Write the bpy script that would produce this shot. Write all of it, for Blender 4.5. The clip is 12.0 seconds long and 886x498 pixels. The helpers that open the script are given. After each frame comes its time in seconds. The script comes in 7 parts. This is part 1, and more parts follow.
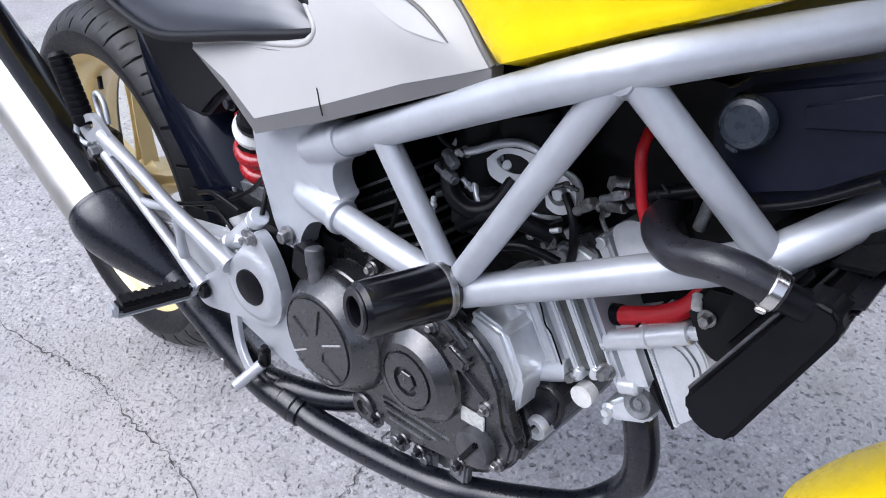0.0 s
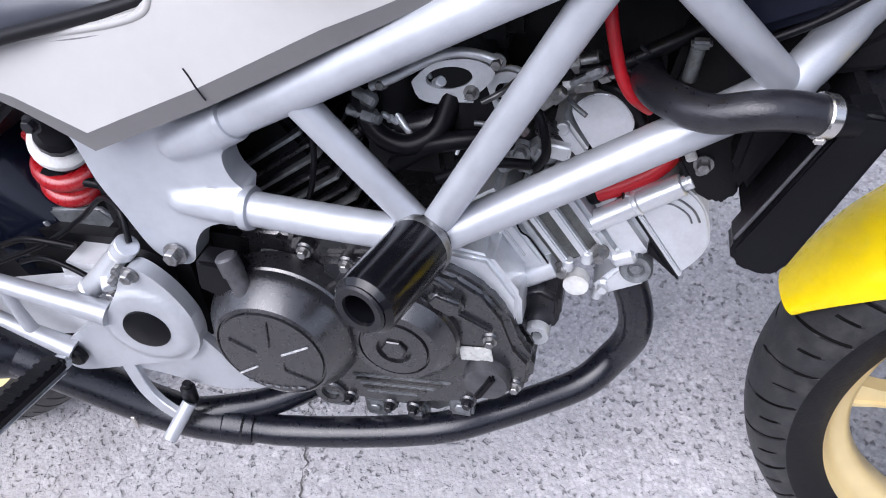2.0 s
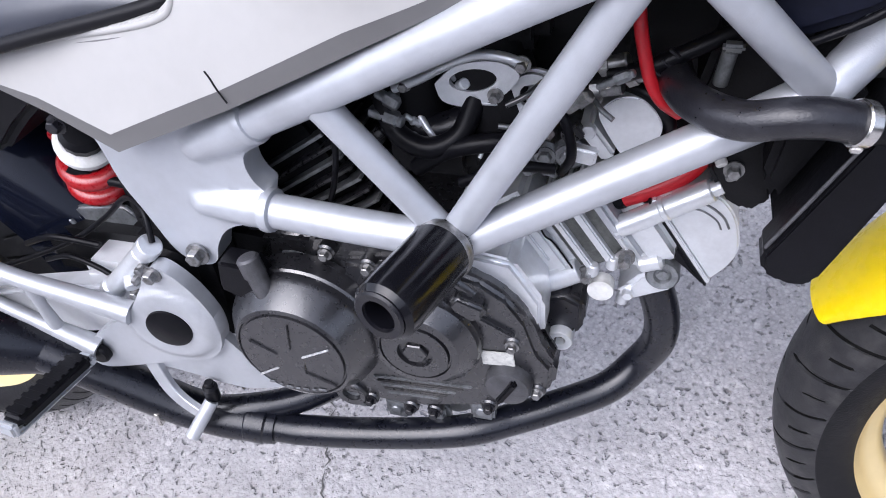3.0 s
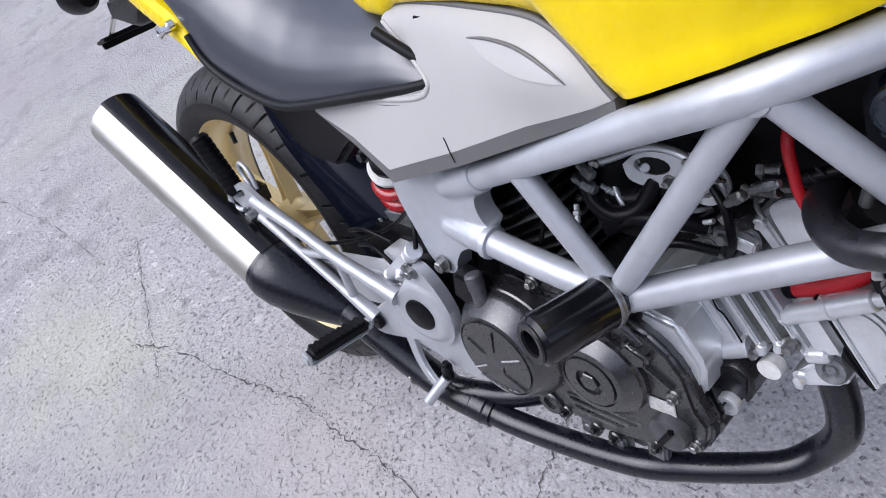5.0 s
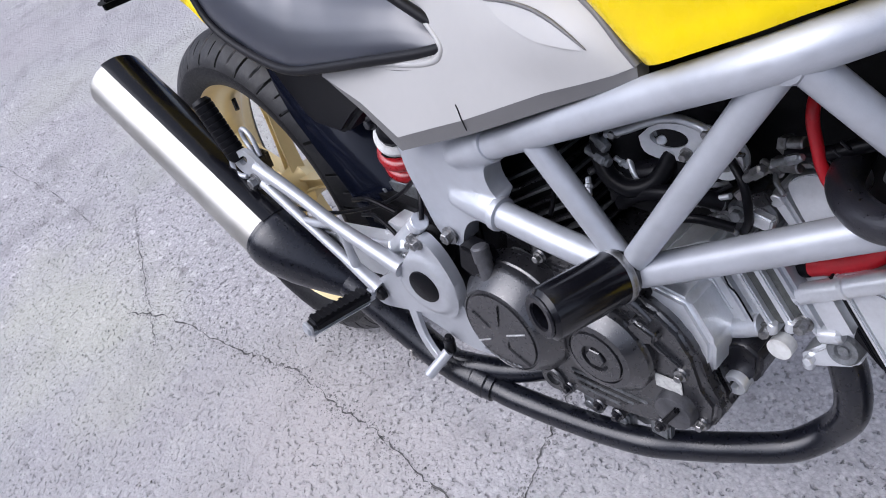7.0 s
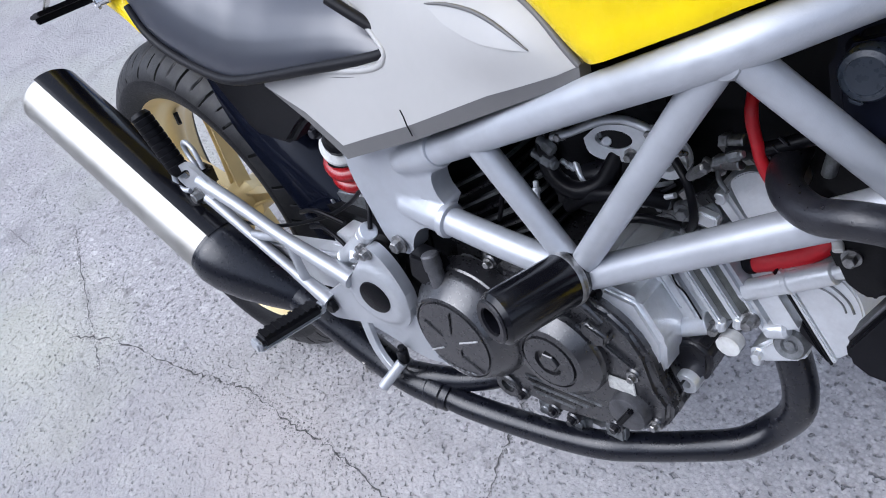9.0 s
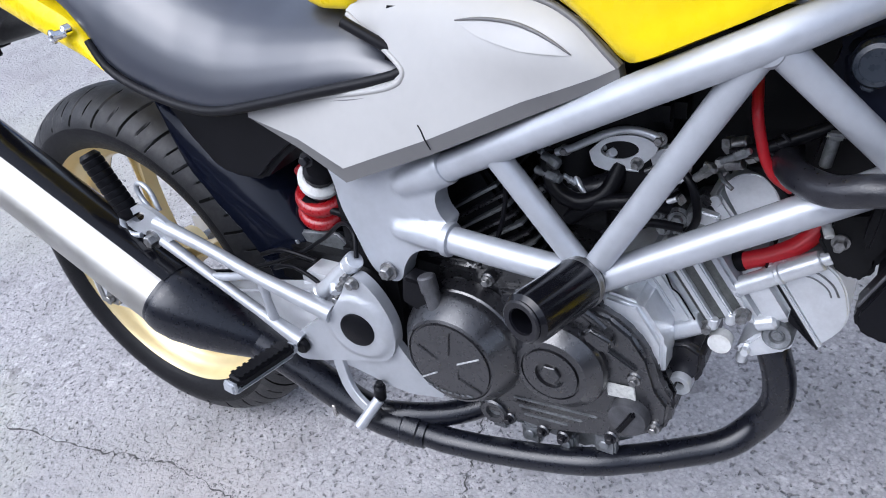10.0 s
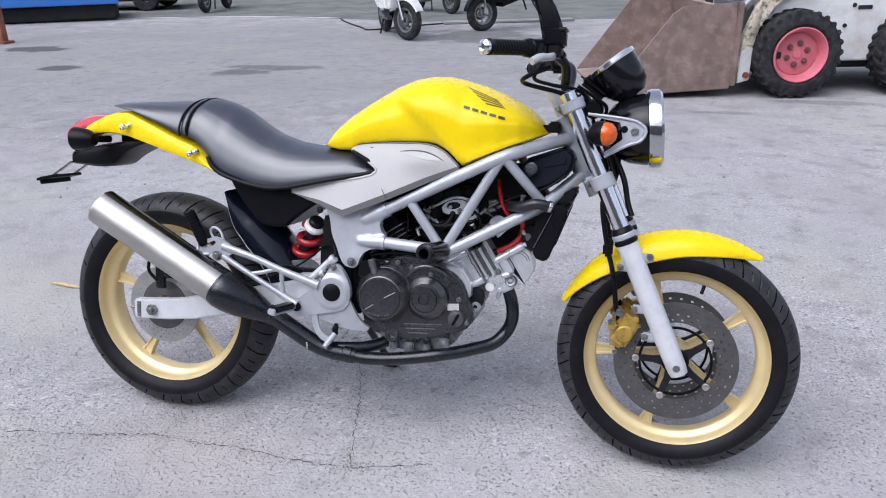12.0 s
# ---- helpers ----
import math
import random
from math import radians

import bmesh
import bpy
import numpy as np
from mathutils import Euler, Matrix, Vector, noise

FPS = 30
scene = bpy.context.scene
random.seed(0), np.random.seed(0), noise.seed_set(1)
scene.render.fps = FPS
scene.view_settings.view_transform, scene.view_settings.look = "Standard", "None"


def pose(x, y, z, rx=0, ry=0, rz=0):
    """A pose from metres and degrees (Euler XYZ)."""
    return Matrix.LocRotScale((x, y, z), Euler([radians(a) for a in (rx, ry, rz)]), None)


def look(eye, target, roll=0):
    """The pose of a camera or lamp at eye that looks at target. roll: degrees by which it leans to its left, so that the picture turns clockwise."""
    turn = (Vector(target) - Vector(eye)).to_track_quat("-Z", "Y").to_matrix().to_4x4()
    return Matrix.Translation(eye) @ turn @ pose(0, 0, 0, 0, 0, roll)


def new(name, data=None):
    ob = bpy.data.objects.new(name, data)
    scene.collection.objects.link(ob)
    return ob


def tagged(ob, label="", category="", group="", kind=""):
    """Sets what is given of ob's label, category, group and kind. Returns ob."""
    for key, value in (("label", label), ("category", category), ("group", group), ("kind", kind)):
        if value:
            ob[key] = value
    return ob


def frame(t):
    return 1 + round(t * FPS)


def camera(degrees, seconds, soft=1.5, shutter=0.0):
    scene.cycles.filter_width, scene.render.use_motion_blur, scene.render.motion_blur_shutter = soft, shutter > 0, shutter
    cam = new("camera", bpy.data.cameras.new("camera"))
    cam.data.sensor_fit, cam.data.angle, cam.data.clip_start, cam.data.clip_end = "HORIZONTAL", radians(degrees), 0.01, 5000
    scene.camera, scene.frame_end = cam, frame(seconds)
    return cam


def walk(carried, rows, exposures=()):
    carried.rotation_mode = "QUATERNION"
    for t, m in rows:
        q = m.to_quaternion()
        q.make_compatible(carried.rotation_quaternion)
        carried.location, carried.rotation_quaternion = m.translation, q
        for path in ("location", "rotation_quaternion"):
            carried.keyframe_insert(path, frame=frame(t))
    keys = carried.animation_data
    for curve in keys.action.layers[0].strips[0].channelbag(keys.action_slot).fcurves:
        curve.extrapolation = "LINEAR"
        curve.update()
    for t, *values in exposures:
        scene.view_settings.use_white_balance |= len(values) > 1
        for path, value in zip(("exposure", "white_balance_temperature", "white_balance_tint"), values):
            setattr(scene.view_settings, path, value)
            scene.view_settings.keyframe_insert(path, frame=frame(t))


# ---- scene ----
cam = camera(61.88, 12.0, soft=1.0)
PATH = [
    (0, (1.1654, -0.3174, 1.0209), (0.1463, 0.6174, -0.1313), -7.28),
    (0.3, (1.0586, -0.3310, 1.0408), (0.2774, 0.7165, -0.1972), -7.92),
    (0.5, (1.0036, -0.3217, 1.0355), (0.3589, 0.7726, -0.2400), -9.34),
    (0.7, (0.9587, -0.3017, 1.0425), (0.4863, 0.7825, -0.3145), -9.15),
    (1, (0.9530, -0.3246, 1.0097), (0.5777, 0.7586, -0.3781), -9.33),
    (1.5, (0.9499, -0.3263, 1.0184), (0.5810, 0.7234, -0.3965), -10.31),
    (2, (0.9508, -0.3220, 1.0229), (0.5373, 0.6992, -0.4006), -11.71),
    (2.5, (0.9514, -0.3154, 1.0228), (0.5116, 0.6865, -0.4064), -12.58),
    (2.7, (0.9504, -0.3121, 1.0216), (0.4951, 0.6842, -0.4068), -13.19),
    (4.3, (0.9927, -0.3056, 1.0475), (0.2684, 0.6247, -0.3125), -21.71),
    (4.5, (1.0531, -0.3043, 1.0796), (0.1379, 0.5445, -0.2173), -26.5),
    (4.7, (1.1056, -0.2896, 1.1081), (0.0238, 0.4270, -0.1394), -29.65),
    (5, (1.1389, -0.2846, 1.1080), (-0.0614, 0.3340, -0.0822), -30.69),
    (5.5, (1.1337, -0.2819, 1.1042), (-0.0673, 0.3097, -0.0991), -30.72),
    (6, (1.1266, -0.2877, 1.1006), (-0.0553, 0.3006, -0.1229), -30.13),
    (6.5, (1.1262, -0.2923, 1.0991), (-0.0520, 0.2928, -0.1295), -29.84),
    (8.5, (1.1133, -0.2922, 1.0930), (-0.0376, 0.3189, -0.1488), -29.67),
    (9, (1.1232, -0.2912, 1.0861), (0.0152, 0.3866, -0.1600), -28.04),
    (9.5, (1.0981, -0.3037, 1.0767), (0.0601, 0.4653, -0.1768), -25.62),
    (9.8, (1.0352, -0.3636, 1.0888), (0.0925, 0.5265, -0.1599), -21.69),
    (10, (1.0304, -0.4351, 1.0878), (0.1456, 0.5849, -0.1024), -17.81),
    (10.2, (1.0496, -0.5260, 1.1088), (0.2576, 0.6228, -0.0283), -13.71),
    (10.5, (1.1084, -0.6870, 1.1556), (0.4183, 0.6121, 0.1183), -9.34),
    (10.8, (1.1089, -0.9359, 1.1861), (0.5536, 0.5109, 0.2705), -5.25),
    (11, (1.1067, -1.0953, 1.2267), (0.6122, 0.4039, 0.3619), -3.35),
    (11.3, (1.1351, -1.2667, 1.2610), (0.6888, 0.2713, 0.4391), -2.13),
    (11.5, (1.1622, -1.4276, 1.2520), (0.7489, 0.1472, 0.4844), -1.12),
    (12, (1.2166, -1.6593, 1.2869), (0.8190, -0.0464, 0.5938), -1.04),
]
EXPOSURES = [(0, 1.02, 6000, 14), (2.5, 1.13, 6100, 17), (4.5, 0.89, 6080, 16), (5, 0.72, 6080, 16), (6.5, 0.72, 6080, 17), (9.0, 0.76, 5850, 13), (9.5, 0.78, 5850, 13), (10.25, 0.89, 5900, 13), (11, 0.72, 5950, 14), (12, 0.67, 6080, 16)]
walk(cam, [(t, look(eye, target, roll)) for t, eye, target, roll in PATH], EXPOSURES)

# ---- sky, sun ----
world = bpy.data.worlds.new("sky")
scene.world = world
world.use_nodes = True
wn = world.node_tree
sky = wn.nodes.new("ShaderNodeTexSky")
sky.sky_type, sky.sun_disc = "NISHITA", False
sky.sun_elevation, sky.sun_rotation = radians(56), radians(213)
sky.air_density, sky.dust_density = 1.0, 2.2
wn.nodes["Background"].inputs[1].default_value = 0.14
haze = wn.nodes.new("ShaderNodeHueSaturation")
haze.inputs["Saturation"].default_value = 0.45
wn.links.new(sky.outputs[0], haze.inputs["Color"])
wn.links.new(haze.outputs[0], wn.nodes["Background"].inputs[0])
sun = new("sun", bpy.data.lights.new("sun", "SUN"))
sun.data.energy, sun.data.angle, sun.data.color = 1.4, radians(60), (0.985, 0.99, 1.0)
sun.matrix_world = look((-1.0, -2.4, 4.4), (0.6, 0.1, 0.0))


# ---- materials ----
def mat(name, color, rough=0.5, metal=0.0, var=0.12, scale=25.0, bump=0.0, bscale=400.0, coat=0.0, dirt=None, dirt_amount=0.5, spec=0.5, rvar=0.12):
    m = bpy.data.materials.new(name)
    m.use_nodes = True
    t = m.node_tree
    p = t.nodes["Principled BSDF"]
    co = t.nodes.new("ShaderNodeTexCoord")

    def noise_tex(sc, detail=5.0):
        n = t.nodes.new("ShaderNodeTexNoise")
        n.inputs["Scale"].default_value, n.inputs["Detail"].default_value = sc, detail
        t.links.new(co.outputs["Object"], n.inputs["Vector"])
        return n.outputs["Fac"]

    def ramp(src, lo, hi):
        r = t.nodes.new("ShaderNodeMapRange")
        r.inputs[1].default_value, r.inputs[2].default_value = 0.3, 0.7
        r.inputs[3].default_value, r.inputs[4].default_value = lo, hi
        t.links.new(src, r.inputs[0])
        return r.outputs[0]

    big, fine = noise_tex(scale), noise_tex(scale * 9, 3.0)
    add = t.nodes.new("ShaderNodeMath")
    add.operation = "MULTIPLY"
    t.links.new(ramp(big, 1 - var, 1 + var), add.inputs[0])
    t.links.new(ramp(fine, 1 - var * 0.5, 1 + var * 0.5), add.inputs[1])
    mul = t.nodes.new("ShaderNodeVectorMath")
    mul.operation = "SCALE"
    mul.inputs[0].default_value = color
    t.links.new(add.outputs[0], mul.inputs["Scale"])
    out = mul.outputs[0]
    if dirt:
        mx = t.nodes.new("ShaderNodeMix")
        mx.data_type = "RGBA"
        spots = t.nodes.new("ShaderNodeMapRange")
        spots.inputs[1].default_value, spots.inputs[2].default_value = 0.48, 0.72
        spots.inputs[3].default_value, spots.inputs[4].default_value = 0.0, dirt_amount
        t.links.new(noise_tex(scale * 2.3, 8.0), spots.inputs[0])
        t.links.new(spots.outputs[0], mx.inputs["Factor"])
        t.links.new(out, mx.inputs["A"])
        mx.inputs["B"].default_value = (*dirt, 1)
        out = mx.outputs["Result"]
    t.links.new(out, p.inputs["Base Color"])
    p.inputs["Metallic"].default_value = metal
    p.inputs["Specular IOR Level"].default_value = spec
    p.inputs["Coat Weight"].default_value = coat
    p.inputs["Coat Roughness"].default_value = 0.05
    t.links.new(ramp(fine, max(rough - rvar * 0.5, 0.02), rough + rvar * 0.5), p.inputs["Roughness"])
    if bump:
        b = t.nodes.new("ShaderNodeBump")
        b.inputs["Strength"].default_value, b.inputs["Distance"].default_value = bump, 0.001
        t.links.new(noise_tex(bscale, 3.0), b.inputs["Height"])
        t.links.new(b.outputs[0], p.inputs["Normal"])
    return m


SILVER = mat("silver_frame_paint", (0.475, 0.495, 0.53), 0.44, 0.45, 0.06, 14, 0.12, 700, coat=0.05, dirt=(0.33, 0.33, 0.34), dirt_amount=0.25)
CAST = mat("cast_aluminium", (0.70, 0.72, 0.745), 0.34, 0.6, 0.06, 30, 0.25, 500, dirt=(0.34, 0.335, 0.33), dirt_amount=0.16)
BRACKET = mat("grey_painted_aluminium", (0.455, 0.47, 0.495), 0.40, 0.4, 0.06, 20, 0.12, 700, coat=0.15, dirt=(0.30, 0.30, 0.30), dirt_amount=0.25)
PANEL = mat("silver_grey_plastic", (0.418, 0.412, 0.400), 0.42, 0.0, 0.03, 10, 0.05, 1200, coat=0.1)
# plastic trim tone, also used for the painted shade of groove and crease
PANEL_DARK = mat("grey_trim_and_groove_shade", (0.135, 0.133, 0.132), 0.45, 0.0, 0.05, 20, 0.1, 900)
YELLOW = mat("yellow_paint", (0.84, 0.62, 0.001), 0.28, 0.0, 0.025, 8, 0.0, coat=0.12, rvar=0.05, spec=0.16)
VINYL = mat("black_seat_vinyl", (0.022, 0.026, 0.040), 0.37, 0.0, 0.10, 18, 0.06, 1500, spec=0.9, coat=0.05, rvar=0.05)
VINYL.node_tree.nodes["Principled BSDF"].inputs["IOR"].default_value = 1.62
PIPING = mat("seat_piping", (0.008, 0.008, 0.010), 0.45, 0.0, 0.15, 30, spec=0.2)
RUBBER = mat("tyre_rubber", (0.0055, 0.0055, 0.007), 0.46, 0.0, 0.25, 20, 0.4, 700, dirt=(0.02, 0.0195, 0.019), dirt_amount=0.2, spec=0.2)
TREAD = mat("dusty_tread_rubber", (0.022, 0.022, 0.024), 0.48, 0.0, 0.35, 22, 0.4, 600, dirt=(0.065, 0.063, 0.061), dirt_amount=0.45, spec=0.3)
GROOVE = mat("tyre_groove", (0.006, 0.006, 0.006), 0.9, 0.0, 0.2, 40, spec=0.1)
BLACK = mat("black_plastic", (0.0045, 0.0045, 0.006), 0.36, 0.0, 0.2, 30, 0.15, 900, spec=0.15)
GLOSS = mat("gloss_black_paint", (0.005, 0.005, 0.007), 0.2, 0.0, 0.1, 20, coat=0.12, rvar=0.08, spec=0.35)
CAPBLUE = mat("blue_grey_cap", (0.020, 0.026, 0.036), 0.30, 0.0, 0.15, 20, 0.1, 700, spec=0.6)
COOLHOSE = mat("coolant_hose_rubber", (0.012, 0.012, 0.016), 0.33, 0.0, 0.3, 30, 0.25, 600, dirt=(0.06, 0.06, 0.065), dirt_amount=0.15, spec=0.6)
SATIN = mat("satin_black_metal", (0.008, 0.008, 0.011), 0.32, 0.0, 0.2, 25, 0.2, 500, dirt=(0.06, 0.055, 0.05), dirt_amount=0.2, spec=0.4)
COVER = mat("dark_grey_engine_paint", (0.0125, 0.0123, 0.0145), 0.29, 0.0, 0.08, 25, 0.015, 900, dirt=(0.022, 0.0215, 0.021), dirt_amount=0.12, spec=0.7, coat=0.12, rvar=0.06)
COVER.node_tree.nodes["Principled BSDF"].inputs["IOR"].default_value = 1.7
SHELL = mat("headlamp_shell_black", (0.004, 0.004, 0.0055), 0.12, 0.0, 0.1, 20, spec=0.3, rvar=0.05)
BLUEBLACK = mat("blue_black_plastic", (0.0055, 0.0068, 0.015), 0.42, 0.0, 0.2, 20, 0.1, 900, spec=0.2)
CAPGREY = mat("dull_grey_cap", (0.065, 0.065, 0.07), 0.45, 0.2, 0.3, 90, 0.3, 400)
GOLD = mat("gold_wheel_paint", (0.78, 0.63, 0.33), 0.30, 0.30, 0.03, 10, 0.0, 700, coat=0.12, dirt=(0.48, 0.36, 0.17), dirt_amount=0.2, rvar=0.05)
GOLDCAL = mat("gold_caliper", (0.55, 0.36, 0.08), 0.35, 0.6, 0.1, 40, 0.2, 600, dirt=(0.08, 0.06, 0.04), dirt_amount=0.4)
RIMCHROME = mat("dull_chrome", (0.55, 0.56, 0.58), 0.12, 1.0, 0.04, 30, rvar=0.06)
CHROME = mat("chrome", (0.80, 0.81, 0.83), 0.16, 1.0, 0.04, 30, rvar=0.06)
STEEL = mat("brushed_steel", (0.66, 0.645, 0.62), 0.22, 1.0, 0.05, 12, 0.03, 900, rvar=0.06)
SILENCER = mat("satin_silencer_steel", (0.50, 0.49, 0.465), 0.46, 1.0, 0.06, 9, 0.03, 700, rvar=0.10, dirt=(0.36, 0.335, 0.29), dirt_amount=0.35)
NAVY = mat("gloss_navy_black_plastic", (0.0045, 0.006, 0.013), 0.16, 0.0, 0.1, 20, coat=0.1, rvar=0.06, spec=0.3)
PIPE = mat("black_pipe_enamel", (0.0048, 0.0056, 0.010), 0.29, 0.0, 0.2, 20, 0.04, 300, coat=0.10, dirt=(0.018, 0.017, 0.018), dirt_amount=0.12, spec=0.55, rvar=0.06)
ARMPAINT = mat("pale_silver_paint", (0.66, 0.67, 0.69), 0.45, 0.25, 0.06, 14, 0.12, 700, dirt=(0.40, 0.39, 0.38), dirt_amount=0.25)
ROTOR = mat("bright_rotor_steel", (0.44, 0.435, 0.42), 0.38, 0.75, 0.10, 30, 0.1, 600)
RIVET = mat("pale_zinc", (0.50, 0.47, 0.44), 0.35, 0.7, 0.15, 80, dirt=(0.12, 0.10, 0.09), dirt_amount=0.3)
# pale line colour; on the clutch ribs it is a painted highlight
LINE = mat("bright_edge_line", (0.62, 0.62, 0.62), 0.35, 0.6, 0.2, 200)
ZINC = mat("zinc_bolt", (0.30, 0.30, 0.30), 0.35, 0.9, 0.25, 80, dirt=(0.06, 0.05, 0.04), dirt_amount=0.5)
DISC = mat("brake_disc_steel", (0.125, 0.122, 0.12), 0.42, 0.7, 0.12, 40, 0.2, 800)
REDRUB = mat("red_silicone_hose", (0.50, 0.012, 0.02), 0.35, 0.0, 0.1, 30, 0.1, 600)
REDSPR = mat("red_spring_paint", (0.33, 0.006, 0.010), 0.3, 0.0, 0.1, 30, coat=0.3)
WHITE = mat("white_plastic", (0.70, 0.70, 0.68), 0.5, 0.0, 0.08, 30, dirt=(0.3, 0.27, 0.22), dirt_amount=0.4)
AMBER = mat("amber_lens", (0.70, 0.11, 0.002), 0.15, 0.0, 0.12, 80, 0.4, 300, coat=0.4)
REDLENS = mat("red_lens", (0.60, 0.03, 0.045), 0.12, 0.0, 0.06, 60, coat=0.6)
INK = mat("dark_decal", (0.055, 0.048, 0.02), 0.4, 0.0, 0.05, 20)
STICKER = mat("pale_sticker", (0.55, 0.55, 0.52), 0.5, 0.0, 0.15, 120, dirt=(0.2, 0.2, 0.2), dirt_amount=0.5)
# near-black, standing in for the shade deep among engine and radiator parts
DARKBAY = mat("shade_black_bay", (0.005, 0.005, 0.006), 0.5, 0.0, 0.3, 40, 0.3, 400, spec=0.2)
# dark tone paints the shade between the fins, with some grime on it
FINCORE = mat("grimy_shaded_fin_gap", (0.10, 0.105, 0.10), 0.55, 0.3, 0.3, 60, 0.3, 500, dirt=(0.03, 0.03, 0.03), dirt_amount=0.5)
GREYMET = mat("grey_bay_metal", (0.24, 0.25, 0.26), 0.4, 0.7, 0.22, 60, 0.3, 500, dirt=(0.05, 0.05, 0.05), dirt_amount=0.5)


# ---- mesh tools ----
def catmull(pts, k=8):
    pts = [Vector(p) for p in pts]
    if len(pts) < 3 or k < 2:
        return pts
    out = []
    for i in range(len(pts) - 1):
        a, b, c, d = pts[max(i - 1, 0)], pts[i], pts[i + 1], pts[min(i + 2, len(pts) - 1)]
        for j in range(k):
            s = j / k
            out.append(0.5 * (2 * b + (c - a) * s + (2 * a - 5 * b + 4 * c - d) * s * s + (3 * b - 3 * c + d - a) * s ** 3))
    return out + [pts[-1]]


def skin(rings, cap=True, loop=False):
    """A mesh through rings of equally many points."""
    bm = bmesh.new()
    vs = [[bm.verts.new(p) for p in r] for r in rings]
    n = len(vs[0])
    for a in range(len(vs) if loop else len(vs) - 1):
        p, q = vs[a], vs[(a + 1) % len(vs)]
        for i in range(n):
            bm.faces.new((p[i], p[(i + 1) % n], q[(i + 1) % n], q[i]))
    if cap and not loop:
        bm.faces.new(vs[0][::-1])
        bm.faces.new(vs[-1])
    return bm


def tube(pts, r, n=16, k=8, flat=1.0):
    path, n = catmull(pts, k), max(n, 12)
    rad = r if isinstance(r, (list, tuple)) else [r] * len(pts)
    rings, side = [], None
    for i, p in enumerate(path):
        d = (path[min(i + 1, len(path) - 1)] - path[max(i - 1, 0)]).normalized()
        if side is None:
            side = d.orthogonal().normalized()
        side = (side - d * side.dot(d)).normalized()
        up = d.cross(side)
        s = i / (len(path) - 1) * (len(rad) - 1)
        j = min(int(s), len(rad) - 2) if len(rad) > 1 else 0
        rr = rad[j] + (rad[min(j + 1, len(rad) - 1)] - rad[j]) * (s - j)
        rings.append([p + side * (rr * math.cos(a)) + up * (rr * flat * math.sin(a)) for a in (2 * math.pi * m / n for m in range(n))])
    return skin(rings)


def frame_of(axis):
    z = Vector(axis).normalized()
    x = Vector((0, 0, 1)).cross(z)
    x = x.normalized() if x.length > 1e-4 else Vector((1, 0, 0))
    return Matrix((x, z.cross(x), z)).transposed().to_4x4()


def lathe(profile, origin=(0, 0, 0), axis=(0, 1, 0), n=32, loop=False):
    """profile: (radius, height along the axis)."""
    m = Matrix.Translation(origin) @ frame_of(axis)
    rings = [[m @ Vector((max(r, 1e-5) * math.cos(a), max(r, 1e-5) * math.sin(a), h)) for a in (2 * math.pi * i / n for i in range(n))] for r, h in profile]
    return skin(rings, cap=not loop, loop=loop)


def cyl(p0, p1, r0, r1=None, n=24, bev=0.001):
    p0, p1 = Vector(p0), Vector(p1)
    r1 = r0 if r1 is None else r1
    h = (p1 - p0).length
    b = min(bev, h * 0.3, r0 * 0.5, r1 * 0.5)
    return lathe([(r0 - b, 0), (r0, b), (r1, h - b), (r1 - b, h)], p0, p1 - p0, n)


def pipe(p0, p1, r, wall, n=24):
    h = (Vector(p1) - Vector(p0)).length
    return lathe([(r, 0), (r, h), (r - wall, h), (r - wall, 0)], p0, Vector(p1) - Vector(p0), n, loop=True)


def prism(outline, y0, y1, bev=0.0, segs=2):
    bm = bmesh.new()
    f = bm.faces.new([bm.verts.new((x, y0, z)) for x, z in outline])
    top = bmesh.ops.extrude_face_region(bm, geom=[f])["geom"]
    for v in top:
        if isinstance(v, bmesh.types.BMVert):
            v.co.y = y1
    bmesh.ops.recalc_face_normals(bm, faces=bm.faces[:])
    if bev:
        bmesh.ops.bevel(bm, geom=bm.edges[:], offset=bev, segments=segs, affect="EDGES", clamp_overlap=True)
    return bm


def box(center, size, bev=0.0, m=None, segs=2):
    bm = bmesh.new()
    bmesh.ops.create_cube(bm, size=1, matrix=Matrix.Diagonal((*size, 1)))
    if bev:
        bmesh.ops.bevel(bm, geom=bm.edges[:], offset=bev, segments=segs, affect="EDGES", clamp_overlap=True)
    bmesh.ops.transform(bm, matrix=Matrix.Translation(center) @ (m or Matrix()), verts=bm.verts[:])
    return bm


def holed(outer, inner, y0, y1):
    """A plate with a hole: two outlines of equally many points in x and z."""
    rings = [[(x, y, z) for x, z in o] for o, y in ((outer, y0), (outer, y1), (inner, y1), (inner, y0))]
    return skin(rings, loop=True)


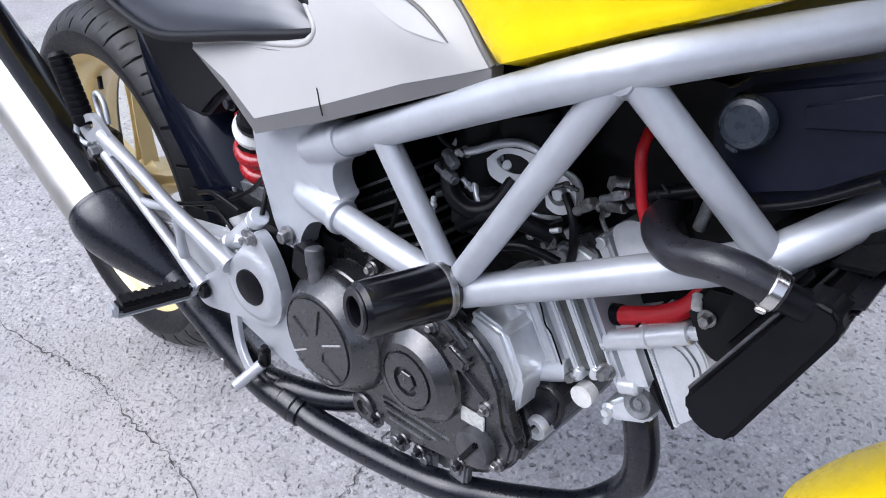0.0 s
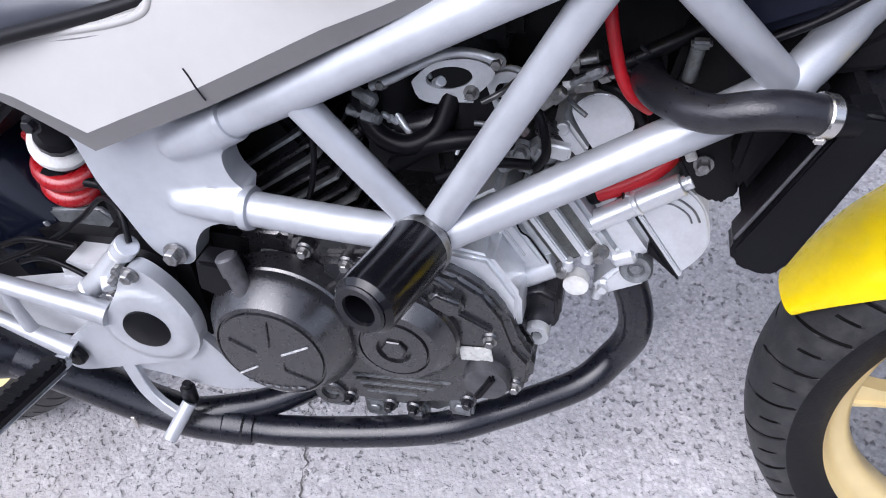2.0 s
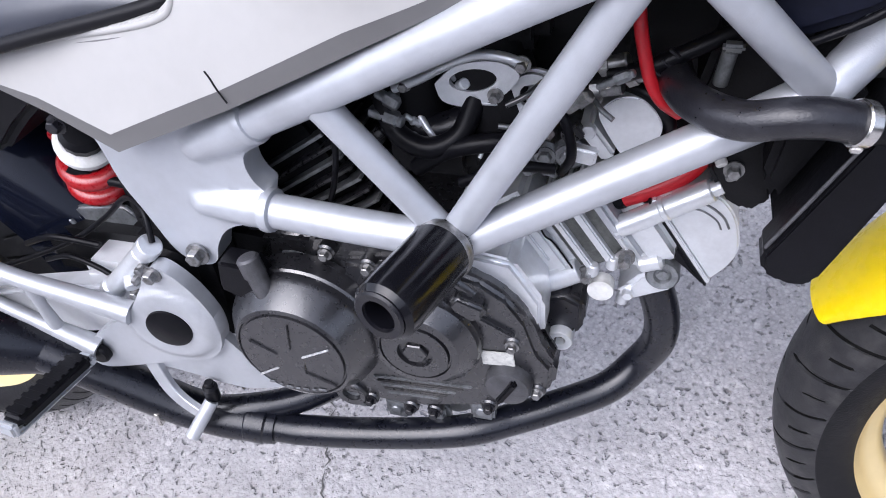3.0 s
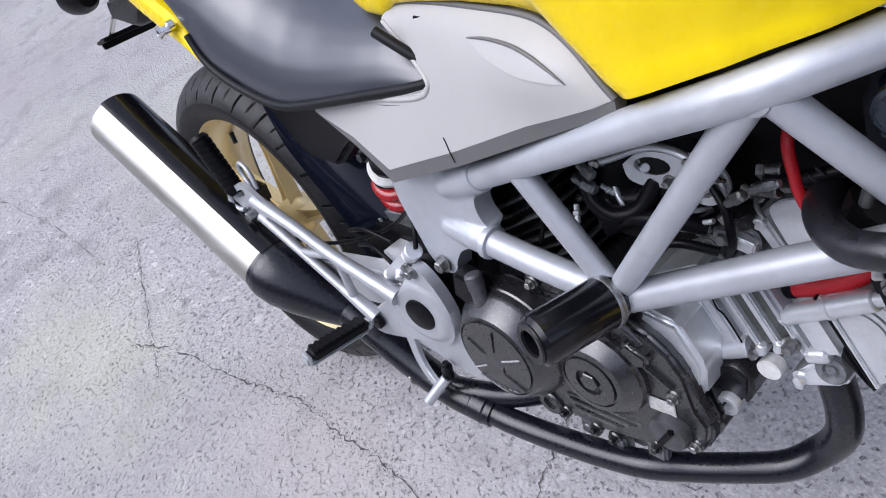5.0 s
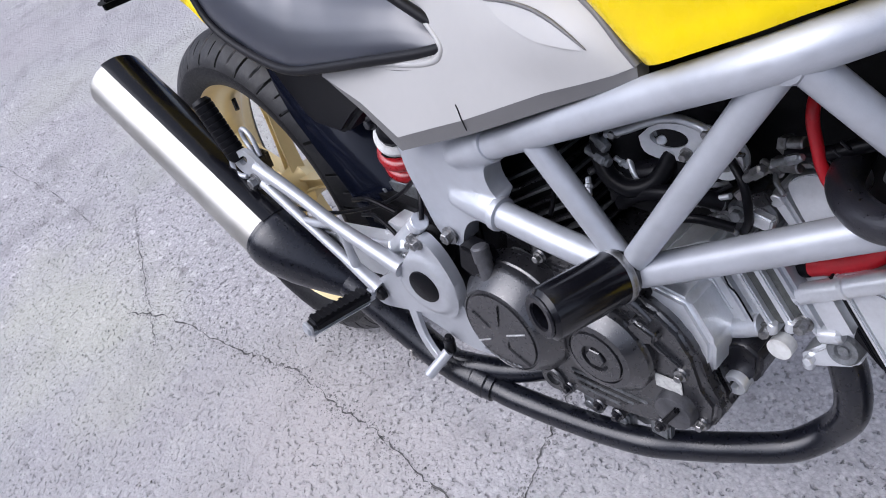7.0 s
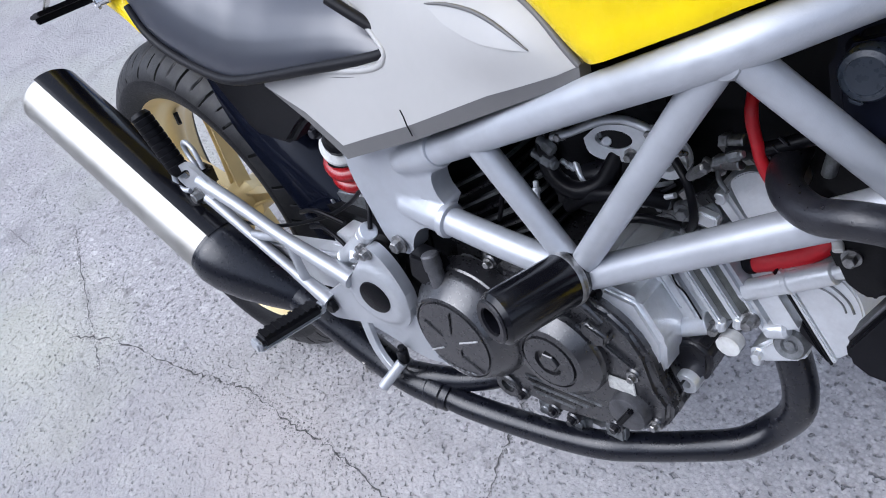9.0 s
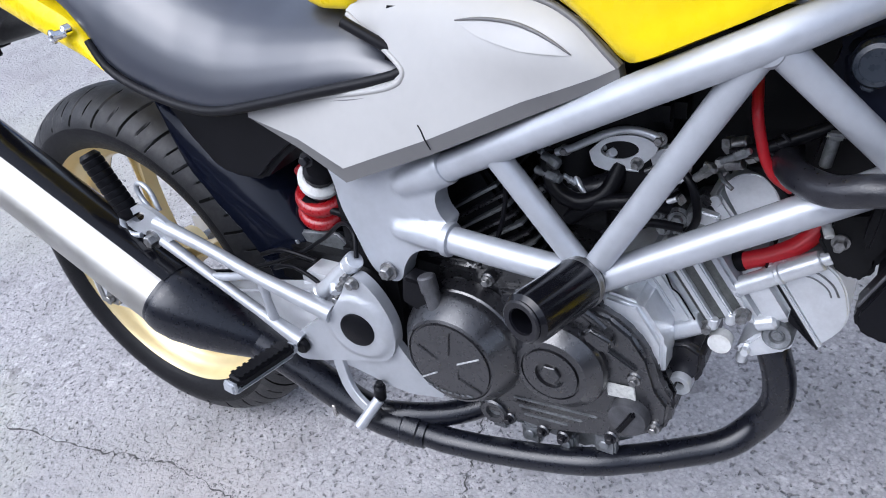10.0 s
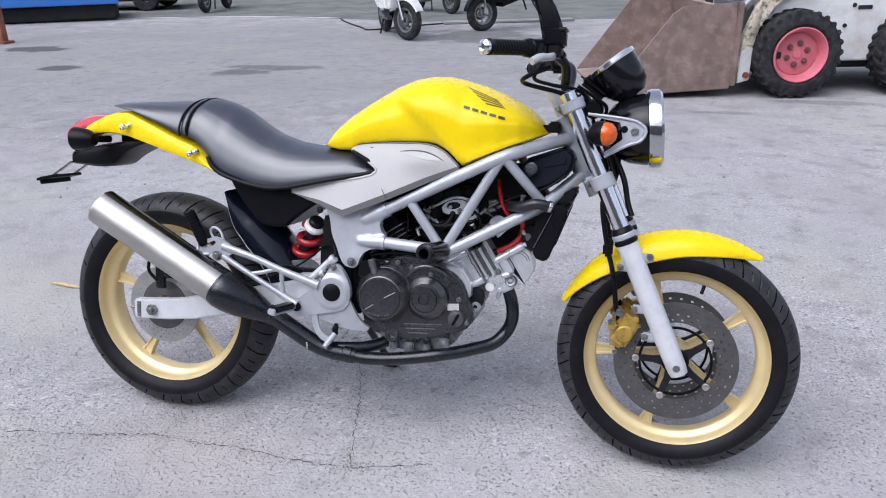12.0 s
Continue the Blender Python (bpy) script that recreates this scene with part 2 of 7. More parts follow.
def shell(outline, depth, thick, step=0.02, bev=0.0):
    """A curved plate: an outline in x and z, laid on y = depth(x, z) and thickened towards +y."""
    bm = bmesh.new()
    bm.faces.new([bm.verts.new((x, 0, z)) for x, z in outline])
    for axis, n in ((0, (1, 0, 0)), (1, (0, 0, 1))):
        vals = [p[axis] for p in outline]
        c = min(vals) + step * 0.5
        while c < max(vals):
            co = (c, 0, 0) if axis == 0 else (0, 0, c)
            bmesh.ops.bisect_plane(bm, geom=bm.verts[:] + bm.edges[:] + bm.faces[:], plane_co=co, plane_no=n, dist=1e-5)
            c += step
    front = bm.faces[:]
    ex = bmesh.ops.extrude_face_region(bm, geom=front)["geom"]
    back = {v for v in ex if isinstance(v, bmesh.types.BMVert)}
    for v in bm.verts:
        v.co.y = depth(v.co.x, v.co.z) + (thick if v in back else 0)
    bmesh.ops.recalc_face_normals(bm, faces=bm.faces[:])
    if bev:
        edges = [e for e in bm.edges if len(e.link_faces) == 2 and e.calc_face_angle(0) > 0.9]
        bmesh.ops.bevel(bm, geom=edges, offset=bev, segments=3, affect="EDGES", clamp_overlap=True)
    return bm


def joined(*bms):
    out = bmesh.new()
    me = bpy.data.meshes.new("t")
    for b in bms:
        b.to_mesh(me)
        out.from_mesh(me)
        b.free()
    bpy.data.meshes.remove(me)
    return out


def mirrored(bm):
    bmesh.ops.transform(bm, matrix=Matrix.Diagonal((1, -1, 1, 1)), verts=bm.verts[:])
    bmesh.ops.reverse_faces(bm, faces=bm.faces[:])
    return bm


def moved(bm, m):
    bmesh.ops.transform(bm, matrix=m, verts=bm.verts[:])
    return bm


def part(name, bm, material, parent, label="", sharp=35, at=None):
    bmesh.ops.recalc_face_normals(bm, faces=bm.faces[:])
    lim = radians(sharp)
    for e in bm.edges:
        e.smooth = len(e.link_faces) == 2 and e.calc_face_angle(0) < lim
    for f in bm.faces:
        f.smooth = True
    me = bpy.data.meshes.new(name)
    bm.to_mesh(me)
    bm.free()
    for mm in material if isinstance(material, (list, tuple)) else [material]:
        me.materials.append(mm)
    ob = new(name, me)
    ob.parent = parent
    if at is not None:
        ob.matrix_basis = at
    return tagged(ob, label)


def bolt(p, axis=(0, -1, 0), r=0.006, h=0.005):
    """A hexagon head on its washer."""
    p, a = Vector(p), Vector(axis).normalized()
    return joined(lathe([(r * 1.5, 0), (r * 1.5, h * 0.3), (r * 1.0, h * 0.3)], p, a, 16), lathe([(r, 0), (r, h), (r * 0.85, h * 1.15)], p + a * h * 0.3, a, 6))


def capscrew(p, axis=(0, -1, 0), r=0.006, h=0.006):
    """A round head with a hexagon socket."""
    return lathe([(r * 0.9, 0), (r, h * 0.1), (r, h * 0.9), (r * 0.9, h), (r * 0.55, h), (r * 0.5, h * 0.5), (0, h * 0.5)], p, axis, 12)


def fit_line(x, pts):
    return float(np.interp(x, [p[0] for p in pts], [p[1] for p in pts]))


# ---- ground ----
def asphalt():
    m = bpy.data.materials.new("worn_asphalt")
    m.use_nodes = True
    t = m.node_tree
    p = t.nodes["Principled BSDF"]
    co = t.nodes.new("ShaderNodeTexCoord").outputs["Object"]

    def node(kind, **inputs):
        n = t.nodes.new(kind)
        for k, v in inputs.items():
            n.inputs[k.replace("_", " ")].default_value = v
        return n

    def noise_at(sc, detail=4.0, vec=co):
        n = node("ShaderNodeTexNoise", Scale=sc, Detail=detail)
        t.links.new(vec, n.inputs["Vector"])
        return n.outputs["Fac"]

    def mapped(src, a, b, lo, hi):
        r = node("ShaderNodeMapRange")
        for i, v in enumerate((a, b, lo, hi)):
            r.inputs[i + 1].default_value = v
        t.links.new(src, r.inputs[0])
        return r.outputs[0]

    def mix(fac, a, b, mode="MIX"):
        n = t.nodes.new("ShaderNodeMix")
        n.data_type, n.blend_type = "RGBA", mode
        for key, v in (("Factor", fac), ("A", a), ("B", b)):
            if isinstance(v, tuple):
                n.inputs[key].default_value = (*v, 1)
            elif isinstance(v, float):
                n.inputs[key].default_value = v
            else:
                t.links.new(v, n.inputs[key])
        return n.outputs["Result"]

    stone = node("ShaderNodeTexVoronoi", Scale=170.0)
    t.links.new(co, stone.inputs["Vector"])
    bw = t.nodes.new("ShaderNodeRGBToBW")
    t.links.new(stone.outputs["Color"], bw.inputs[0])
    col = mix(mapped(bw.outputs[0], 0.25, 0.75, 0.0, 1.0), (0.382, 0.367, 0.371), (0.502, 0.483, 0.488))
    col = mix(mapped(stone.outputs["Distance"], 0.35, 0.75, 0.0, 0.4), col, (0.20, 0.195, 0.195))
    patchy = mapped(noise_at(9.0, 4.0), 0.38, 0.62, 0.25, 1.0)
    speck = t.nodes.new("ShaderNodeMath")
    speck.operation = "MULTIPLY"
    t.links.new(mapped(noise_at(95.0, 1.8), 0.585, 0.69, 0.0, 1.0), speck.inputs[0])
    t.links.new(patchy, speck.inputs[1])
    col = mix(mapped(speck.outputs[0], 0.0, 1.0, 0.0, 0.70), col, (0.13, 0.122, 0.122))
    col = mix(mapped(noise_at(150.0, 1.5), 0.62, 0.72, 0.0, 0.4), col, (0.66, 0.64, 0.63))
    relief = noise_at(95.0, 7.0)
    pits = mapped(relief, 0.60, 0.68, 0.0, 0.45)
    col = mix(mapped(noise_at(20.0, 4.0), 0.64, 0.67, 0.0, 0.55), col, (0.10, 0.095, 0.09))
    col = mix(mapped(noise_at(38.0, 3.0), 0.60, 0.68, 0.0, 0.5), col, (0.72, 0.71, 0.69))
    col = mix(pits, col, (0.09, 0.085, 0.085))
    col = mix(mapped(noise_at(2.2, 6.0), 0.40, 0.68, 0.0, 0.6), col, (0.31, 0.305, 0.305))
    col = mix(mapped(noise_at(0.45, 5.0), 0.45, 0.7, 0.0, 0.55), col, (0.36, 0.365, 0.355))
    col = mix(mapped(noise_at(7.0, 6.0), 0.52, 0.70, 0.0, 0.5), col, (0.20, 0.195, 0.195))
    col = mix(mapped(noise_at(1.1, 4.0), 0.52, 0.68, 0.0, 0.25), col, (0.44, 0.44, 0.36))
    col = mix(mapped(noise_at(0.8, 4.0), 0.55, 0.68, 0.0, 0.35), col, (0.46, 0.42, 0.43))
    col = mix(mapped(noise_at(0.75, 6.0), 0.46, 0.64, 0.0, 0.42), col, (0.305, 0.290, 0.297))
    # cracks: the borders of large warped cells, only in part of the ground
    warp = node("ShaderNodeTexNoise", Scale=4.0, Detail=5.0)
    t.links.new(co, warp.inputs["Vector"])
    shift = t.nodes.new("ShaderNodeVectorMath")
    shift.operation = "MULTIPLY_ADD"
    shift.inputs[1].default_value = (0.32, 0.32, 0.0)
    t.links.new(warp.outputs["Color"], shift.inputs[0])
    t.links.new(co, shift.inputs[2])
    cell = node("ShaderNodeTexVoronoi", Scale=0.95)
    cell.feature = "DISTANCE_TO_EDGE"
    t.links.new(shift.outputs[0], cell.inputs["Vector"])
    line = mapped(cell.outputs["Distance"], 0.0, 0.009, 1.0, 0.0)
    some = mapped(noise_at(1.3, 2.0), 0.58, 0.66, 0.0, 0.2)
    mul = t.nodes.new("ShaderNodeMath")
    mul.operation = "MULTIPLY"
    t.links.new(line, mul.inputs[0])
    t.links.new(some, mul.inputs[1])
    col = mix(mul.outputs[0], col, (0.075, 0.07, 0.07))
    # old oil stains, a broad darker far area, shade painted at scooter and loader
    for x, y, rx, ry, depth in STAINS_AND_SHADE:
        off = t.nodes.new("ShaderNodeVectorMath")
        off.operation = "MULTIPLY_ADD"
        off.inputs[1].default_value = (1 / rx, 1 / ry, 0)
        off.inputs[2].default_value = (-x / rx, -y / ry, 0)
        t.links.new(co, off.inputs[0])
        ln = t.nodes.new("ShaderNodeVectorMath")
        ln.operation = "LENGTH"
        t.links.new(off.outputs[0], ln.inputs[0])
        ragged = t.nodes.new("ShaderNodeMath")
        ragged.operation = "MULTIPLY_ADD"
        ragged.inputs[1].default_value = 1.3
        t.links.new(noise_at(3.0, 5.0), ragged.inputs[0])
        t.links.new(ln.outputs["Value"], ragged.inputs[2])
        col = mix(mapped(ragged.outputs[0], 1.25, 1.6, depth, 0.0), col, (0.07, 0.075, 0.075))
    # dust of other tones; the first entry paints back light lost under the bike
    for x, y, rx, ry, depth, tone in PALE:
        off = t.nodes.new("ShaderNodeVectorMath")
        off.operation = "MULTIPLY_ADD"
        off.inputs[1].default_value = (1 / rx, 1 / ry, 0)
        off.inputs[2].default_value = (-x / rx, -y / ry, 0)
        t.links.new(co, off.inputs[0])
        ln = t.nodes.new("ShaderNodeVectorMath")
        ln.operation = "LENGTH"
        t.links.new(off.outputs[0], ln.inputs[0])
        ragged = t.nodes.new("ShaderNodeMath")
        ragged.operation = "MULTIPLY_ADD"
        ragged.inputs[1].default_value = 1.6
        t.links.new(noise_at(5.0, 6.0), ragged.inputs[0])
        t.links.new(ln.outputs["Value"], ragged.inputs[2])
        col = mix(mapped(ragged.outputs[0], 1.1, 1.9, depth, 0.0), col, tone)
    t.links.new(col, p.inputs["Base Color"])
    p.inputs["Roughness"].default_value = 1.0
    p.inputs["Specular IOR Level"].default_value = 0.05
    b1 = node("ShaderNodeBump", Strength=0.3, Distance=0.004)
    t.links.new(stone.outputs["Distance"], b1.inputs["Height"])
    b1.invert = True
    b2 = node("ShaderNodeBump", Strength=1.0, Distance=0.0045)
    b2.invert = True
    t.links.new(relief, b2.inputs["Height"])
    t.links.new(b1.outputs[0], b2.inputs["Normal"])
    b3 = node("ShaderNodeBump", Strength=0.8, Distance=0.004)
    b3.invert = True
    t.links.new(speck.outputs[0], b3.inputs["Height"])
    t.links.new(b2.outputs[0], b3.inputs["Normal"])
    t.links.new(b3.outputs[0], p.inputs["Normal"])
    return m


# first entry: broad darker far ground; last two: painted shade at scooter, loader
STAINS_AND_SHADE = [(-4.0, 7.0, 8.5, 5.5, 0.27), (-6.7, 7.23, 0.60, 0.36, 0.8), (-5.14, 5.76, 0.36, 0.22, 0.8), (-2.89, 5.78, 0.35, 0.27, 0.6), (-2.59, 6.13, 0.65, 0.22, 0.55), (2.04, 4.47, 0.28, 0.08, 0.35), (-0.9, 9.3, 1.0, 1.0, 0.5), (2.9, 5.0, 0.55, 0.11, 0.4)]
# first entry: lightening painted into the ground round the bike
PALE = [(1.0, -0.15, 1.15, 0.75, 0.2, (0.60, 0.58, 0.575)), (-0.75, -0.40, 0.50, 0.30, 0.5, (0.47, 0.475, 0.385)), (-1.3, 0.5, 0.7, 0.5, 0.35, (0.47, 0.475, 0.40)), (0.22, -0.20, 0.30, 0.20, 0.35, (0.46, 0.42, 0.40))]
bm = bmesh.new()
bmesh.ops.create_grid(bm, x_segments=40, y_segments=40, size=200)
tagged(part("ground", bm, asphalt(), None), "old light grey asphalt with pits, cracks, oil stains and painted light and shade", "ground", kind="structure")

# ---- the motorcycle ----
LEAN = 13.0
BIKE = pose(0, 0.012, 0, -LEAN, 0, 0)
bike = tagged(new("motorcycle"), "yellow naked motorcycle with silver frame leaning on its side stand", "motorcycle")
bike.matrix_basis = BIKE

# steering: the front end is turned to its right about the head's axis
RAKE, TURNED = 25.2, -1.0
HEAD_UP = Vector((-math.sin(radians(RAKE)), 0, math.cos(radians(RAKE))))
AXLE_F = Vector((1.394, 0, 0.303))
HEAD = Vector((1.354, 0, 0.303))
STEER = Matrix.Translation(HEAD) @ Matrix.Rotation(radians(TURNED), 4, HEAD_UP) @ Matrix.Translation(-HEAD)


def on_head(s, fwd=0.0, y=0.0):
    """A point s metres up the head's axis from axle height, fwd metres ahead of it."""
    return HEAD + HEAD_UP * s + Vector((math.cos(radians(RAKE)), 0, math.sin(radians(RAKE)))) * fwd + Vector((0, y, 0))


# -- wheels
def tyre_mesh(R, width, bead, pattern, slant, depth=0.0028, turns=960):
    half, rows = width / 2, []
    for i in range(9):
        s = i / 8
        a = s * math.pi * 0.5
        rows.append((bead + (R - width * 0.36 - bead) * s, -(half * 0.80 + half * 0.2 * math.sin(a) ** 0.8), 9.0))
    for i in range(1, 32):
        s = -1 + 2 * i / 32
        y = half * math.sin(s * math.pi / 2 * 0.97) / math.sin(math.pi / 2 * 0.97)
        rows.append((R - width * 0.36 * (1 - math.cos(s * math.pi / 2)) ** 1.05, y, s))
    rows += [(r, -y, 9.0) for r, y, _ in rows[:9][::-1]]
    rings = []
    for k in range(turns):
        th = 2 * math.pi * k / turns
        ring = []
        for r, y, s in rows:
            rr = r - (depth * pattern(th * R, s) if s < 5 else 0)
            a = th + slant(min(abs(s), 1.0)) / R
            ring.append((rr * math.cos(a), y, rr * math.sin(a)))
        rings.append(ring)
    bm = bmesh.new()
    vs = [[bm.verts.new(p) for p in r] for r in rings]
    for a in range(turns):
        p, q = vs[a], vs[(a + 1) % turns]
        for i in range(len(rows) - 1):
            f = bm.faces.new((p[i], p[i + 1], q[i + 1], q[i]))
            s = rows[i][2]
            f.material_index = 0 if s > 5 else 1 if pattern(2 * math.pi * (a + 0.5) / turns * R, s) else 2
    return bm


def rear_pattern(u, s):
    a, c = abs(s), ((u + (0.031 if s > 0 else 0)) / 0.0668) % 1.0
    long_groove = 0.14 < a < 0.90 and c < 0.035 + 0.045 * a
    short_groove = 0.45 < a < 0.72 and 0.50 < c < 0.545
    return 1.0 if long_groove or short_groove else 0.0


def rear_slant(a):
    return 0.030 * a ** 1.5


def front_pattern(u, s):
    a, c = abs(s), ((u + (0.028 if s > 0 else 0)) / 0.0553) % 1.0
    return 1.0 if 0.10 < a < 0.92 and c < 0.040 + 0.04 * a or 0.55 < a < 0.80 and 0.5 < c < 0.55 else 0.0


def front_slant(a):
    return -0.034 * a ** 1.3


def rim_mesh(rb, half):
    out = [(rb + 0.0125, half - 0.004), (rb + 0.0135, half + 0.001), (rb + 0.0105, half + 0.002), (rb + 0.0070, half - 0.001), (rb + 0.0035, half - 0.007), (rb + 0.0005, half * 0.72), (rb - 0.0025, half * 0.58), (rb - 0.0085, half * 0.48), (rb - 0.0155, half * 0.42), (rb - 0.0210, half * 0.32), (rb - 0.0235, half * 0.15)]
    inside = [(rb - 0.004, half * 0.3), (rb + 0.003, half * 0.6), (rb + 0.009, half - 0.010)]
    prof = out + [(r, -y) for r, y in out[::-1]] + [(r, -y) for r, y in inside[::-1]] + inside
    return lathe(prof, (0, 0, 0), (0, 1, 0), 120, loop=True)


def spoke_mesh(r0, r1, ang, wide, deep):
    """A cast spoke with a trough down each face."""
    rings = []
    for s in (0.0, 0.12, 0.35, 0.6, 0.85, 1.0):
        r = r0 + (r1 - r0) * s
        w = wide * (0.62 - 0.22 * math.sin(s * math.pi) + 0.38 * s ** 4 + 0.30 * (1 - s) ** 3)
        d = deep * (0.5 - 0.12 * s)
        lip, pit = w * 0.30, d * 0.45
        sec = [(-w, -d), (-w + lip, -d), (-w + lip * 1.4, -d + pit), (w - lip * 1.4, -d + pit), (w - lip, -d), (w, -d), (w, d), (w - lip, d), (w - lip * 1.4, d - pit), (-w + lip * 1.4, d - pit), (-w + lip, d), (-w, d)]
        rings.append([(r, y, x) for x, y in sec])
    bm = skin(rings)
    return moved(bm, Matrix.Rotation(-radians(ang), 4, "Y"))


def drilled_disc(r0, r1, thick, holes, rows, y):
    """A brake disc: an annulus with rows of drilled holes."""
    n, bm = holes * 4, bmesh.new()
    rad = np.linspace(r0, r1, 12)
    cut = {(c, q) for row in range(rows) for c in range(n) if (c + row * 2) % 4 == 0 for q in (1 + row * (9 // rows),)}
    sides = []
    for yy in (y - thick / 2, y + thick / 2):
        vs = [[bm.verts.new((r * math.cos(2 * math.pi * k / n), yy, r * math.sin(2 * math.pi * k / n))) for r in rad] for k in range(n)]
        sides.append(vs)
        for k in range(n):
            for q in range(11):
                if (k, q) not in cut:
                    bm.faces.new((vs[k][q], vs[(k + 1) % n][q], vs[(k + 1) % n][q + 1], vs[k][q + 1]))
    a, b = sides
    for k in range(n):
        for q in (0, 11):
            bm.faces.new((a[k][q], a[(k + 1) % n][q], b[(k + 1) % n][q], b[k][q]))
    for k, q in cut:
        k2 = (k + 1) % n
        for (i, j), (i2, j2) in (((k, q), (k2, q)), ((k2, q), (k2, q + 1)), ((k2, q + 1), (k, q + 1)), ((k, q + 1), (k, q))):
            bm.faces.new((a[i][j], a[i2][j2], b[i2][j2], b[i][j]))
    return bm


def wheel(name, at, R, width, rb, rim_half, first, pattern, slant, parent):
    hub = lathe([(0.018, -0.05), (0.034, -0.05), (0.036, -0.02), (0.045, 0), (0.036, 0.02), (0.034, 0.05), (0.018, 0.05)], (0, 0, 0), (0, 1, 0), 40, loop=True)
    w = part(name, rim_mesh(rb, rim_half), GOLD, parent, "gold-painted five-spoke cast wheel", at=at)
    part("hub", hub, GOLD, w)
    for k in range(5):
        part("spoke", spoke_mesh(0.03, rb - 0.017, first + 72 * k, 0.018, rim_half * 0.48), GOLD, w)
    part("tyre", tyre_mesh(R, width, rb + 0.006, pattern, slant), [RUBBER, GROOVE, TREAD], w, "worn black rubber tyre with slanted grooves", sharp=28)
    va = radians(first + 36)
    c, s = math.cos(va), math.sin(va)
    part("valve", tube([(c * (rb - 0.02), -0.005, s * (rb - 0.02)), (c * (rb - 0.045), -0.012, s * (rb - 0.045))], 0.0045, 10), BLACK, w)
    return w


rear_wheel = wheel("rear_wheel", Matrix.Translation((-0.030, 0.004, 0.318)), 0.321, 0.148, 0.2280, 0.060, 93, rear_pattern, rear_slant, bike)
part("brake_disc", drilled_disc(0.072, 0.112, 0.005, 32, 3, -0.072), ROTOR, rear_wheel, "drilled steel rear brake disc")
part("disc_carrier", lathe([(0.03, -0.078), (0.074, -0.074), (0.074, -0.07), (0.03, -0.066)], (0, 0, 0), (0, 1, 0), 48, loop=True), DISC, rear_wheel)
part("axle", joined(cyl((0, -0.142, 0), (0, 0.142, 0), 0.010), lathe([(0.016, 0), (0.016, 0.012)], (0, -0.130, 0), (0, -1, 0), 6), cyl((0, -0.142, 0), (0, -0.152, 0), 0.008)), ZINC, rear_wheel)

front_wheel = wheel("front_wheel", STEER @ Matrix.Translation(AXLE_F), 0.298, 0.116, 0.2195, 0.042, 37, front_pattern, front_slant, bike)
for side in (-1, 1):
    part("brake_disc", drilled_disc(0.100, 0.150, 0.005, 30, 3, 0.058 * side), DISC, front_wheel, "grey drilled steel front brake disc")
    ring = lathe([(0.083, -0.003), (0.089, -0.003), (0.089, 0.003), (0.083, 0.003)], (0, 0.056 * side, 0), (0, 1, 0), 72, loop=True)
    part("disc_carrier", ring, BLACK, front_wheel, "black spider that carries the disc")
    part("carrier_hub", lathe([(0.02, -0.006), (0.028, -0.007), (0.033, -0.004), (0.033, 0.004), (0.02, 0.005)], (0, 0.056 * side, 0), (0, 1, 0), 40, loop=True), BLACK, front_wheel)
    for k in range(5):
        a = radians(72 * k - 36)
        m = Matrix.Translation((0, 0.056 * side, 0)) @ Matrix.Rotation(a, 4, "Y")
        part("carrier_arm", moved(prism([(0.028, -0.014), (0.050, -0.0085), (0.078, -0.0075), (0.104, -0.009), (0.104, 0.009), (0.078, 0.0075), (0.050, 0.0085), (0.028, 0.014)], -0.004, 0.004, 0.001), m), SATIN, front_wheel)
        part("rivet", capscrew((0.096 * math.cos(a), 0.060 * side, -0.096 * math.sin(a)), (0, side, 0), 0.0092, 0.006), RIVET, front_wheel, "pale zinc disc rivet")
part("axle", cyl((0, -0.12, 0), (0, 0.12, 0), 0.009), ZINC, front_wheel)

# -- front fork and steering
FORK = HEAD_UP


def on_fork(s, y):
    return AXLE_F + FORK * s + Vector((0, y, 0))


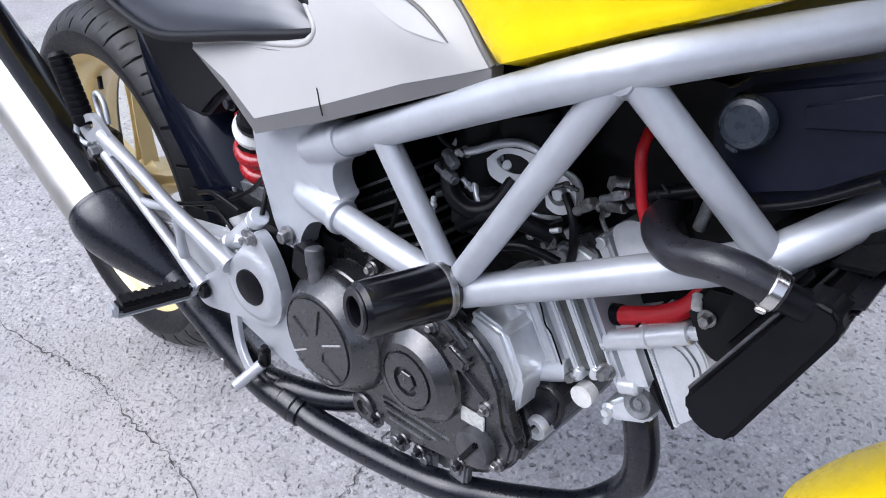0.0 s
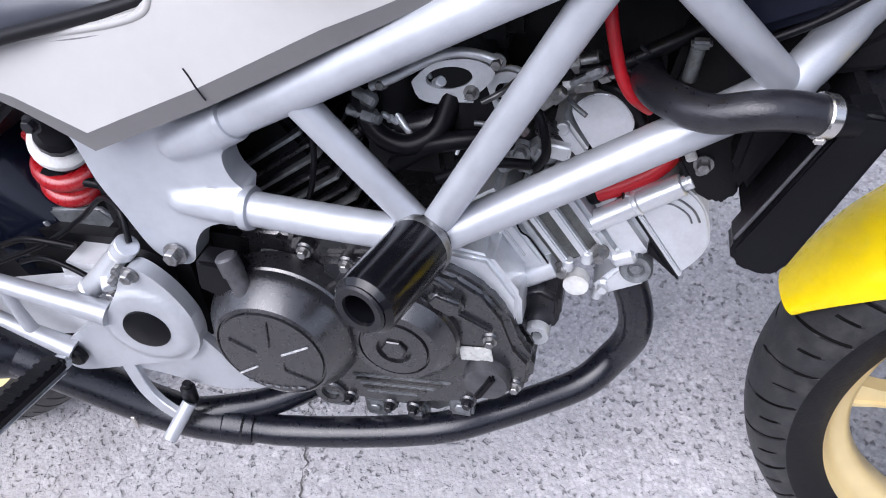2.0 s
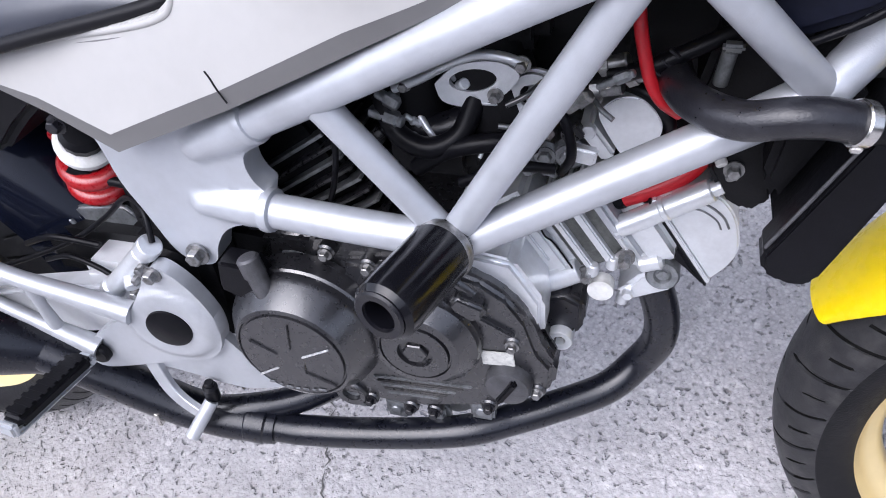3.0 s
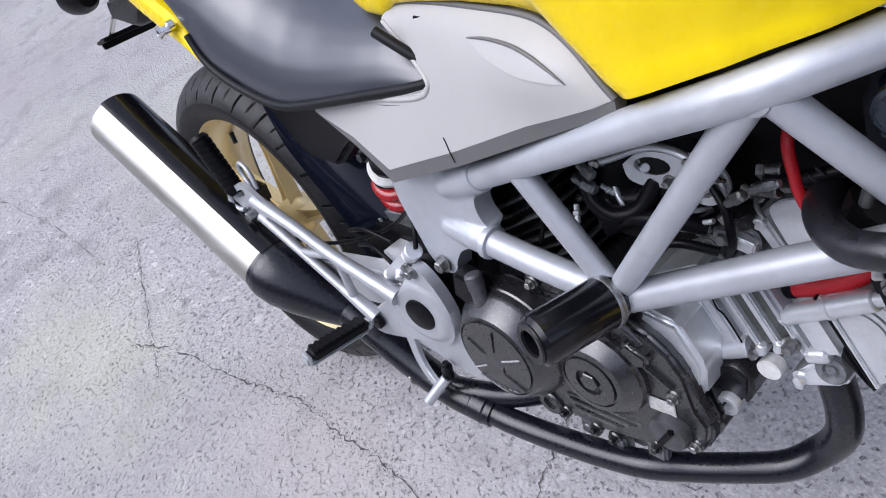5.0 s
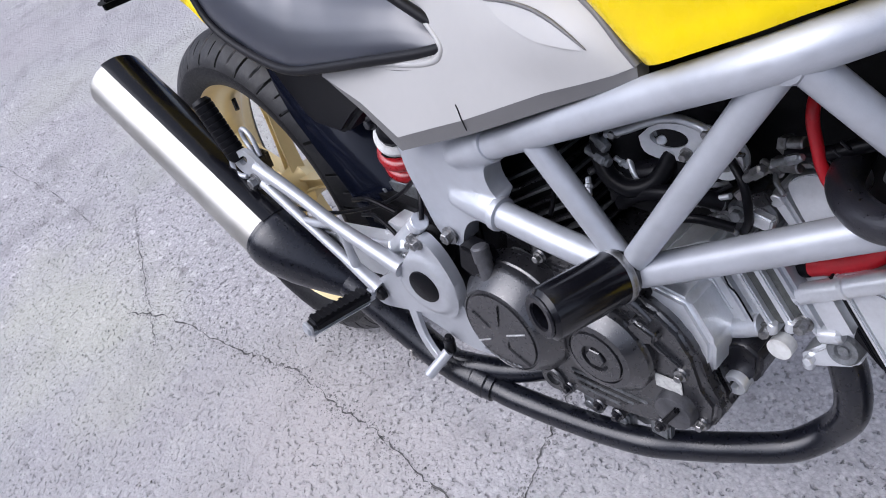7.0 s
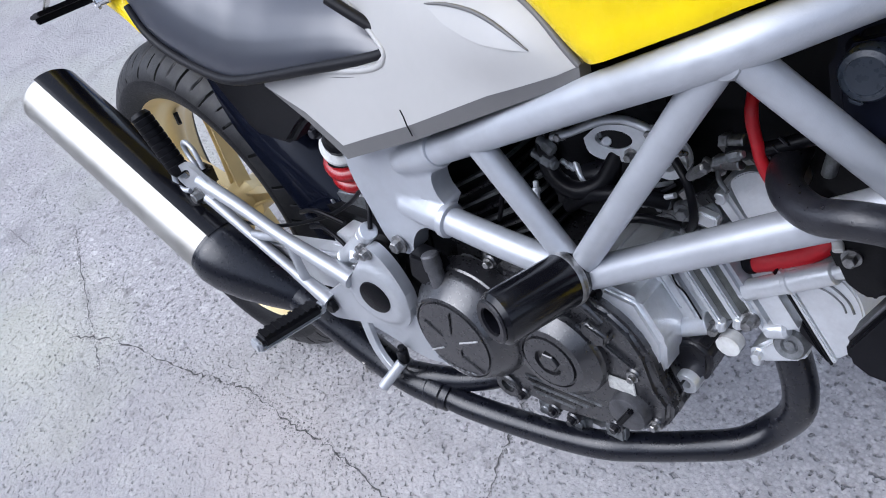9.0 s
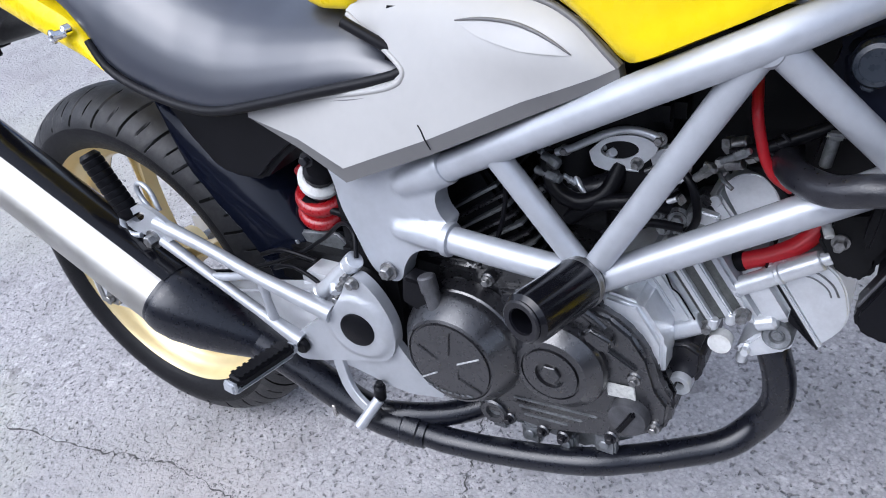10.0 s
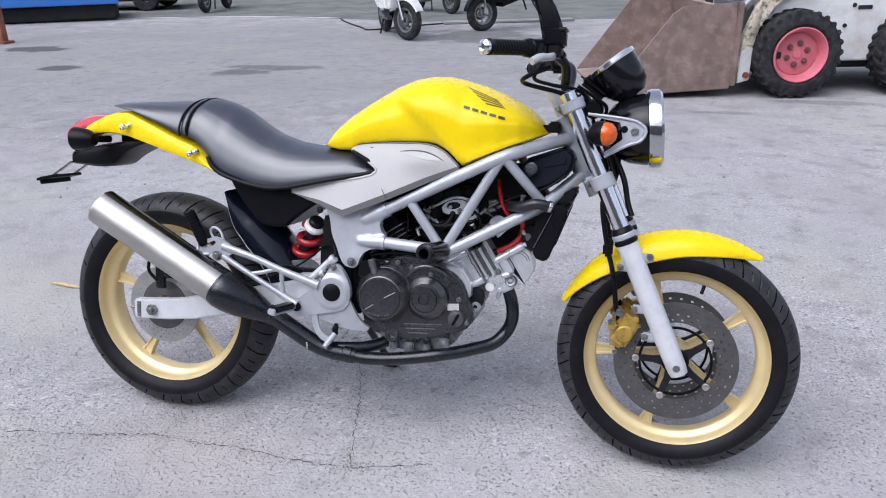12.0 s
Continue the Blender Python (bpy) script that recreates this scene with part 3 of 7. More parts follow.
for side in (-1, 1):
    y = 0.095 * side
    leg = joined(tube([on_fork(-0.022, y), on_fork(0.0, y), on_fork(0.06, y), on_fork(0.25, y), on_fork(0.325, y)], [0.021, 0.024, 0.0255, 0.0255, 0.027], 28, 3), cyl(on_fork(0, y) - Vector((0, 0.014, 0)), on_fork(0, y) + Vector((0, 0.014, 0)), 0.023, bev=0.004), box(on_fork(-0.006, y), (0.040, 0.030, 0.030), 0.006, Matrix.Rotation(-radians(RAKE), 4, "Y")))
    lugs = [box(on_fork(s, y) + Vector((dx, 0, dz)), (w, 0.013, 0.022), 0.004) for s, dx, dz, w in ((0.270, 0.026, 0.018, 0.03), (0.270, -0.028, -0.008, 0.03), (0.150, -0.030, -0.002, 0.045), (0.076, -0.032, -0.002, 0.045))]
    slider = part("fork_leg", leg, ARMPAINT, bike, "silver-painted lower fork leg", at=STEER)
    for b in lugs:
        part("lug", b, SILVER, slider)
    part("chrome_tube", cyl(on_fork(0.30, y), on_fork(0.715, y), 0.0205, n=32), CHROME, slider, "polished chrome fork tube")
    part("dust_seal", joined(cyl(on_fork(0.325, y), on_fork(0.338, y), 0.0285, bev=0.003), cyl(on_fork(0.352, y), on_fork(0.368, y), 0.0275, 0.024, bev=0.003)), BLACK, slider, "black rubber dust seal")
    part("seal_ring", cyl(on_fork(0.338, y), on_fork(0.353, y), 0.029, bev=0.003), SILVER, slider)
    for s, dx, dz in ((0.270, 0.032, 0.022), (0.270, -0.035, -0.009), (0.150, -0.045, -0.002), (0.076, -0.047, -0.002)):
        part("bolt", bolt(on_fork(s, y) + Vector((dx, -0.007 if side < 0 else 0.007, dz)), (0, side, 0), 0.0055, 0.006), ZINC, slider)
    part("axle_cap", capscrew(on_fork(0, y) + Vector((0, 0.014 * side, 0)), (0, side, 0), 0.015, 0.004), ZINC, slider)

lower_y = 0.095
for nm, s, h in (("lower_clamp", 0.470, 0.034), ("upper_clamp", 0.668, 0.026)):
    blocks = [cyl(on_fork(s, y), on_fork(s + h, y), 0.0295, n=32, bev=0.003) for y in (-lower_y, lower_y)]
    c = (on_fork(s + h / 2, 0) + on_head(s + h / 2)) / 2
    bridge = box(c, (0.05, 2 * lower_y - 0.02, h * 0.8), 0.006, Matrix.Rotation(-radians(RAKE), 4, "Y"))
    cl = part(nm, joined(*blocks, bridge), SILVER, bike, "silver-grey triple clamp", at=STEER)
    for y in (-lower_y, lower_y):
        part("pinch_bolt", bolt(on_fork(s + h / 2, y) + Vector((-0.030, -0.004 if y < 0 else 0.004, -0.008)), (-0.6, -0.8 if y < 0 else 0.8, 0), 0.006, 0.008), ZINC, cl)
part("steering_stem", joined(cyl(on_head(0.44), on_head(0.74), 0.016), lathe([(0.021, 0), (0.021, 0.016), (0.013, 0.018), (0.013, 0.012)], on_head(0.70), HEAD_UP, 6)), SILVER, bike, at=STEER)

# -- front mudguard
guard_o = Vector((1.401, 0, 0.302))
rings = []
for i in range(41):
    s = i / 40
    a = radians(57 + (157.5 - 57) * s)
    taper = math.sin(min(s / 0.30, 1.0) * math.pi / 2) * (math.sin(min((1 - s) / 0.42, 1.0) * math.pi / 2) ** 1.2)
    skirt = 0.010 + 0.052 * max(taper, 0) ** 0.9 * (0.75 + 0.25 * math.exp(-((s - 0.5) / 0.2) ** 2))
    half = 0.022 + 0.046 * math.sin(min(s / 0.35, 1.0) * math.pi / 2) * (0.2 + 0.8 * math.sin(min((1 - s) / 0.25, 1.0) * math.pi / 2))
    sec = []
    for j in range(13):
        u = -1 + 2 * j / 12
        yy = half * math.sin(u * math.pi / 2)
        rr = 0.326 - skirt * (1 - math.cos(u * math.pi / 2) ** 0.8)
        sec.append((rr, yy))
    full = sec + [(rr - 0.003, yy * 0.96) for rr, yy in sec[::-1]]
    rings.append([(guard_o.x + rr * math.cos(a), yy, guard_o.z + rr * math.sin(a)) for rr, yy in full])
mudguard = part("front_mudguard", skin(rings), YELLOW, bike, "glossy yellow front mudguard", at=STEER)

# -- front brake calipers and hoses
for side in (-1, 1):
    o = on_fork(0.125, 0.070 * side) + Vector((-0.077, 0, -0.045))
    m = Matrix.Rotation(radians(28), 4, "Y")
    body = joined(box(o, (0.056, 0.058, 0.095), 0.012, m, 3), box(o + Vector((0.012, 0.02 * side, 0.03)), (0.06, 0.026, 0.045), 0.008, m), cyl(o + Vector((0.002, 0.026 * side, 0.0)), o + Vector((0.002, 0.040 * side, 0.0)), 0.025, bev=0.005),
                  cyl(o + Vector((0.030, 0.0, 0.045)), o + Vector((0.030, 0.036 * side, 0.045)), 0.010, bev=0.003), box(o + Vector((-0.032, 0.01 * side, 0.02)), (0.02, 0.05, 0.03), 0.005, m))
    body = moved(body, Matrix.Translation(o) @ Matrix.Scale(0.86, 4) @ Matrix.Translation(-o))
    cal = part("brake_caliper", body, GOLDCAL, bike, "gold anodised front brake caliper", at=STEER)
    for dx, dz in ((-0.026, 0.048), (-0.034, 0.030), (-0.018, -0.045)):
        part("pin", capscrew(o + Vector((dx, 0.03 * side, dz)), (0, side, 0), 0.006, 0.007), ZINC, cal)
    part("banjo_bolt", bolt(o + Vector((-0.012, 0.034 * side, 0.056)), (0, side, 0), 0.007, 0.008), ZINC, cal)
    f = on_fork
    hose = [(1.250, 0.075 * side, 0.400), (1.240, 0.088 * side, 0.440), (1.233, 0.090 * side, 0.490), (1.222, 0.090 * side, 0.540), (1.209, 0.088 * side, 0.585), f(0.43, 0.09 * side) + Vector((-0.020, -0.01, 0)), f(0.5, 0.07 * side) + Vector((0.03, 0, 0)), on_head(0.6, 0.07, 0.02 * side)]
    part("brake_hose", tube(hose, 0.0062, 12), BLACK, bike, "black rubber brake hose", at=STEER)
    part("hose_guide", joined(box((1.211, 0.089 * side, 0.578), (0.024, 0.024, 0.034), 0.006), tube([(1.214, 0.088 * side, 0.590), (1.226, 0.092 * side, 0.612), (1.240, 0.094 * side, 0.622)], 0.006, 8)), BLACK, bike, at=STEER)

# -- handlebar and controls
BAR = [(0.997, -0.237, 1.058), (1.03, -0.18, 1.058), (1.068, -0.11, 1.035), (1.068, -0.06, 0.985), (1.060, 0, 0.975)]
bar_pts = [(0.928, -0.346, 1.050)] + BAR + [(x, -y, z) for x, y, z in BAR[-2::-1]] + [(0.928, 0.346, 1.050)]
handlebar = part("handlebar", tube(bar_pts, 0.011, 18, 6), SATIN, bike, "black tubular handlebar", at=Matrix.Translation((0.012, 0, -0.018)) @ STEER)
for y in (-0.045, 0.045):
    part("bar_clamp", box((1.060, y, 0.962), (0.04, 0.026, 0.045), 0.006), SILVER, handlebar)
for side in (-1, 1):
    e, i = Vector((0.928, 0.346 * side, 1.050)), Vector((0.997, 0.237 * side, 1.058))
    d = (i - e).normalized()
    L = (i - e).length
    prof = [(0.0145, 0), (0.0175, 0.003), (0.0172, 0.006)]
    for q in range(12):
        h = 0.01 + (L - 0.022) * q / 12
        prof += [(0.0168, h), (0.0160, h + 0.0015), (0.0168, h + 0.005)]
    prof += [(0.020, L - 0.008), (0.020, L - 0.003), (0.014, L)]
    part("grip", lathe(prof, e, d, 24), BLACK, handlebar, "black ribbed rubber grip")
    part("bar_end", lathe([(0.010, 0), (0.015, -0.004), (0.0155, -0.012), (0.009, -0.018), (0.006, -0.014)], e, d, 20), CHROME, handlebar, "polished bar-end weight")
    part("switch_housing", joined(cyl(i, i + d * 0.045, 0.021, bev=0.004), box(i + d * 0.02 + Vector((0.012, 0, -0.010)), (0.035, 0.04, 0.038), 0.006)), BLACK, handlebar)
    lever = [i + Vector((0.050, 0.055 * -side, -0.012)), i + Vector((0.052, 0.0, -0.018)), i + Vector((0.044, 0.03 * side, -0.022)), i + Vector((0.034, 0.06 * side, -0.024)), i + Vector((0.020, 0.075 * side, -0.034))]
    part("lever", tube(lever, [0.011, 0.010, 0.0095, 0.0095, 0.010], 12, 5, 0.8), CAST, handlebar, "bare aluminium hand lever")
    if side > 0:
        continue
    blade = [(1.028, 1.062), (1.020, 1.100), (1.012, 1.135), (1.000, 1.165), (0.975, 1.190), (0.985, 1.200), (1.020, 1.188), (1.046, 1.160), (1.064, 1.120), (1.074, 1.084), (1.072, 1.064)]
    part("mirror_stalk", prism(blade, -0.212, -0.190, 0.008, 3), SHELL, handlebar, "black curved mirror stalk")
    part("mirror", prism([(0.90, 1.190), (0.93, 1.180), (0.990, 1.186), (1.000, 1.20), (0.985, 1.262), (0.93, 1.268), (0.90, 1.235)], -0.30, -0.195, 0.012, 3), BLACK, handlebar, "black rear-view mirror")
res = Vector((1.052, -0.185, 1.082))
part("brake_reservoir", joined(box(res, (0.048, 0.050, 0.036), 0.005), box(res + Vector((0, 0, -0.028)), (0.034, 0.07, 0.026), 0.006), cyl(res + Vector((0.01, 0.03, -0.03)), res + Vector((0.01, 0.07, -0.03)), 0.010)), BLACK, handlebar, "black brake fluid reservoir")
part("reservoir_lid", box(res + Vector((0, 0, 0.0205)), (0.052, 0.054, 0.007), 0.002), SATIN, handlebar)
for k, pts in enumerate(([(1.045, -0.20, 1.02), (1.00, -0.22, 1.00), (0.985, -0.18, 0.985), (1.05, -0.10, 0.97), (1.12, -0.04, 0.95)], [(1.03, -0.22, 1.025), (1.01, -0.20, 0.995), (1.04, -0.12, 0.985), (1.11, -0.05, 0.97), (1.14, 0.0, 0.90)],
                         [(1.04, 0.20, 1.02), (1.06, 0.15, 0.99), (1.12, 0.06, 0.96), (1.14, 0.02, 0.88)], [(1.10, -0.08, 0.985), (1.14, -0.06, 0.96), (1.17, -0.03, 0.93), (1.13, 0, 0.86), (1.08, 0.03, 0.80)])):
    part("cable", tube(pts, 0.0045 if k else 0.0055, 10), BLACK, handlebar, "black control cable")

# -- headlamp, gauge, indicators
lamp_o, lamp_ax = Vector((1.301, 0, 0.872)), Vector((1, 0.03, 0.09)).normalized()
bucket = part("headlamp", lathe([(0.0, -0.125), (0.035, -0.120), (0.062, -0.100), (0.082, -0.065), (0.088, -0.03), (0.089, -0.012)], lamp_o, lamp_ax, 48), SHELL, bike, "round black headlamp shell with chrome rim", at=STEER)
part("rim", lathe([(0.089, -0.020), (0.094, -0.018), (0.097, -0.010), (0.096, 0.010), (0.090, 0.016), (0.084, 0.010), (0.086, -0.020)], lamp_o, lamp_ax, 64, loop=True), RIMCHROME, bucket, "chrome headlamp rim")
part("lens", lathe([(0.086, 0.004), (0.060, 0.009), (0.03, 0.012), (0.0, 0.013)], lamp_o, lamp_ax, 48), mat("headlamp_glass", (0.60, 0.63, 0.65), 0.06, 0.2, 0.05, 60, 0.3, 150, coat=0.8), bucket, "domed clear headlamp glass")
for side in (-1, 1):
    tri = [(1.150, 0.905), (1.235, 0.895), (1.262, 0.885), (1.276, 0.866), (1.266, 0.846), (1.238, 0.835), (1.190, 0.805), (1.184, 0.812), (1.226, 0.846), (1.218, 0.884), (1.150, 0.897)]
    lb = part("headlamp_bracket", joined(prism(tri, 0.094 * side, 0.099 * side, 0.001), tube([(1.142, 0.1 * side, 0.902), (1.235, 0.1 * side, 0.893), (1.268, 0.1 * side, 0.881), (1.278, 0.1 * side, 0.864), (1.266, 0.1 * side, 0.843), (1.236, 0.1 * side, 0.831), (1.186, 0.1 * side, 0.803)], 0.0038, 8, 4)), SILVER, bike, "triangular silver headlamp bracket", at=STEER)
    part("lamp_bolt", capscrew((1.252, 0.099 * side, 0.866), (0, side, 0), 0.010, 0.005), GREYMET, lb)
    part("grommet", cyl((1.228, 0.093 * side, 0.869), (1.228, 0.1015 * side, 0.869), 0.0085), BLACK, lb)
    c, fx = Vector((1.180, 0.150 * side, 0.858)), Vector((0.92, 0.38 * side, 0.0))
    ind = part("front_indicator", lathe([(0.0, -0.030), (0.018, -0.028), (0.028, -0.014), (0.0285, 0.002), (0.0285, 0.008)], c, fx, 32), BLACK, bike, "round black indicator with amber lens", at=STEER)
    part("stem", cyl(c - fx * 0.02, c - Vector((0.0, 0.055 * side, 0)), 0.0085), BLACK, ind)
    prof = [(0.0275, 0.008)] + [(0.0275 * math.cos(q / 9 * math.pi / 2), 0.008 + 0.026 * math.sin(q / 9 * math.pi / 2) + (0.0008 if q % 2 else 0)) for q in range(1, 10)]
    part("lens", lathe(prof, c, fx, 32), AMBER, ind, "amber ribbed plastic lens")
g_o, g_ax = Vector((1.193, 0, 1.016)), Vector((-0.62, 0, 0.78)).normalized()
gauge = part("speedometer", lathe([(0.0, -0.085), (0.03, -0.083), (0.050, -0.062), (0.058, -0.03), (0.060, 0.0), (0.060, 0.012)], g_o, g_ax, 48), GLOSS, bike, "round black speedometer in a bright ring", at=STEER)
part("ring", lathe([(0.0605, 0.006), (0.063, 0.009), (0.0625, 0.018), (0.056, 0.020), (0.055, 0.014)], g_o, g_ax, 48, loop=True), CHROME, gauge)
part("dial", lathe([(0.0, 0.013), (0.056, 0.013), (0.056, 0.010), (0.0, 0.010)], g_o, g_ax, 40), BLACK, gauge)
part("gauge_mount", joined(box((1.150, 0, 0.968), (0.09, 0.05, 0.032), 0.014, Matrix.Rotation(radians(35), 4, "Y"), 3), cyl((1.150, -0.045, 0.915), (1.150, 0.045, 0.915), 0.024, bev=0.006)), BLACK, bike, "black plastic instrument mount", at=STEER)
part("horn", joined(lathe([(0.0, -0.012), (0.038, -0.012), (0.042, 0.0), (0.038, 0.012), (0.0, 0.014)], (1.205, 0.03, 0.74), (1, 0, -0.3), 28), box((1.185, 0.03, 0.77), (0.02, 0.02, 0.07), 0.003)), BLACK, bike, at=STEER)
part("brake_hose_junction", joined(box((1.205, 0.0, 0.80), (0.04, 0.06, 0.05), 0.008), tube([(1.20, -0.02, 0.82), (1.235, -0.04, 0.75), (1.25, -0.05, 0.69), (1.262, -0.06, 0.66)], 0.007, 10)), BLACK, bike, at=STEER)

# -- fuel tank
TANK_TOP = [(0.462, 0.800), (0.474, 0.824), (0.493, 0.852), (0.532, 0.885), (0.590, 0.923), (0.646, 0.955), (0.70, 0.977), (0.743, 0.985), (0.785, 0.985), (0.82, 0.979), (0.878, 0.964), (0.92, 0.948), (0.969, 0.924), (1.0, 0.905), (1.021, 0.885), (1.038, 0.862), (1.044, 0.855)]
TANK_LOW = [(0.462, 0.795), (0.50, 0.787), (0.545, 0.787), (0.565, 0.802), (0.604, 0.807), (0.667, 0.812), (0.735, 0.813), (0.774, 0.810), (0.802, 0.797), (0.824, 0.779), (0.838, 0.762), (0.848, 0.760), (0.898, 0.784), (0.952, 0.810), (0.996, 0.829), (1.035, 0.847), (1.044, 0.851)]
TANK_HALF = [(0.462, 0.075), (0.48, 0.095), (0.51, 0.110), (0.55, 0.120), (0.62, 0.130), (0.72, 0.143), (0.80, 0.152), (0.87, 0.156), (0.93, 0.151), (0.98, 0.134), (1.015, 0.105), (1.036, 0.072), (1.044, 0.045)]
KNEE = [(0.0, 0.78), (0.05, 0.80), (0.15, 0.835), (0.3, 0.865), (0.45, 0.86), (0.58, 0.81), (0.7, 0.73), (0.82, 0.60), (0.92, 0.40), (0.98, 0.2), (1.0, 0.0)]
FLANK = [(0.0, 0.968), (0.03, 0.99), (0.07, 0.99), (0.14, 0.965), (0.24, 0.968), (0.36, 0.99), (0.5, 1.0), (0.64, 0.95), (0.78, 0.82), (0.89, 0.62), (0.96, 0.38), (0.99, 0.18), (1.0, 0.0)]
rings = []
for i in range(131):
    x = 0.462 + (1.044 - 0.462) * i / 130
    zt, zb, w = fit_line(x, TANK_TOP), fit_line(x, TANK_LOW), fit_line(x, TANK_HALF)
    ring = [(x, 0, zb)]
    side = []
    for j in range(29):
        h = 1 - (1 - j / 28) ** 1.35
        z = zb + (zt - zb) * h
        f = 1 / (1 + math.exp(-(x - (0.70 + (0.90 - z) * 1.1)) / 0.009))
        k = fit_line(h, KNEE) * (1 - f) + fit_line(h, FLANK) * f
        side.append((w * k, z))
    ring += [(x, -yy, z) for yy, z in side] + [(x, yy, z) for yy, z in side[-2::-1]]
    rings.append(ring)
tank_bm = skin(rings)
for _ in range(3):
    bmesh.ops.smooth_vert(tank_bm, verts=tank_bm.verts[:], factor=0.3, use_axis_x=False, use_axis_y=True, use_axis_z=True)
bmesh.ops.recalc_face_normals(tank_bm, faces=tank_bm.faces[:])
from mathutils.bvhtree import BVHTree
tank_tree = BVHTree.FromBMesh(tank_bm)
tank = part("fuel_tank", tank_bm, YELLOW, bike, "glossy yellow fuel tank with knee recesses", sharp=50)


def on_tank(lift):
    def depth(x, z):
        hit = tank_tree.ray_cast(Vector((x, -1, z)), Vector((0, 1, 0)))
        return (hit[0].y if hit[0] else -0.1) - lift
    return depth


# wing-like badge: five slanted stripes, and a row of plain blocks under it
for k in range(5):
    a, b = 0.842 + 0.013 * k, 0.922 + 0.005 * k
    za, zb = 0.958 - 0.0095 * k, 0.926 - 0.0046 * k
    part("badge_stripe", shell([(a, za), (b, zb + 0.0016), (b + 0.003, zb - 0.0012), (a + 0.005, za - 0.0042)], on_tank(0.0012), 0.001, 0.01), INK, tank)
for k in range(5):
    x, w = 0.846 + 0.0215 * k, 0.0155
    z = 0.9115 - (x - 0.846) * 0.25
    part("badge_block", shell([(x, z), (x + w, z - w * 0.25), (x + w, z - w * 0.25 - 0.0068), (x, z - 0.0068)], on_tank(0.0012), 0.001, 0.01), INK, tank)
part("tank_mount", joined(box((1.045, 0, 0.866), (0.045, 0.10, 0.012), 0.004), box((1.05, -0.045, 0.862), (0.05, 0.012, 0.018), 0.003)), BLACK, tank)
part("tank_rubber", box((1.058, -0.03, 0.872), (0.03, 0.05, 0.018), 0.005), BLACK, bike)

# -- seat
SEAT_TOP = [(0.065, 0.905), (0.085, 0.911), (0.12, 0.912), (0.16, 0.902), (0.198, 0.886), (0.26, 0.845), (0.297, 0.824), (0.36, 0.803), (0.422, 0.795), (0.475, 0.795), (0.54, 0.793), (0.575, 0.777), (0.60, 0.760), (0.620, 0.748)]
SEAT_LOW = [(0.065, 0.808), (0.098, 0.797), (0.122, 0.781), (0.151, 0.750), (0.173, 0.718), (0.222, 0.697), (0.296, 0.680), (0.357, 0.678), (0.43, 0.692), (0.50, 0.708), (0.579, 0.724), (0.608, 0.732), (0.620, 0.742)]
SEAT_HALF = [(0.065, 0.118), (0.10, 0.123), (0.2, 0.134), (0.35, 0.136), (0.5, 0.127), (0.58, 0.116), (0.60, 0.113), (0.620, 0.107)]
SOFT = [(0.0, 0.96), (0.03, 0.985), (0.10, 1.0), (0.25, 0.985), (0.45, 0.93), (0.62, 0.84), (0.77, 0.70), (0.88, 0.52), (0.95, 0.33), (0.985, 0.17), (1.0, 0.0)]


def lofted(top, low, half, prof, x0, x1, n, m=22, power=1.3):
    out = []
    for i in range(n + 1):
        x = x0 + (x1 - x0) * i / n
        zt, zb, w = fit_line(x, top), fit_line(x, low), fit_line(x, half)
        side = [(w * fit_line(1 - (1 - j / m) ** power, prof), zb + (zt - zb) * (1 - (1 - j / m) ** power)) for j in range(m + 1)]
        out.append([(x, 0, zb)] + [(x, -y, z) for y, z in side] + [(x, y, z) for y, z in side[-2::-1]])
    bm = skin(out)
    bmesh.ops.smooth_vert(bm, verts=bm.verts[:], factor=0.5, use_axis_x=False, use_axis_y=True, use_axis_z=True)
    return bm


seat = part("seat", lofted(SEAT_TOP, SEAT_LOW, SEAT_HALF, SOFT, 0.066, 0.620, 60), VINYL, bike, "black vinyl stepped motorcycle seat", sharp=60)
PIL_TOP = [(-0.185, 0.886), (-0.17, 0.888), (-0.10, 0.895), (0.0, 0.900), (0.066, 0.904)]
PIL_LOW = [(-0.185, 0.880), (-0.15, 0.876), (-0.10, 0.868), (-0.02, 0.838), (0.066, 0.803)]
PIL_HALF = [(-0.185, 0.05), (-0.17, 0.075), (-0.14, 0.092), (-0.08, 0.105), (0.066, 0.117)]
part("pillion_pad", lofted(PIL_TOP, PIL_LOW, PIL_HALF, SOFT, -0.185, 0.072, 30), VINYL, seat, "black vinyl pillion pad", sharp=60)


def piping(line, half, lift, r, mat_, name):
    for side in (-1, 1):
        part(name, tube([(x, side * (fit_line(x, half) + lift), z) for x, z in line], r, 8, 3), mat_, seat)


piping([(x, z + 0.005) for x, z in SEAT_LOW[3:]] + [(0.610, 0.756), (0.586, 0.771), (0.556, 0.788)], SEAT_HALF, 0.0005, 0.0058, PIPING, "piping")
strap = []
for i in range(25):
    s = i / 24 * math.pi
    h = math.sin(s)
    hh = 1 - (1 - h) ** 1.0
    w = fit_line(max(hh, 0), SOFT) * 0.124
    yy = -w if s < math.pi / 2 else w
    strap.append((0.084 + 0.022 * h ** 2, yy, 0.806 + (0.908 - 0.806) * hh + 0.002))
part("strap", tube(strap, 0.0035, 8, 2), PIPING, seat, "black seat strap")
part("strap_edge", tube([(x - 0.022, y * 0.99, z - 0.001) for x, y, z in strap], 0.0028, 8, 2), PIPING, seat)

# -- tail
T_TOP = [(-0.285, 0.815), (-0.255, 0.832), (-0.20, 0.856), (-0.16, 0.868), (-0.11, 0.873), (-0.03, 0.840), (0.057, 0.803), (0.098, 0.790), (0.122, 0.776), (0.151, 0.746), (0.172, 0.720)]
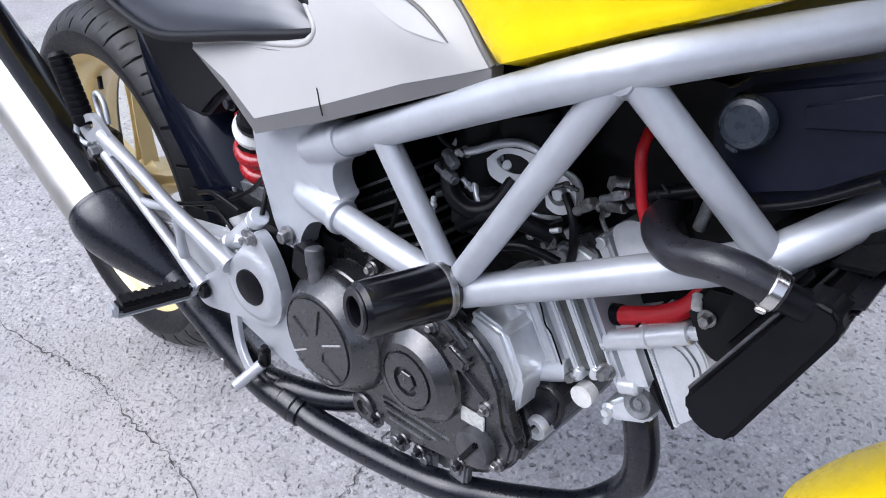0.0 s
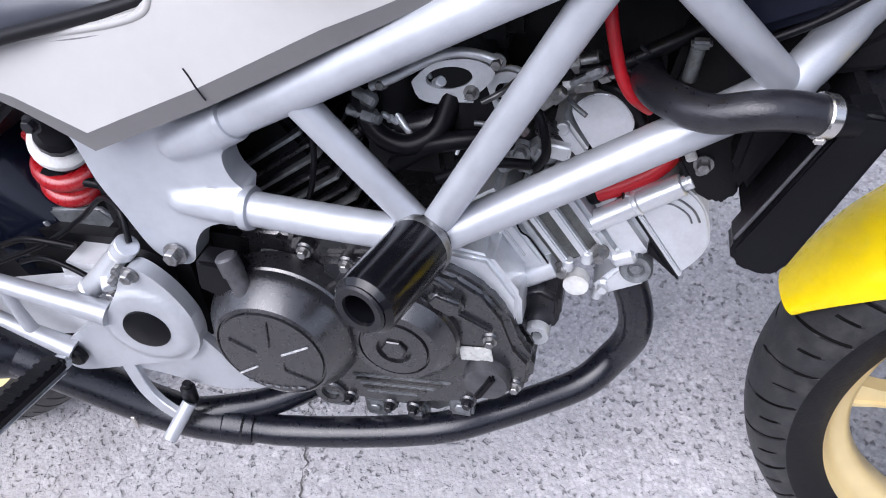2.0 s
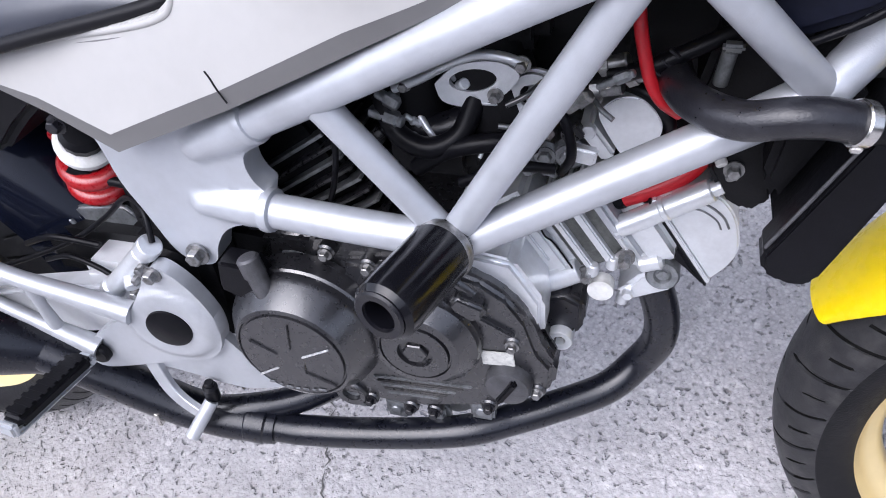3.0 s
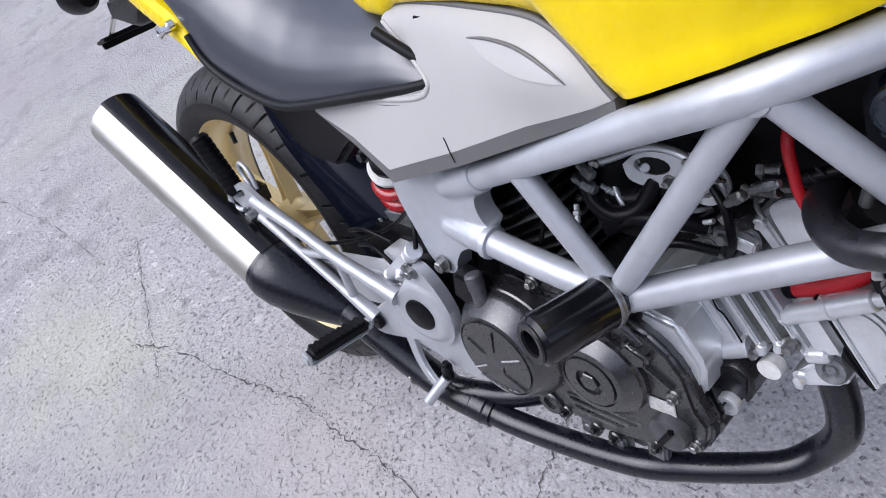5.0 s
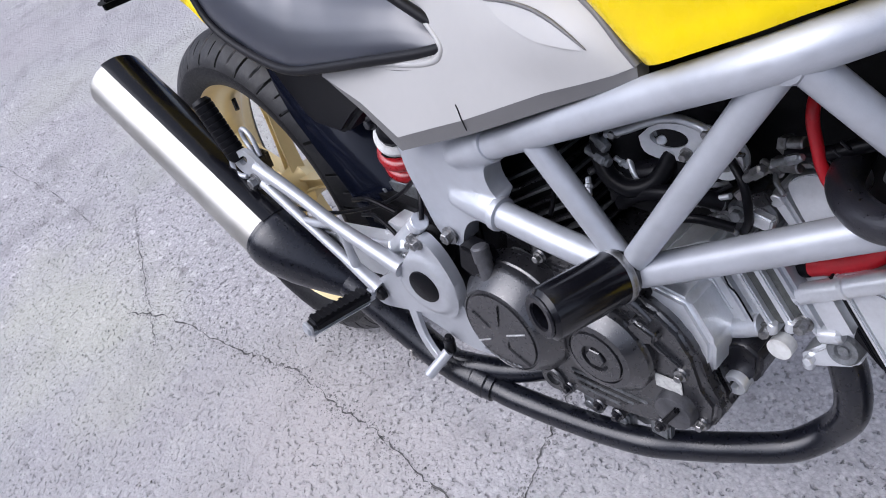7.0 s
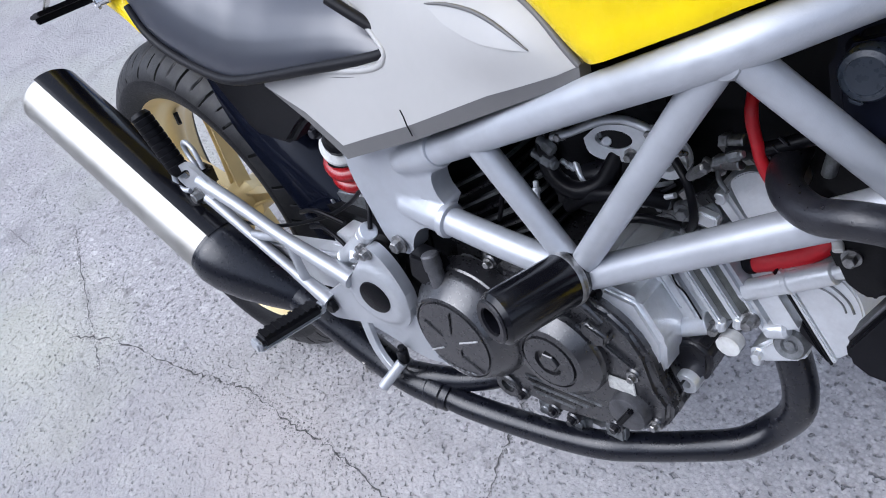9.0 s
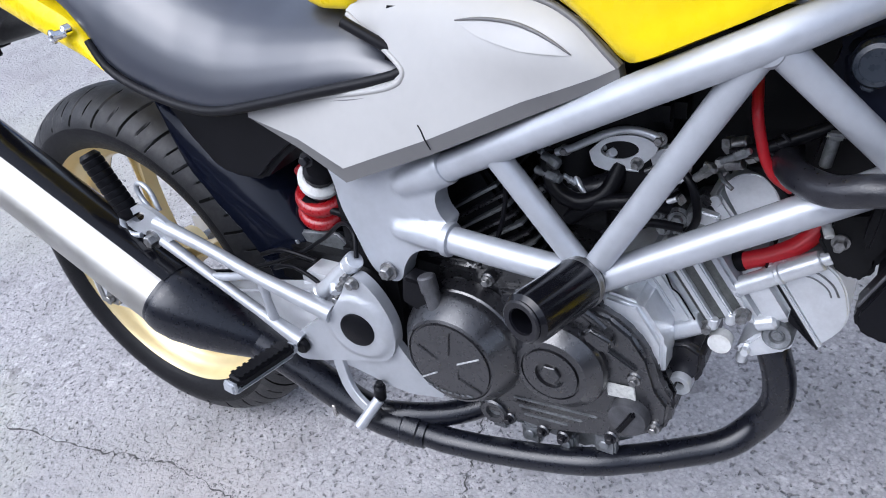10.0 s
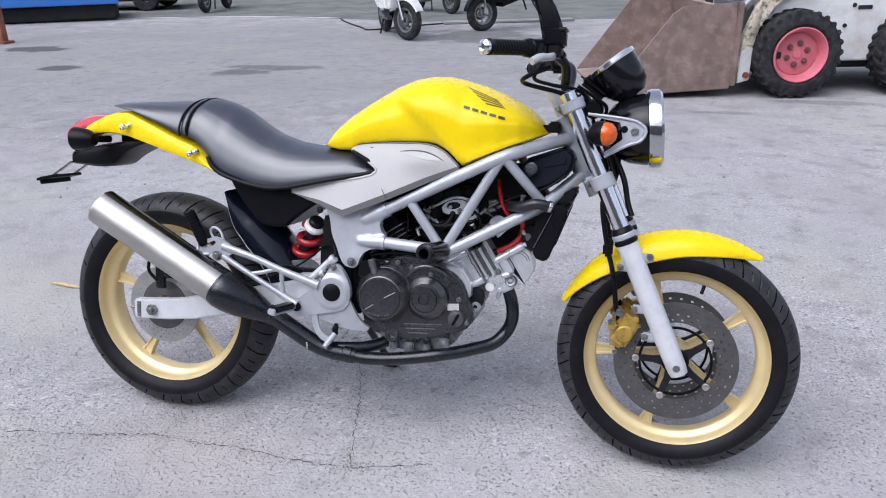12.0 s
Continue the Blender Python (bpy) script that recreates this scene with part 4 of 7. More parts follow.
T_LOW = [(-0.285, 0.806), (-0.255, 0.801), (-0.18, 0.803), (-0.123, 0.798), (-0.028, 0.773), (0.07, 0.746), (0.14, 0.726), (0.172, 0.716)]
T_HALF = [(-0.285, 0.055), (-0.265, 0.068), (-0.2, 0.085), (-0.12, 0.103), (0.0, 0.120), (0.1, 0.130), (0.172, 0.136)]
BOXY = [(0.0, 0.93), (0.10, 0.985), (0.3, 1.0), (0.6, 0.985), (0.85, 0.93), (0.95, 0.85), (1.0, 0.0)]
tail = part("tail_cowl", lofted(T_TOP, T_LOW, T_HALF, BOXY, -0.285, 0.172, 40, 14, 1.0), YELLOW, bike, "glossy yellow tail cowl")
for x, z in ((-0.115, 0.826), (0.105, 0.765)):
    for side in (-1, 1):
        y = fit_line(x, T_HALF) * side
        part("luggage_hook", joined(cyl((x + 0.008, y, z - 0.001), (x + 0.002, y + 0.016 * side, z - 0.002), 0.006), lathe([(0.009, 0), (0.009, 0.004), (0.005, 0.006), (0.004, 0.003)], (x + 0.002, y + 0.014 * side, z - 0.002), (-0.3, side, 0), 14), cyl((x + 0.016, y - 0.002 * side, z + 0.004), (x + 0.014, y + 0.008 * side, z + 0.003), 0.007)), CHROME, tail, "chrome luggage hook")
part("tail_lamp", lofted([(-0.360, 0.800), (-0.345, 0.822), (-0.30, 0.848), (-0.26, 0.857), (-0.21, 0.858), (-0.19, 0.855)], [(-0.360, 0.780), (-0.345, 0.770), (-0.30, 0.778), (-0.25, 0.80), (-0.19, 0.83)], [(-0.360, 0.035), (-0.345, 0.045), (-0.30, 0.055), (-0.25, 0.064), (-0.19, 0.07)], BOXY, -0.360, -0.19, 16, 10, 1.0), REDLENS, bike, "red plastic tail lamp")
part("rear_mudguard", joined(lofted([(-0.335, 0.750), (-0.26, 0.772), (-0.15, 0.788), (-0.05, 0.80), (0.05, 0.785), (0.2, 0.74)], [(-0.335, 0.709), (-0.25, 0.704), (-0.20, 0.706), (-0.17, 0.735), (-0.12, 0.762), (-0.05, 0.788), (0.05, 0.765), (0.2, 0.70)], [(-0.335, 0.050), (-0.1, 0.070), (0.2, 0.085)], BOXY, -0.335, 0.2, 26, 8, 1.0), box((-0.30, 0, 0.730), (0.07, 0.10, 0.040), 0.006)), BLACK, bike, "black plastic rear mudguard under the tail")
part("plate_holder", joined(box((-0.425, 0, 0.664), (0.055, 0.13, 0.008), 0.002, Matrix.Rotation(radians(-14), 4, "Y")), box((-0.440, 0, 0.655), (0.010, 0.12, 0.022), 0.002, Matrix.Rotation(radians(-14), 4, "Y"))), BLACK, bike, "black foot of the plate holder")
for y in (-0.045, 0.045):
    part("plate_stay", box((-0.375, y, 0.692), (0.085, 0.012, 0.006), 0.002, Matrix.Rotation(radians(-33), 4, "Y")), STEEL, bike, "bright stay of the plate holder")
for side in (-1, 1):
    c = Vector((-0.238, 0.115 * side, 0.786))
    ind = part("rear_indicator", joined(lathe([(0.0, 0.036), (0.016, 0.033), (0.026, 0.015), (0.0315, -0.012), (0.0325, -0.028), (0.0, -0.030)], c, (1, 0, 0), 28), cyl(c, c - Vector((-0.03, 0.07 * side, 0)), 0.010)), BLACK, bike, "round black rear indicator")
    part("lens", lathe([(0.028, 0.0), (0.022, 0.005), (0.0, 0.008)], c - Vector((0.030, 0, 0)), (-1, 0, 0), 28), AMBER, ind)

# -- side panels
PANEL_OUT = [(0.556, 0.793), (0.590, 0.773), (0.622, 0.752), (0.624, 0.742), (0.612, 0.733), (0.576, 0.723), (0.480, 0.705), (0.392, 0.683), (0.392, 0.672), (0.470, 0.659), (0.538, 0.638), (0.651, 0.685), (0.755, 0.732), (0.838, 0.764), (0.825, 0.778), (0.804, 0.797), (0.778, 0.809), (0.745, 0.814), (0.652, 0.812), (0.590, 0.808), (0.566, 0.803)]
BAND_OUT = [(0.392, 0.672), (0.470, 0.659), (0.538, 0.638), (0.651, 0.685), (0.755, 0.732), (0.838, 0.764), (0.840, 0.755), (0.755, 0.716), (0.651, 0.668), (0.538, 0.621), (0.471, 0.646)]


SEAT_EDGE = [(0.556, 0.793), (0.590, 0.773), (0.622, 0.752), (0.624, 0.742), (0.612, 0.733), (0.576, 0.723), (0.480, 0.705), (0.392, 0.683)]
TANK_EDGE = [(0.838, 0.764), (0.825, 0.778), (0.804, 0.797), (0.778, 0.809), (0.745, 0.814), (0.652, 0.812), (0.590, 0.808), (0.566, 0.803)]
CREASE = [(0.684, 0.7925), (0.713, 0.7960), (0.743, 0.7958), (0.766, 0.7915), (0.785, 0.7840), (0.801, 0.7745)]


def leaned(line):
    """The panel's outline drawn from the side, shifted back where the skin leans in."""
    return [(x - 0.28 * max(0.0, 0.135 - 0.2715 - 0.0877 * x + 0.28 * z), z) for x, z in line]


PANEL_OUT, BAND_OUT, SEAT_EDGE, TANK_EDGE = (leaned(v) for v in (PANEL_OUT, BAND_OUT, SEAT_EDGE, TANK_EDGE))


def gap_to(line, x, z):
    best = 9.0
    for (x0, z0), (x1, z1) in zip(line, line[1:]):
        s = ((x - x0) * (x1 - x0) + (z - z0) * (z1 - z0)) / ((x1 - x0) ** 2 + (z1 - z0) ** 2)
        s = min(max(s, 0.0), 1.0)
        best = min(best, math.hypot(x - x0 - (x1 - x0) * s, z - z0 - (z1 - z0) * s))
    return best


def panel_depth(x, z):
    """The panel's skin leans in towards the tank, with a soft bulge and a bevel along the tank."""
    bulge = 0.0096 * math.exp(-((x - 0.68) / 0.13) ** 2 - ((z - 0.735) / 0.09) ** 2)
    bulge += 0.018 * math.exp(-((x - 0.765) / 0.075) ** 2 - ((z - 0.780) / 0.036) ** 2)
    y = -0.2715 - 0.0877 * x + 0.28 * z - bulge
    y += 0.5 * max(0.0, 0.012 - gap_to(TANK_EDGE, x, z))
    return y


def band_depth(x, z):
    top = fit_line(x, [(0.392, 0.672), (0.470, 0.659), (0.538, 0.638), (0.651, 0.685), (0.755, 0.732), (0.838, 0.764)])
    return panel_depth(x, z) + max(0.0, top - z) * 0.3


for side in (-1, 1):
    flip = (lambda b: b) if side < 0 else mirrored
    sp = part("side_panel", flip(shell(PANEL_OUT, panel_depth, 0.012, 0.008, 0.0015)), PANEL, bike, "silver-grey plastic side panel with a moulded recess", sharp=30)
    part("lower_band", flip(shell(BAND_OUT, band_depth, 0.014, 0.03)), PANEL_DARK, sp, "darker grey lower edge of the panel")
    part("seat_lip", flip(tube([(x + 0.002, panel_depth(x, z) - 0.0005, z - 0.003) for x, z in SEAT_EDGE], 0.0030, 8, 4)), PANEL, sp)
    # dark tube paints the shadow groove below the seat lip
    part("lip_groove_shade", flip(tube([(x + 0.006, panel_depth(x, z) + 0.0008, z - 0.0095) for x, z in SEAT_EDGE[3:]], [0.0020, 0.0040, 0.0040, 0.0034, 0.0014], 8, 4)), PANEL_DARK, sp)
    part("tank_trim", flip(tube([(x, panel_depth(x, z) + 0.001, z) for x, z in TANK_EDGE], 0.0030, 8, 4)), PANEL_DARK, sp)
    top = catmull([(x, 0, z) for x, z in CREASE], 5)
    low_line = [(0.684, 0.7925), (0.713, 0.7835), (0.757, 0.7765), (0.801, 0.7745)]
    rows = [[], [], []]
    for p in top:
        zl = fit_line(p.x, low_line)
        thick = min(1.0, (p.z - zl) / 0.008)
        for row, s, lift in zip(rows, (1.0, 0.5, 0.0), (-0.0002, 0.0006, 0.0013)):
            row.append((p.x, panel_depth(p.x, zl + (p.z - zl) * s) - lift * thick, zl + (p.z - zl) * s))
    bm = bmesh.new()
    grid = [[bm.verts.new(q) for q in row] for row in rows]
    for a, b in zip(grid, grid[1:]):
        for i in range(len(a) - 1):
            bm.faces.new((a[i], a[i + 1], b[i + 1], b[i]))
    part("scoop", flip(bm), PANEL, sp, "moulded scoop in the panel")
    # dark tube paints the shadow along the scoop's upper crease
    part("scoop_crease_shade", flip(tube([(p.x, panel_depth(p.x, p.z) - 0.0002, p.z + 0.001) for p in top], [0.0006, 0.0016, 0.0018, 0.0018, 0.0014, 0.0006], 6, 1)), PANEL_DARK, sp)
    part("crack", flip(tube([(x, panel_depth(x, z) - 0.0004, z) for x, z in ((0.642, 0.698), (0.646, 0.693), (0.650, 0.686), (0.657, 0.677))], 0.0007, 5, 2)), BLACK, sp)
    part("panel_bolt", flip(bolt((0.471, -0.124, 0.632), (0, -1, 0), 0.006, 0.006)), SATIN, sp)
# solid black block painted as the shaded gap between tank and tubes
part("undertank_gap_shade", prism([(0.56, 0.628), (0.65, 0.668), (0.75, 0.718), (0.84, 0.757), (0.90, 0.785), (0.90, 0.80), (0.60, 0.80)], -0.104, 0.104), BLACK, bike, "black block for the shade in the gap under the tank")

# -- frame
PLATE = [(0.462, 0.655), (0.482, 0.640), (0.495, 0.611), (0.501, 0.572), (0.514, 0.538), (0.527, 0.503), (0.540, 0.488), (0.560, 0.483), (0.573, 0.491), (0.580, 0.510), (0.592, 0.527), (0.612, 0.537), (0.645, 0.5395), (0.648, 0.5575), (0.645, 0.5755), (0.637, 0.586), (0.633, 0.600), (0.637, 0.614), (0.6585, 0.6276), (0.653, 0.645), (0.6415, 0.6610), (0.625, 0.668), (0.600, 0.660), (0.538, 0.634)]
SOCKETS = [((0.592, 0.6145), (0.655, 0.6460), 0.0135, 0.0192), ((0.580, 0.5570), (0.650, 0.5575), 0.0125, 0.0186)]


def plate_depth(x, z):
    """A flat casting with two round sockets that grow out of it."""
    y = -0.116 - 0.003 * math.exp(-((x - 0.56) ** 2 + (z - 0.508) ** 2) / 0.0004)
    for (x0, z0), (x1, z1), r0, r1 in SOCKETS:
        s = ((x - x0) * (x1 - x0) + (z - z0) * (z1 - z0)) / ((x1 - x0) ** 2 + (z1 - z0) ** 2)
        k = min(max(s, 0.0), 1.0)
        d = math.hypot(x - x0 - (x1 - x0) * k, z - z0 - (z1 - z0) * k)
        r = r0 + (r1 - r0) * min(k * 1.6, 1.0)
        lift = -0.1120 - r * math.sqrt(max(1 - (d / r) ** 2, 0.0))
        h = max(0.006 - abs(y - lift), 0) / 0.006
        y = min(y, lift) - h * h * 0.0015
    return y


RT, RL, RD = 0.0154, 0.0152, 0.0124
RIGHT = {
    "top_tube": ([(0.646, -0.1150, 0.641), (0.75, -0.126, 0.694), (0.85, -0.136, 0.745), (0.945, -0.139, 0.791), (1.02, -0.090, 0.818), (1.095, -0.030, 0.840)], RT),
    "lower_tube": ([(0.641, -0.115, 0.5575), (0.72, -0.118, 0.553), (0.802, -0.117, 0.547)], RL),
    "front_tube": ([(0.795, -0.114, 0.537), (0.82, -0.110, 0.550), (0.93, -0.095, 0.610), (1.035, -0.080, 0.668), (1.058, -0.070, 0.685), (1.09, -0.040, 0.714), (1.135, -0.012, 0.755)], RL),
    "brace_one": ([(0.712, -0.122, 0.671), (0.800, -0.113, 0.548)], RD),
    "brace_two": ([(0.802, -0.114, 0.549), (0.945, -0.138, 0.790)], RD),
    "brace_three": ([(0.950, -0.137, 0.790), (1.048, -0.078, 0.675)], RD),
}
chassis = part("frame", cyl(on_head(0.50), on_head(0.655), 0.030, bev=0.004), SILVER, bike, "silver-painted trellis frame with cast pivot plates")
for side in (-1, 1):
    b = shell([(p.x, p.z) for p in catmull([(x, 0, z) for x, z in PLATE + PLATE[:1]], 3)[:-1]], plate_depth, 0.026, 0.0045, 0.002)
    part("pivot_plate", b if side < 0 else mirrored(b), SILVER, chassis, "smooth cast pivot plate with tube sockets", sharp=55)
    for key, (pts, r) in RIGHT.items():
        b = tube(pts, r, 24, 6 if len(pts) > 2 else 1)
        part(key, b if side < 0 else mirrored(b), SILVER, chassis, sharp=60)
    for p, r in (((0.802, -0.114, 0.547), 0.018), ((0.947, -0.138, 0.787), 0.016), ((1.046, -0.078, 0.676), 0.016), ((0.714, -0.119, 0.670), 0.0125)):
        b = lathe([(0.0, -r * 0.8), (r * 0.7, -r * 0.6), (r, 0), (r * 0.7, r * 0.6), (0.0, r * 0.8)], p, (0, 1, 0), 16)
        part("weld", b if side < 0 else mirrored(b), SILVER, chassis)
    for p, d, r in (((0.650, -0.114, 0.644), (0.886, -0.07, 0.46), RT), ((0.645, -0.1155, 0.5575), (1, -0.03, -0.03), RL)):
        b = lathe([(r + 0.0005, -0.006), (r + 0.004, -0.004), (r + 0.0045, 0.0), (r + 0.0035, 0.004), (r + 0.0005, 0.005)], p, d, 24)
        part("socket_ring", b if side < 0 else mirrored(b), SILVER, chassis)
    b = bolt((0.558, -0.121, 0.500), (0, -1, 0), 0.0078, 0.008)
    part("engine_bolt", b if side < 0 else mirrored(b), ZINC, chassis)
    b = joined(cyl((0.805, -0.100, 0.545), (0.800, -0.122, 0.546), 0.021, n=28), lathe([(0.022, 0.0), (0.0255, 0.006), (0.0262, 0.015), (0.0262, 0.085), (0.0255, 0.092), (0.021, 0.096), (0.0135, 0.096), (0.0125, 0.085), (0.0125, 0.03), (0.0, 0.03)], (0.801, -0.118, 0.547), (-0.25, -0.96, 0.06), 32))
    part("crash_bobbin", b if side < 0 else mirrored(b), GLOSS, chassis, "scuffed glossy black crash bobbin")
    b = lathe([(0.0265, -0.002), (0.0272, 0.0), (0.0272, 0.004), (0.0262, 0.006)], (0.7985, -0.127, 0.5475), (-0.25, -0.96, 0.06), 32)
    part("bobbin_collar", b if side < 0 else mirrored(b), ZINC, chassis, "worn metal collar of the bobbin")
    sc = lathe([(0.0205, 0.0), (0.0215, 0.0025), (0.0195, 0.004), (0.0140, 0.0035), (0.0135, 0.0)], (0.8005 - 0.25 * 0.096, -0.1175 - 0.96 * 0.096, 0.547 + 0.0058), (-0.25, -0.96, 0.06), 28, loop=True)
    part("scuffed_end", sc if side < 0 else mirrored(sc), SATIN, chassis)

# -- engine
CASE = [(0.572, 0.345), (0.600, 0.305), (0.690, 0.285), (0.750, 0.288), (0.830, 0.318), (0.874, 0.342), (0.886, 0.378), (0.868, 0.415), (0.850, 0.462), (0.812, 0.500), (0.750, 0.512), (0.640, 0.505), (0.596, 0.505), (0.578, 0.45)]
engine = part("engine", prism([(x, z) for x, z in CASE], -0.082, 0.10, 0.010, 3), COVER, bike, "dark grey V-twin engine case")
RIM = [(0.740, 0.298), (0.830, 0.322), (0.868, 0.347), (0.884, 0.366), (0.886, 0.394), (0.873, 0.412), (0.862, 0.450), (0.845, 0.476), (0.820, 0.494), (0.795, 0.502), (0.750, 0.505), (0.690, 0.498), (0.650, 0.30)]
part("side_cover", prism(RIM, -0.104, -0.080, 0.007, 3), COVER, engine, "dark grey cast side cover")
part("cover_lug", prism([(0.790, 0.470), (0.800, 0.482), (0.826, 0.471), (0.824, 0.457), (0.812, 0.451), (0.795, 0.462)], -0.115, -0.100, 0.004, 3), COVER, engine)
part("cover_web", prism([(0.806, 0.452), (0.846, 0.432), (0.850, 0.436), (0.812, 0.458)], -0.109, -0.100, 0.002), COVER, engine)
c = Vector((0.650, -0.098, 0.419))
part("clutch_cover", lathe([(0.076, 0.0), (0.0755, 0.022), (0.0735, 0.024), (0.0730, 0.031), (0.0715, 0.036), (0.0570, 0.0565), (0.0540, 0.0580), (0.0530, 0.0562), (0.0515, 0.0562), (0.0510, 0.0588), (0.0, 0.0600)], c, (0, -1, 0), 80), COVER, engine, "round dark grey clutch cover", sharp=22)
# ribs flagged 1 get their highlight as a pale colour
for (x0, z0), (x1, z1), bright in (((0.655, 0.463), (0.651, 0.430), 0), ((0.610, 0.434), (0.636, 0.420), 0), ((0.661, 0.421), (0.691, 0.438), 1), ((0.610, 0.386), (0.633, 0.401), 1), ((0.661, 0.411), (0.660, 0.401), 0), ((0.660, 0.400), (0.690, 0.387), 0)):
    p, q = Vector((x0, -0.1582, z0)), Vector((x1, -0.1582, z1))
    part("cover_rib", box((p + q) / 2, ((q - p).length, 0.0022, 0.0020), 0.0006, Matrix.Rotation(-math.atan2(z1 - z0, x1 - x0), 4, "Y")), LINE if bright else COVER, engine)
for k, w in enumerate((0.006, 0.004, 0.007, 0.005, 0.006, 0.004, 0.008)):
    part("cover_mark", box((0.620 + 0.0088 * k, -0.1582, 0.3775 - 0.004 * math.sin(k / 6 * math.pi)), (w, 0.0012, 0.0026), 0.0004), GREYMET, engine)
g = Vector((0.761, -0.098, 0.4185))
part("generator_cover", lathe([(0.058, 0.0), (0.0575, 0.012), (0.056, 0.015), (0.0555, 0.018), (0.0440, 0.0285), (0.0415, 0.0305), (0.0345, 0.0315), (0.0338, 0.0290), (0.0322, 0.0290), (0.0316, 0.0325), (0.0170, 0.0332), (0.0165, 0.0285), (0.0, 0.0285)], g, (0, -1, 0), 72), COVER, engine, "round dark grey crankshaft cover", sharp=22)
part("timing_plug", lathe([(0.0122, 0.026), (0.0122, 0.0325), (0.0112, 0.0338), (0.0, 0.0338)], g, (0, -1, 0), 6), COVER, engine, sharp=20)
part("clutch_bracket", prism([(0.588, 0.508), (0.582, 0.474), (0.604, 0.464), (0.613, 0.449), (0.626, 0.452), (0.633, 0.474), (0.622, 0.506)], -0.138, -0.112, 0.003), BLACK, engine, "black tab over the clutch cover")
part("wiring_cover", prism([(0.626, 0.490), (0.636, 0.493), (0.684, 0.484), (0.684, 0.466), (0.66, 0.472), (0.628, 0.474)], -0.112, -0.09, 0.003), GREYMET, engine)
part("sticker", box((0.832, -0.1055, 0.400), (0.031, 0.002, 0.018), 0.0006, Matrix.Rotation(radians(-5), 4, "Y")), STICKER, engine, "pale data label")
for k in range(5):
    part("cooling_rib", box((0.752 - 0.003 * k, -0.1045, 0.346 - 0.0062 * k), (0.105 - 0.012 * k, 0.004, 0.0026), 0.001, Matrix.Rotation(radians(-4), 4, "Y")), COVER if k % 2 else GREYMET, engine)
oc = Vector((0.842, -0.094, 0.371))
filler = part("oil_filler", lathe([(0.0225, 0.0), (0.0225, 0.018), (0.0205, 0.023), (0.012, 0.026), (0.0, 0.0265)], oc, (0, -1, 0), 32), CAPGREY, engine, "dark grey oil filler plug")
part("filler_bar", box(oc + Vector((0, -0.026, 0)), (0.036, 0.008, 0.0065), 0.002, Matrix.Rotation(radians(-62), 4, "Y")), BLACK, engine)
part("lug", lathe([(0.0055, -0.02), (0.0125, -0.018), (0.0125, 0.006), (0.0115, 0.008), (0.0055, 0.007)], (0.883, -0.062, 0.396), (0, -1, 0), 28, loop=True), CAST, engine)
part("lug_arm", prism([(0.850, 0.372), (0.878, 0.378), (0.896, 0.392), (0.905, 0.412), (0.904, 0.438), (0.885, 0.448), (0.860, 0.440)], -0.060, 0.03, 0.006, 3), SATIN, engine)
for x, z in ((0.770, 0.480), (0.807, 0.472), (0.846, 0.421), (0.868, 0.361), (0.691, 0.303), (0.761, 0.300), (0.680, 0.506), (0.596, 0.455), (0.592, 0.372), (0.718, 0.495), (0.735, 0.300), (0.820, 0.325)):
    part("bolt_boss", cyl((x, -0.085, z), (x, -0.106, z), 0.0085, n=14, bev=0.002), COVER, engine)
    part("cover_bolt", bolt((x, -0.106, z), (0, -1, 0), 0.0045, 0.005), ZINC if z > 0.33 else SATIN, engine)
for x, z, w in ((0.668, 0.288, 0.022), (0.712, 0.282, 0.026), (0.760, 0.284, 0.022), (0.808, 0.304, 0.026)):
    part("sump_tab", joined(box((x, -0.085, z - 0.008), (w, 0.014, 0.030), 0.003), cyl((x, -0.088, z - 0.006), (x, -0.096, z - 0.006), 0.006)), GREYMET, engine)
part("sump", prism([(0.62, 0.30), (0.66, 0.262), (0.78, 0.258), (0.84, 0.30), (0.84, 0.34), (0.62, 0.34)], -0.076, 0.08, 0.008), GREYMET, engine, "bare cast sump below the case")
part("sight_glass", lathe([(0.010, 0.0), (0.0185, 0.0), (0.0185, 0.009), (0.016, 0.011), (0.010, 0.010)], (0.670, -0.098, 0.308), (0, -1, 0), 24, loop=True), COVER, engine)
part("sight_window", cyl((0.670, -0.080, 0.308), (0.670, -0.102, 0.308), 0.0105), GREYMET, engine)
part("filler_neck", joined(cyl((0.632, -0.138, 0.470), (0.617, -0.131, 0.512), 0.0095, 0.0090), cyl((0.622, -0.133, 0.494), (0.617, -0.131, 0.514), 0.0105, bev=0.002)), CAPGREY, engine, "dull grey sensor on the clutch housing")
# dark filler for the shaded gap behind the clutch
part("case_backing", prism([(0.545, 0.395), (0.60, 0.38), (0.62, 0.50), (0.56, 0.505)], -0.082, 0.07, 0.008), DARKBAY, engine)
part("upper_cover", prism([(0.645, 0.470), (0.660, 0.515), (0.700, 0.524), (0.770, 0.512), (0.812, 0.496), (0.800, 0.470)], -0.094, 0.08, 0.006), COVER, engine)
part("front_mount_arch", tube([(0.708, -0.100, 0.470), (0.722, -0.102, 0.488), (0.750, -0.103, 0.500), (0.785, -0.102, 0.496), (0.812, -0.100, 0.476)], 0.007, 10), COVER, engine)

# front cylinder, its axis tilted up by 33 degrees
CA, SA = math.cos(radians(33)), math.sin(radians(33))
CYL = Matrix(((CA, 0, -SA, 0.737), (0, 1, 0, 0), (SA, 0, CA, 0.407), (0, 0, 0, 1)))


def at_front(b):
    return moved(b, CYL)


